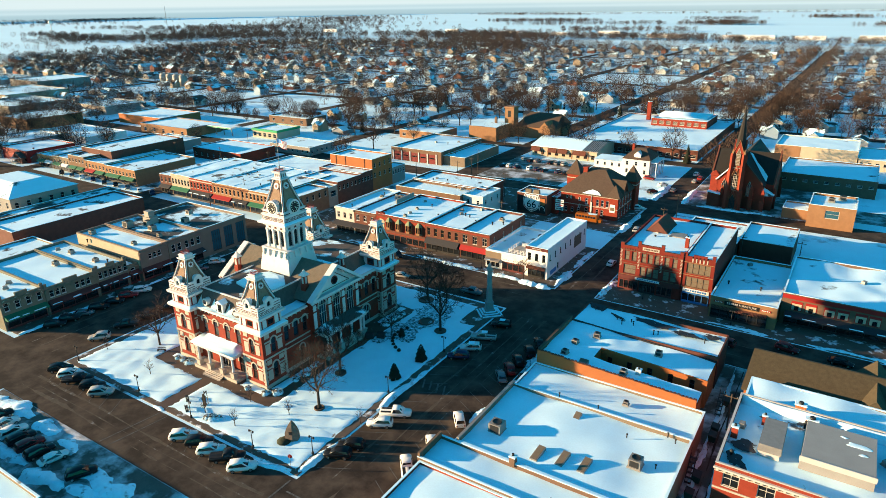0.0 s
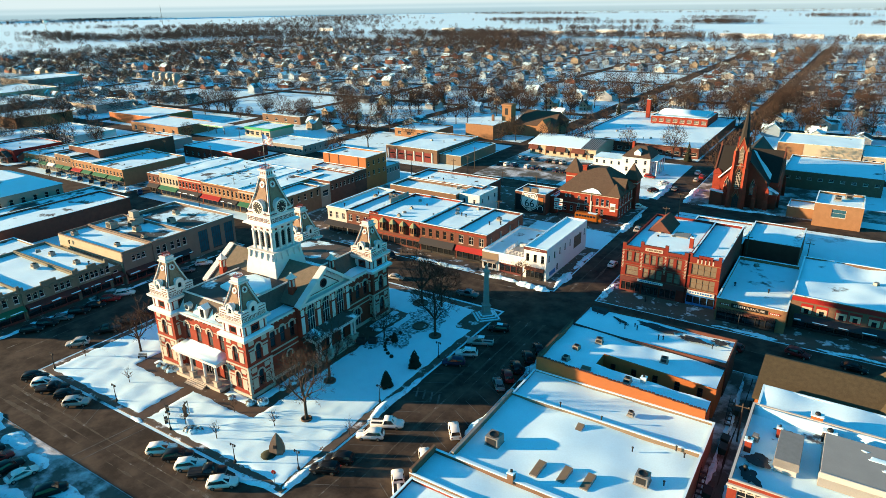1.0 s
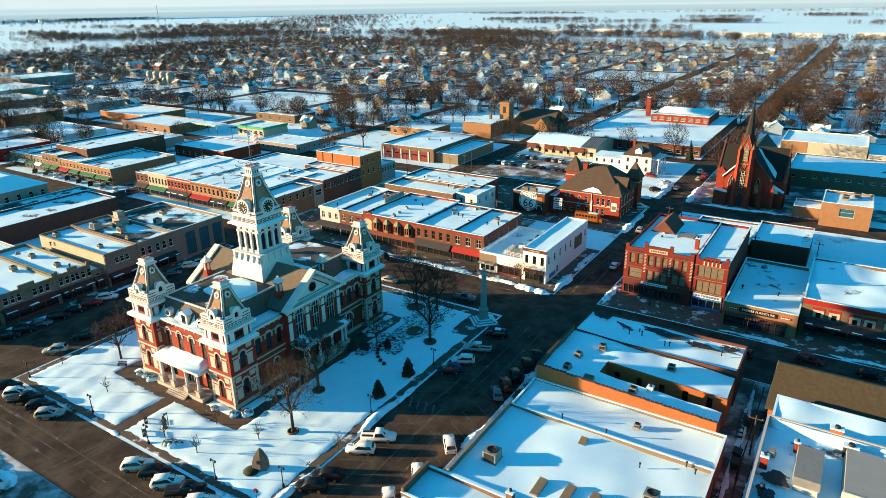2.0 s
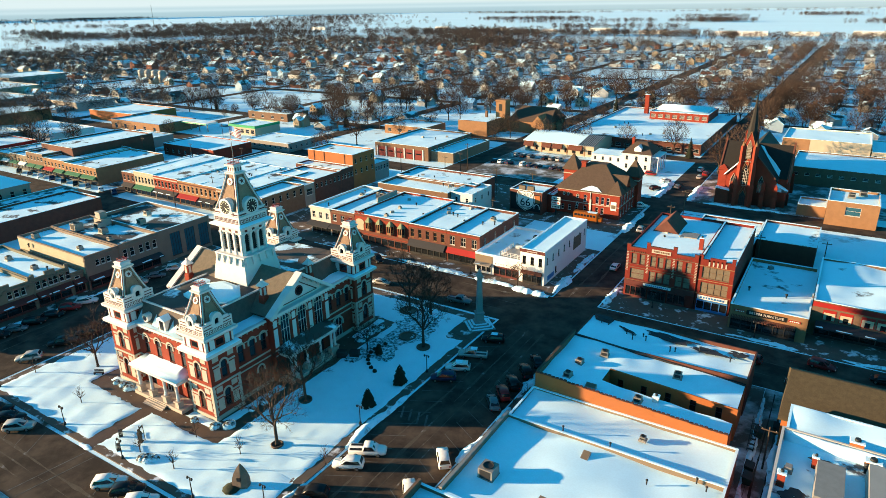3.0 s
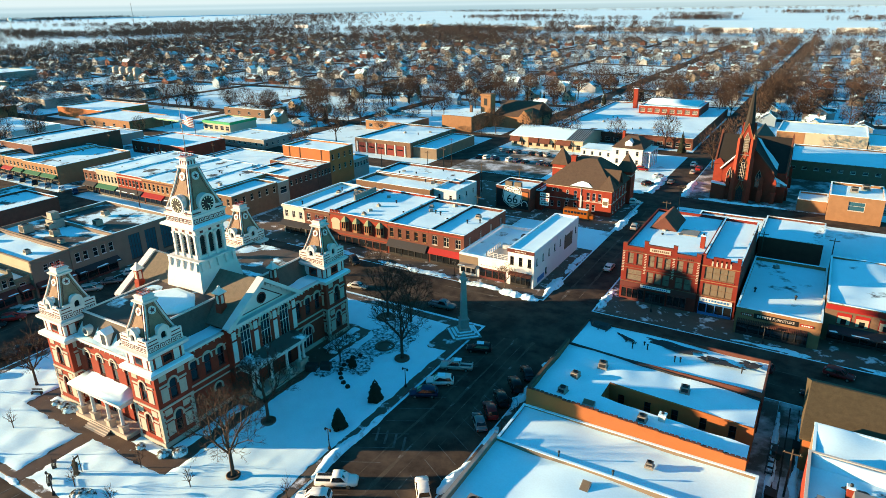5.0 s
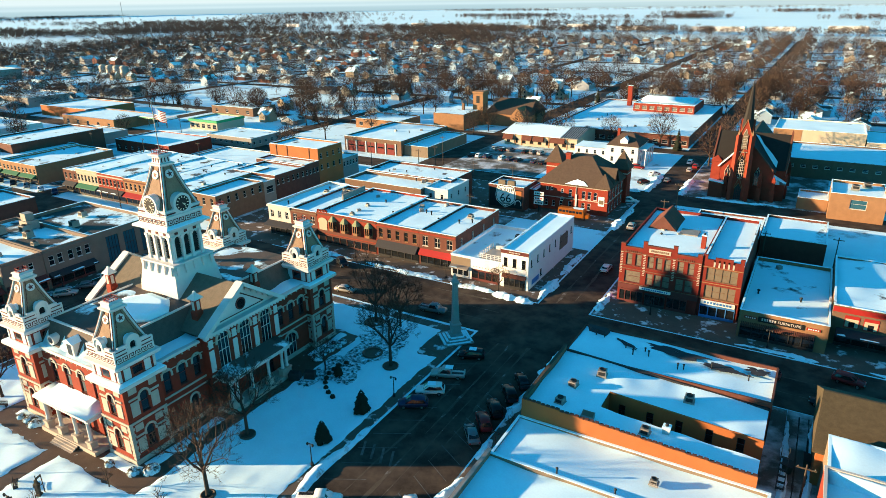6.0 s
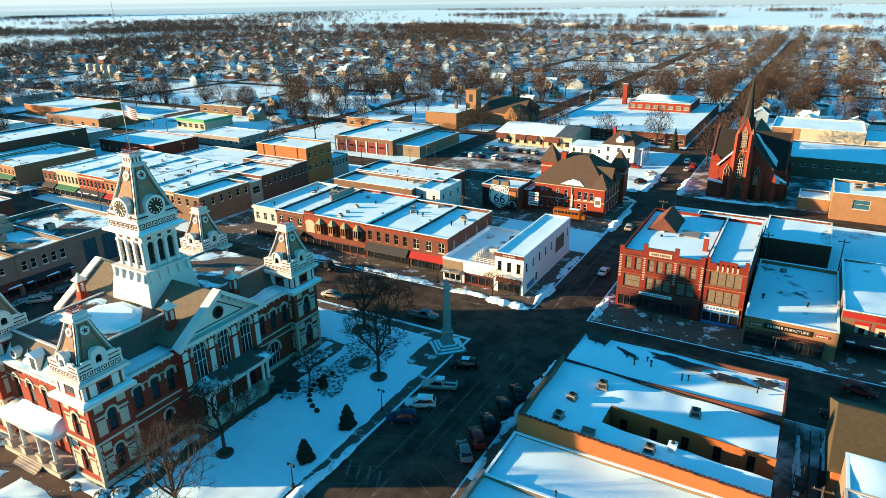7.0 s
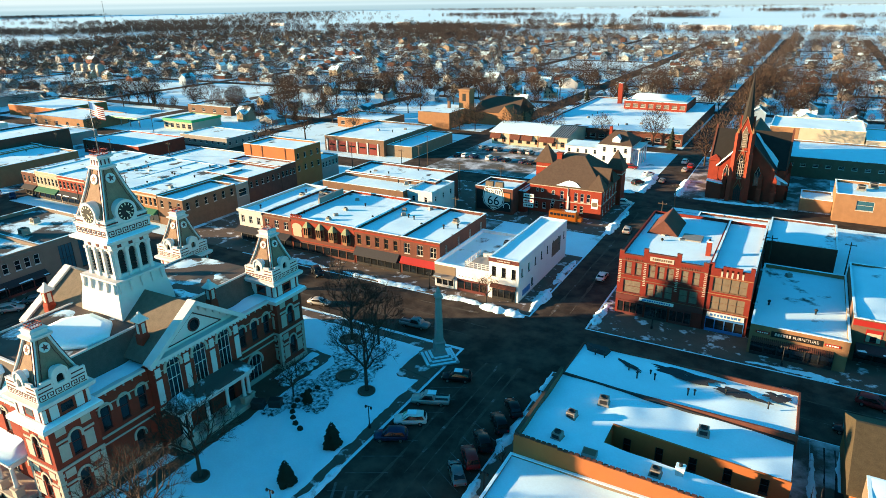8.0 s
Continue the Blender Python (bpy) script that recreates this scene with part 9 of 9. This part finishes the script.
part("roof_snow", drifted(-4.2, 2.7, -0.9, 0.9, 2.9, 8, 4, 0.12), snow, t)
for sx in (-2.9, 3.2):
    for sy in (-1.05, 1.05):
        part("wheel", tyre, None, t, m=pose(sx, sy, 0.34))


# ---- lamps, signs, benches, planting on the square ----
def street_lamp(x, y, z=0.16, h=3.6):
    t = thing("street_lamp", x, y, z, 0, "black cast-iron street lamp with twin globes", "street lamp", "lamps round the square")
    part("base", Shape().turned(0, 0, [(0.24, 0), (0.22, 0.35), (0.11, 0.6)], 8), dark_metal, t)
    part("post", Shape().turned(0, 0, [(0.085, 0.5), (0.06, h)], 8), dark_metal, t)
    part("arm", Shape().box(-0.45, 0.45, -0.03, 0.03, h - 0.1, h), dark_metal, t)
    for sx in (-0.45, 0.45):
        part("globe", Shape().turned(sx, 0, [(0.05, h - 0.45), (0.16, h - 0.3), (0.17, h - 0.12), (0.06, h + 0.05)], 8), dark_metal, t)
    return t


for x, y in ((1.9, -35.3), (-24.5, -39.5), (-40.8, -39.3), (-62.6, -39.1), (1.6, -13.9), (2.2, 5.2), (-8.0, -39.5), (-63.0, -10), (-63.0, 10), (22.3, -27), (22.4, 0.5), (22.4, 20), (-14, 50.3), (-40, 50.6), (31, 53.6), (52.5, 50.2), (-87.5, -15), (-87.5, 5)):
    street_lamp(x, y)


def bench(x, y, rz):
    t = thing("park_bench", x, y, 0.2, rz, "dark slatted park bench in the snow", "bench", "benches on the lawn")
    for j in range(3):
        part("seat_slat", Shape().box(-0.9, 0.9, -0.25 + 0.18 * j, -0.1 + 0.18 * j, 0.45, 0.5), dark_metal, t)
    for j in range(2):
        part("back_slat", Shape().box(-0.9, 0.9, 0.28, 0.33, 0.6 + 0.2 * j, 0.74 + 0.2 * j), dark_metal, t)
    for sx in (-0.8, 0.8):
        part("leg", Shape().box(sx - 0.05, sx + 0.05, -0.25, 0.3, 0, 0.5), dark_metal, t)


bench(-30.1, -36.1, 150), bench(-27.2, -38.4, 150), bench(-50.8, -27.2, 30)
t = thing("bronze_sculpture", -25.6, -35.6, 0.25, 20, "dark bronze sculpture with an upright banner frame", "sculpture")
part("sculpture_mass", Shape().square(0, 0, [(0.34, 0), (0.3, 0.2), (0.2, 0.25), (0.24, 1.3), (0.3, 1.7), (0.16, 2.0), (0.14, 2.35), (0.05, 2.45)]).box(0.35, 0.43, -0.3, -0.22, 0, 3.3).box(0.35, 0.43, 0.5, 0.58, 0, 2.9).box(0.36, 0.42, -0.3, 0.58, 2.6, 2.9).box(0.36, 0.42, -0.3, 0.58, 1.4, 1.5), bronze, t)
t = thing("stone_memorial", -3.9, -34.2, 0.2, 25, "rough pointed boulder memorial with a dark plaque", "memorial")
part("boulder", Shape().rings([[(x * k, y * k2 - lean, z) for x, y in ((-1.0, -0.7), (0.2, -0.85), (1.0, -0.6), (1.1, 0.3), (0.4, 0.75), (-0.7, 0.65))] for z, k, k2, lean in ((0, 1.05, 1.0, 0), (0.7, 1.15, 1.0, 0), (1.6, 1.08, 0.9, -0.05), (2.5, 0.8, 0.7, -0.1), (3.2, 0.42, 0.45, -0.15), (3.65, 0.1, 0.15, -0.2))]), memorial_stone, t)
part("plaque", Shape().box(-0.28, 0.28, -0.84, -0.7, 1.4, 1.95), dark_metal, t)
part("planting", Shape().turned(-1.2, -0.9, [(1.2, 0), (1.3, 0.25), (0.6, 0.5), (0.1, 0.55)], 10), conifer, t)


def bush(x, y, r=0.8, h=0.8, z=0.2, mat=None, seed=0, label="low shrub with snow on it"):
    rnd_ = random.Random(seed + int(x * 10))
    s = Shape()
    for _ in range(140):
        u = Vector((rnd_.gauss(0, 1), rnd_.gauss(0, 1), abs(rnd_.gauss(0, 1)))).normalized()
        p = Vector((u.x * r, u.y * r, u.z * h)) * rnd_.uniform(0.75, 1.0)
        a = u.cross(Vector((rnd_.uniform(-1, 1), rnd_.uniform(-1, 1), rnd_.uniform(-1, 1)))).normalized() * r * 0.28
        c = u.cross(a).normalized() * r * 0.28
        s.poly([p - a, p - c, p + a, p + c])
    s.turned(0, 0, [(r * 0.7, 0), (r * 0.8, h * 0.4), (r * 0.4, h * 0.8)], 7)
    return solid("shrub", s, mat or snowy_shrub, label, "shrub", "shrubs", m=pose(x, y, z))


for j, (x, y) in enumerate(((-23.0, -27.4), (-18.6, -26.8), (-16.9, -25.4), (-45.2, -27.2), (-43.4, -27.0), (-41.6, -27.1), (-17.0, -20.2), (-16.8, -17.5), (-20.8, -37.6), (-20.0, -37.0), (-21.6, -38.0), (-16.4, 8.5), (-16.4, 10.2), (-16.4, 11.9), (-16.4, 13.6), (-16.0, 15.2))):
    bush(x, y, 0.75 + 0.25 * (j % 3), 0.7, seed=j)
for j in range(9):
    a = math.pi * (0.62 + 0.5 * j / 8)
    bush(-3.2 + 9.0 * math.cos(a) * 0.9, 6.8 + 8.0 * math.sin(a + math.pi) * 0.9, 0.45, 0.7, seed=50 + j, mat=conifer, label="small clipped hedge plant in the snow")
f1 = fir(8, 4.0, "small dark clipped spruce on the snowy lawn", 1.5)
f1.matrix_basis = pose(0.2, -0.6, 0.15)
f2 = fir(9, 3.6, "small dark spruce with pale ornaments on the lawn", 1.6)
f2.matrix_basis = pose(-0.4, -9.2, 0.18)
copy_thing(f2, pose(-9.6, 5.8, 0.1) @ Matrix.Scale(0.7, 4))
for x, y, r in ((-8.7, 14.5, 1.9), (-15.5, 24.5, 2.0), (-3.4, 12.4, 1.4), (-6.2, -25.0, 1.0), (-11.0, -13.5, 1.2)):
    solid("tree_ring", Shape().turned(0, 0, [(r, 0), (r, 0.25), (r * 0.8, 0.3), (r * 0.75, 0.12)], 18), wet_path, "round brown planting bed cleared of snow", "planting bed", m=pose(x, y, 0.25))
for x, y in ((-15.3, 1.4), (-13.2, 2.8)):
    t = thing("waste_bin", x, y, 0.2, 25, "dark metal waste container beside the path", "bin", "waste containers")
    part("body", Shape().box(-0.9, 0.9, -0.6, 0.6, 0, 1.2, top=-0.06), dark_metal, t), part("lid", Shape().box(-0.98, 0.98, -0.68, 0.68, 1.2, 1.35, top=0.1), dark_metal, t)

# obelisk monument on its round place
ob = thing("obelisk_monument", 1.6, 26.6, 0.16, 45, "tall grey granite obelisk monument on a stepped base", "monument")
part("step", Shape().square(0, 0, [(2.8, 0), (2.8, 0.25)]), grey_stone, ob), part("step", Shape().square(0, 0, [(2.2, 0.25), (2.2, 0.55)]), grey_stone, ob), part("step", Shape().square(0, 0, [(1.65, 0.55), (1.65, 0.9)]), grey_stone, ob)
for r, z in ((2.5, 0.25), (1.92, 0.55), (1.4, 0.9)):
    s = Shape()
    for sx, sy in ((1, 0), (-1, 0), (0, -1)):
        s.box(sx * r - (0.24 if sx else r * 0.9), sx * r + (0.24 if sx else r * 0.9), sy * r - (0.24 if sy else r * 0.9), sy * r + (0.24 if sy else r * 0.9), z, z + 0.1, top=0.05)
    part("step_snow", s, snow, ob)
part("pedestal", Shape().square(0, 0, [(1.15, 0.9), (1.1, 1.3), (0.86, 1.4), (0.82, 3.0), (0.98, 3.2), (0.7, 3.4)]), grey_stone, ob)
part("shaft", Shape().square(0, 0, [(0.62, 3.4), (0.42, 11.2)]), grey_stone, ob, "tapering granite shaft"), part("capital", Shape().square(0, 0, [(0.55, 11.2), (0.66, 11.5), (0.6, 11.8), (0.34, 12.1), (0.3, 12.6), (0.08, 13.2)]), grey_stone, ob)
solid("monument_place", Shape().rings([[(-2.5, 21.0, 0.155), (3.3, 20.0, 0.155), (3.3, 30.4, 0.155), (-6.0, 30.4, 0.155)], [(-2.5, 21.0, 0.19), (3.3, 20.0, 0.19), (3.3, 30.4, 0.19), (-6.0, 30.4, 0.19)]]), paving, "paved place round the obelisk, partly snowy", "pavement", kind="structure")

# ---- snow banks, poles, signs ----
def snow_bank(x0, y0, x1, y1, w, h, seed=0, mat=None):
    """A ploughed, broken ridge of snow along a line."""
    a, b = Vector((x0, y0, 0)), Vector((x1, y1, 0))
    n = max(6, int((b - a).length / 0.32))
    d = (b - a).normalized()
    side = Vector((-d.y, d.x, 0))

    def rough(q, f, k):
        return noise.noise((q * (b - a).length * f, seed * 7.7 + k, 0.3 * seed))

    rings = []
    for j in range(n + 1):
        q = j / n
        ends = min(1.0, 8 * q + 0.05, 8 * (1 - q) + 0.05)
        k = max(0.04, ends * (0.62 + 0.9 * rough(q, 0.16, 0) + 0.45 * rough(q, 0.8, 3)))
        p = a + (b - a) * q + side * (0.5 * w * rough(q, 0.2, 9) + 0.12 * rough(q, 1.3, 5))
        rings.append([p + side * (w * (0.25 + 0.75 * k) * (c + 0.12 * rough(q, 1.1, 11 + c * 9))) + Vector((0, 0, max(-0.1, h * k * (e + 0.35 * rough(q, 1.5, 20 + c * 13))) if e else -0.1)) for c, e in ((-0.7, 0), (-0.45, 0.4), (-0.2, 0.85), (0.05, 0.9), (0.3, 0.6), (0.55, 0.3), (0.8, 0))])
    return solid("snow_bank", Shape().rings(rings, 0, False, True, False), mat or snow_dirty, "ploughed broken bank of lumpy snow along the kerb", "snow bank", "snow banks", "", pose(0, 0, 0.12))


BANKS = [(3.0, -40, 3.4, -29, 1.2, 0.4), (3.0, -20, 3.4, -3, 1.3, 0.45), (20.6, -14, 21, -6, 1.8, 1.2), (20.8, -2, 20.6, 3, 1.6, 0.8), (20.6, 8, 20.9, 20, 1.8, 0.7), (20.8, 22, 21.0, 30, 1.6, 0.9), (19.6, -27, 20.8, -20, 1.4, 0.7), (-12, 48.8, -1, 48.4, 1.8, 0.8), (-1, 47.8, 8.6, 48.2, 2.4, 1.0), (8.8, 49.5, 8.6, 62, 1.8, 0.9), (8.4, 64, 8.2, 80, 1.6, 0.7), (-36, 49.4, -14, 48.9, 1.5, 0.6), (-60, 49.6, -40, 49.4, 1.3, 0.5), (21.2, 50, 21.4, 60, 1.8, 1.0), (-86.6, -40, -86.6, -20, 1.6, 0.6), (-86.4, -16, -86.6, 0, 1.4, 0.6), (-6, -41.0, 2, -40.6, 1.2, 0.3), (-34, -40.8, -31, -40.9, 0.8, 0.2), (-63, -55.0, -50, -55.4, 2.6, 0.45), (-48, -55.4, -41, -55.2, 1.8, 0.35), (-39, -56.0, -33, -56.6, 1.8, 0.3), (-60, -62.4, -37, -62.8, 1.6, 0.5), (-29, -59.4, -15, -58.0, 3.4, 0.6), (-26, -61.5, -14, -61, 2.4, 0.4), (-36, -63.2, -26, -63.0, 2.2, 0.6), (9.3, 100, 9.2, 122, 2.0, 1.0), (8.6, 142, 8.4, 165, 2.2, 1.2), (19.2, 143, 19.0, 165, 2.4, 1.2), (-5, 141.2, 7, 141.4, 2, 0.9), (24, 143.2, 50, 143.5, 1.8, 0.6), (-70, 31, -40, 30.9, 1.4, 0.5), (57.3, -30, 57.4, 28, 0.9, 0.4), (60.4, -14, 60.5, 30, 0.8, 0.4), (47, 49, 61, 49.2, 1.2, 0.4), (68, 49.1, 90, 49.2, 1.2, 0.5)]
for j, q in enumerate(BANKS):
    snow_bank(*q, seed=j)
for x, y, h in ((59.4, 8.0, 7.5), (62, 93, 9), (47.5, 90.5, 9), (-26, 85, 9.5), (-28, 118, 10), (-14, 121, 10), (-42, 118, 10), (-66, 122, 11), (-88, 124, 11), (-128, 48, 10), (-148, 96, 11), (-175, 92, 11), (-205, 90, 11), (-120, 58, 11), (22, 104, 9.5), (22, 122, 9.5), (-70, 146, 11), (-64, 130, 11), (-200, 130, 11), (-230, 48, 10)):
    t = thing("utility_pole", x, y, 0, 0, "weathered wooden utility pole with crossarm", "utility pole", "utility poles")
    part("pole", Shape().turned(0, 0, [(0.15, 0), (0.1, h)], 7), wood_pole, t), part("crossarm", Shape().box(-1.1, 1.1, -0.06, 0.06, h - 0.7, h - 0.55), wood_pole, t)
    for sx in (-0.9, 0.0, 0.9):
        part("insulator", Shape().turned(sx, 0, [(0.05, h - 0.55), (0.03, h - 0.35)], 6), grey_stone, t)
for x, y, n in ((56.9, -8.5, 3), (57.2, 12.6, 3)):
    t = thing("fire_escape", x, y, 0.1, 0, "rusty steel stair and railings against the alley wall", "stair")
    for j in range(6):
        part("tread", Shape().box(-0.4, 0.5, -1.6 + 0.5 * j, -1.2 + 0.5 * j, 0.6 * j + 0.5, 0.6 * j + 0.56), dark_metal, t)
    part("rail", Shape().tube((0.5, -1.6, 1.4), (0.5, 1.6, 5.0), 0.03, 0.03), dark_metal, t), part("rail", Shape().tube((-0.4, -1.6, 1.4), (-0.4, 1.6, 5.0), 0.03, 0.03), dark_metal, t)
    part("stringer", Shape().tube((0.5, -1.6, 0.3), (0.5, 1.6, 4.0), 0.06, 0.06).tube((-0.4, -1.6, 0.3), (-0.4, 1.6, 4.0), 0.06, 0.06), dark_metal, t)
t = thing("stop_sign", 1.3, -39.8, 0.16, 200, "red octagonal road sign on a thin post", "road sign")
part("post", Shape().turned(0, 0, [(0.04, 0), (0.04, 2.3)], 6), galvanised, t), part("plate", Shape().rings([[(0.4 * math.cos(math.pi / 8 + math.pi * j / 4), yy, 2.3 + 0.4 * math.sin(math.pi / 8 + math.pi * j / 4)) for j in range(8)] for yy in (-0.06, -0.03)]), red_paint, t)


# ---- slush between the wheel lanes, alley tracks and bins ----
def ribbon(s, x0, y0, x1, y1, w, z, seed):
    """A ragged flat strip along a line, broken where it thins out."""
    a, b = Vector((x0, y0, z)), Vector((x1, y1, z))
    n = max(6, int((b - a).length / 0.5))
    d = (b - a).normalized()
    side = Vector((-d.y, d.x, 0))
    rows = []
    for j in range(n + 1):
        p, q = a + (b - a) * (j / n), j * 0.5
        k = 0.35 + 0.9 * noise.noise((q * 0.09, seed, 0)) + 0.4 * noise.noise((q * 0.6, seed, 4))
        mid = w * 0.6 * noise.noise((q * 0.07, seed, 8))
        rows.append((p + side * (mid - w * max(k, 0) * 0.5), p + side * (mid + w * max(k, 0) * (0.5 + 0.3 * noise.noise((q * 0.8, seed, 2)))), k))
    for (l0, r0, k0), (l1, r1, k1) in zip(rows, rows[1:]):
        if k0 > 0.02 or k1 > 0.02:
            s.poly([l0, r0, r1, l1])


s = Shape()
for j, q in enumerate(((11.4, -52, 11.6, 30, 0.9), (8.6, -38, 9.2, 29, 0.8), (15.0, -40, 15.2, 30, 0.9), (13.2, -30, 13.4, 28, 0.4), (12.6, 50, 12.8, 122, 0.8), (15.6, 50, 15.8, 124, 0.7), (-62, 36.2, 2, 36.0, 0.9), (-62, 40.6, 4, 40.4, 0.7), (-60, 44.6, 0, 44.8, 1.2), (22, 36.5, 90, 36.2, 0.9), (22, 41.5, 90, 41.0, 0.8), (-64, -46.8, 2, -46.6, 0.8), (-64, -50.2, 2, -50.0, 0.9), (-60, -48.6, 0, -48.4, 0.5), (-72, -40, -72, 30, 0.9), (-77, -40, -77.2, 30, 0.8), (-80.5, -40, -80.6, 30, 0.7), (-20, 128, 60, 128.4, 0.8), (-20, 133, 60, 133.2, 0.8))):
    ribbon(s, *q, 0.036 + 0.0015 * (j % 5), 3.3 * j)
solid("road_slush", s, road_grit, "ragged strips of brown grit and slush between the wheel lanes", "slush", kind="stuff")
s = Shape()
for j, q in enumerate(((58.6, -58, 58.7, 30, 0.6), (59.9, -58, 60.0, 30, 0.55), (57.8, -40, 57.8, 20, 0.35))):
    ribbon(s, *q, 0.127, 51 + 2.1 * j)
solid("alley_tracks", s, asphalt, "dark wet tyre tracks in the packed alley snow", "tyre tracks", kind="stuff")
bin_green = material("bin_green", (0.02, 0.045, 0.035), 0.7, var=0.2, scale=2.0, fine=15.0, bump=0.15)
for x, y, rz, k in ((57.9, 3.8, 90, 1.0), (57.8, 6.4, 88, 0.9), (57.9, -8.0, 92, 1.0), (57.8, -12.5, 90, 0.8), (57.9, -20.5, 90, 1.0), (57.8, 16.0, 90, 0.9), (60.2, 18.5, 90, 1.0), (-35, 84.5, 0, 1.0), (-50, 86, 10, 1.0)):
    t = thing("refuse_container", x, y, 0.12, rz, "dark green steel refuse container against the alley wall", "refuse container", "refuse containers")
    part("tub", Shape().rings([[(-0.8 * k, -0.5, 0.1), (0.8 * k, -0.5, 0.1), (0.8 * k, 0.5, 0.1), (-0.8 * k, 0.5, 0.1)], [(-0.95 * k, -0.65, 1.1), (0.95 * k, -0.65, 1.1), (0.95 * k, 0.65, 1.3), (-0.95 * k, 0.65, 1.3)]]), bin_green, t)
    part("lid", Shape().block(pose(0, 0, 1.28, 8.7), 1.95 * k, 1.35, 0.07), sign_black, t), part("skid", Shape().box(-0.75 * k, 0.75 * k, -0.4, 0.4, 0, 0.1), dark_metal, t)


# ---- bare soil where the snow has gone from the lawn ----
def bare_patch(cx, cy, rx, ry, rz, seed, deck=None):
    s, m, rings = Shape(), pose(cx, cy, 0, 0, 0, rz), []
    for k in (0.05, 0.35, 0.65, 0.85, 1.0):
        row = []
        for j in range(40):
            a = 2 * math.pi * j / 40
            q = k * (0.8 + 0.45 * noise.noise((math.cos(a) * 1.6 + seed, math.sin(a) * 1.6, seed)) + 0.25 * noise.noise((math.cos(a) * 5 + seed, math.sin(a) * 5, 2 * seed)))
            p = m @ Vector((rx * q * math.cos(a), ry * q * math.sin(a), 0))
            row.append((p.x, p.y, 0.2 + 0.16 * (0.5 + noise.noise((p.x * 0.3 + 3.0, p.y * 0.3, 3.0))) + 0.075 if deck is None else deck + 0.05 * (1 - k) + 0.06 * noise.noise((p.x, p.y, seed))))
        rings.append(row)
    s.rings(rings, 0, False, True)
    if deck is not None:
        return solid("roof_tarpaulin", s, awning_dark, "crumpled black roofing sheet lying in roof snow", "roofing sheet", "roofing sheets")
    return solid("bare_ground", s, bare_soil, "dark bare soil with thin snow under the lawn trees", "soil", "bare ground", "structure")


for q in ((-10.6, 9.5, 4.2, 7.5, 8, 1.3), (-9.0, 18.5, 6.0, 6.5, 20, 4.1), (-12.8, 2.5, 2.0, 3.6, 5, 7.7), (-12.5, 24.5, 3.4, 3.4, 0, 2.2)):
    bare_patch(*q)
for q in ((40.5, 28.6, 6.0, 1.5, -4, 3.1), (47.5, 27.0, 4.0, 1.1, -10, 5.2), (33.0, 27.6, 2.6, 0.6, -30, 8.4), (52.0, 28.6, 2.2, 1.3, 10, 6.6)):
    bare_patch(*q, 6.86)
for q in ((63.6, -7.6, 2.0, 1.7, 0, 1.1), (63.2, -11.6, 1.4, 2.4, 30, 2.7), (66.2, 1.2, 1.6, 0.9, 0, 9.3)):
    bare_patch(*q, 8.86)
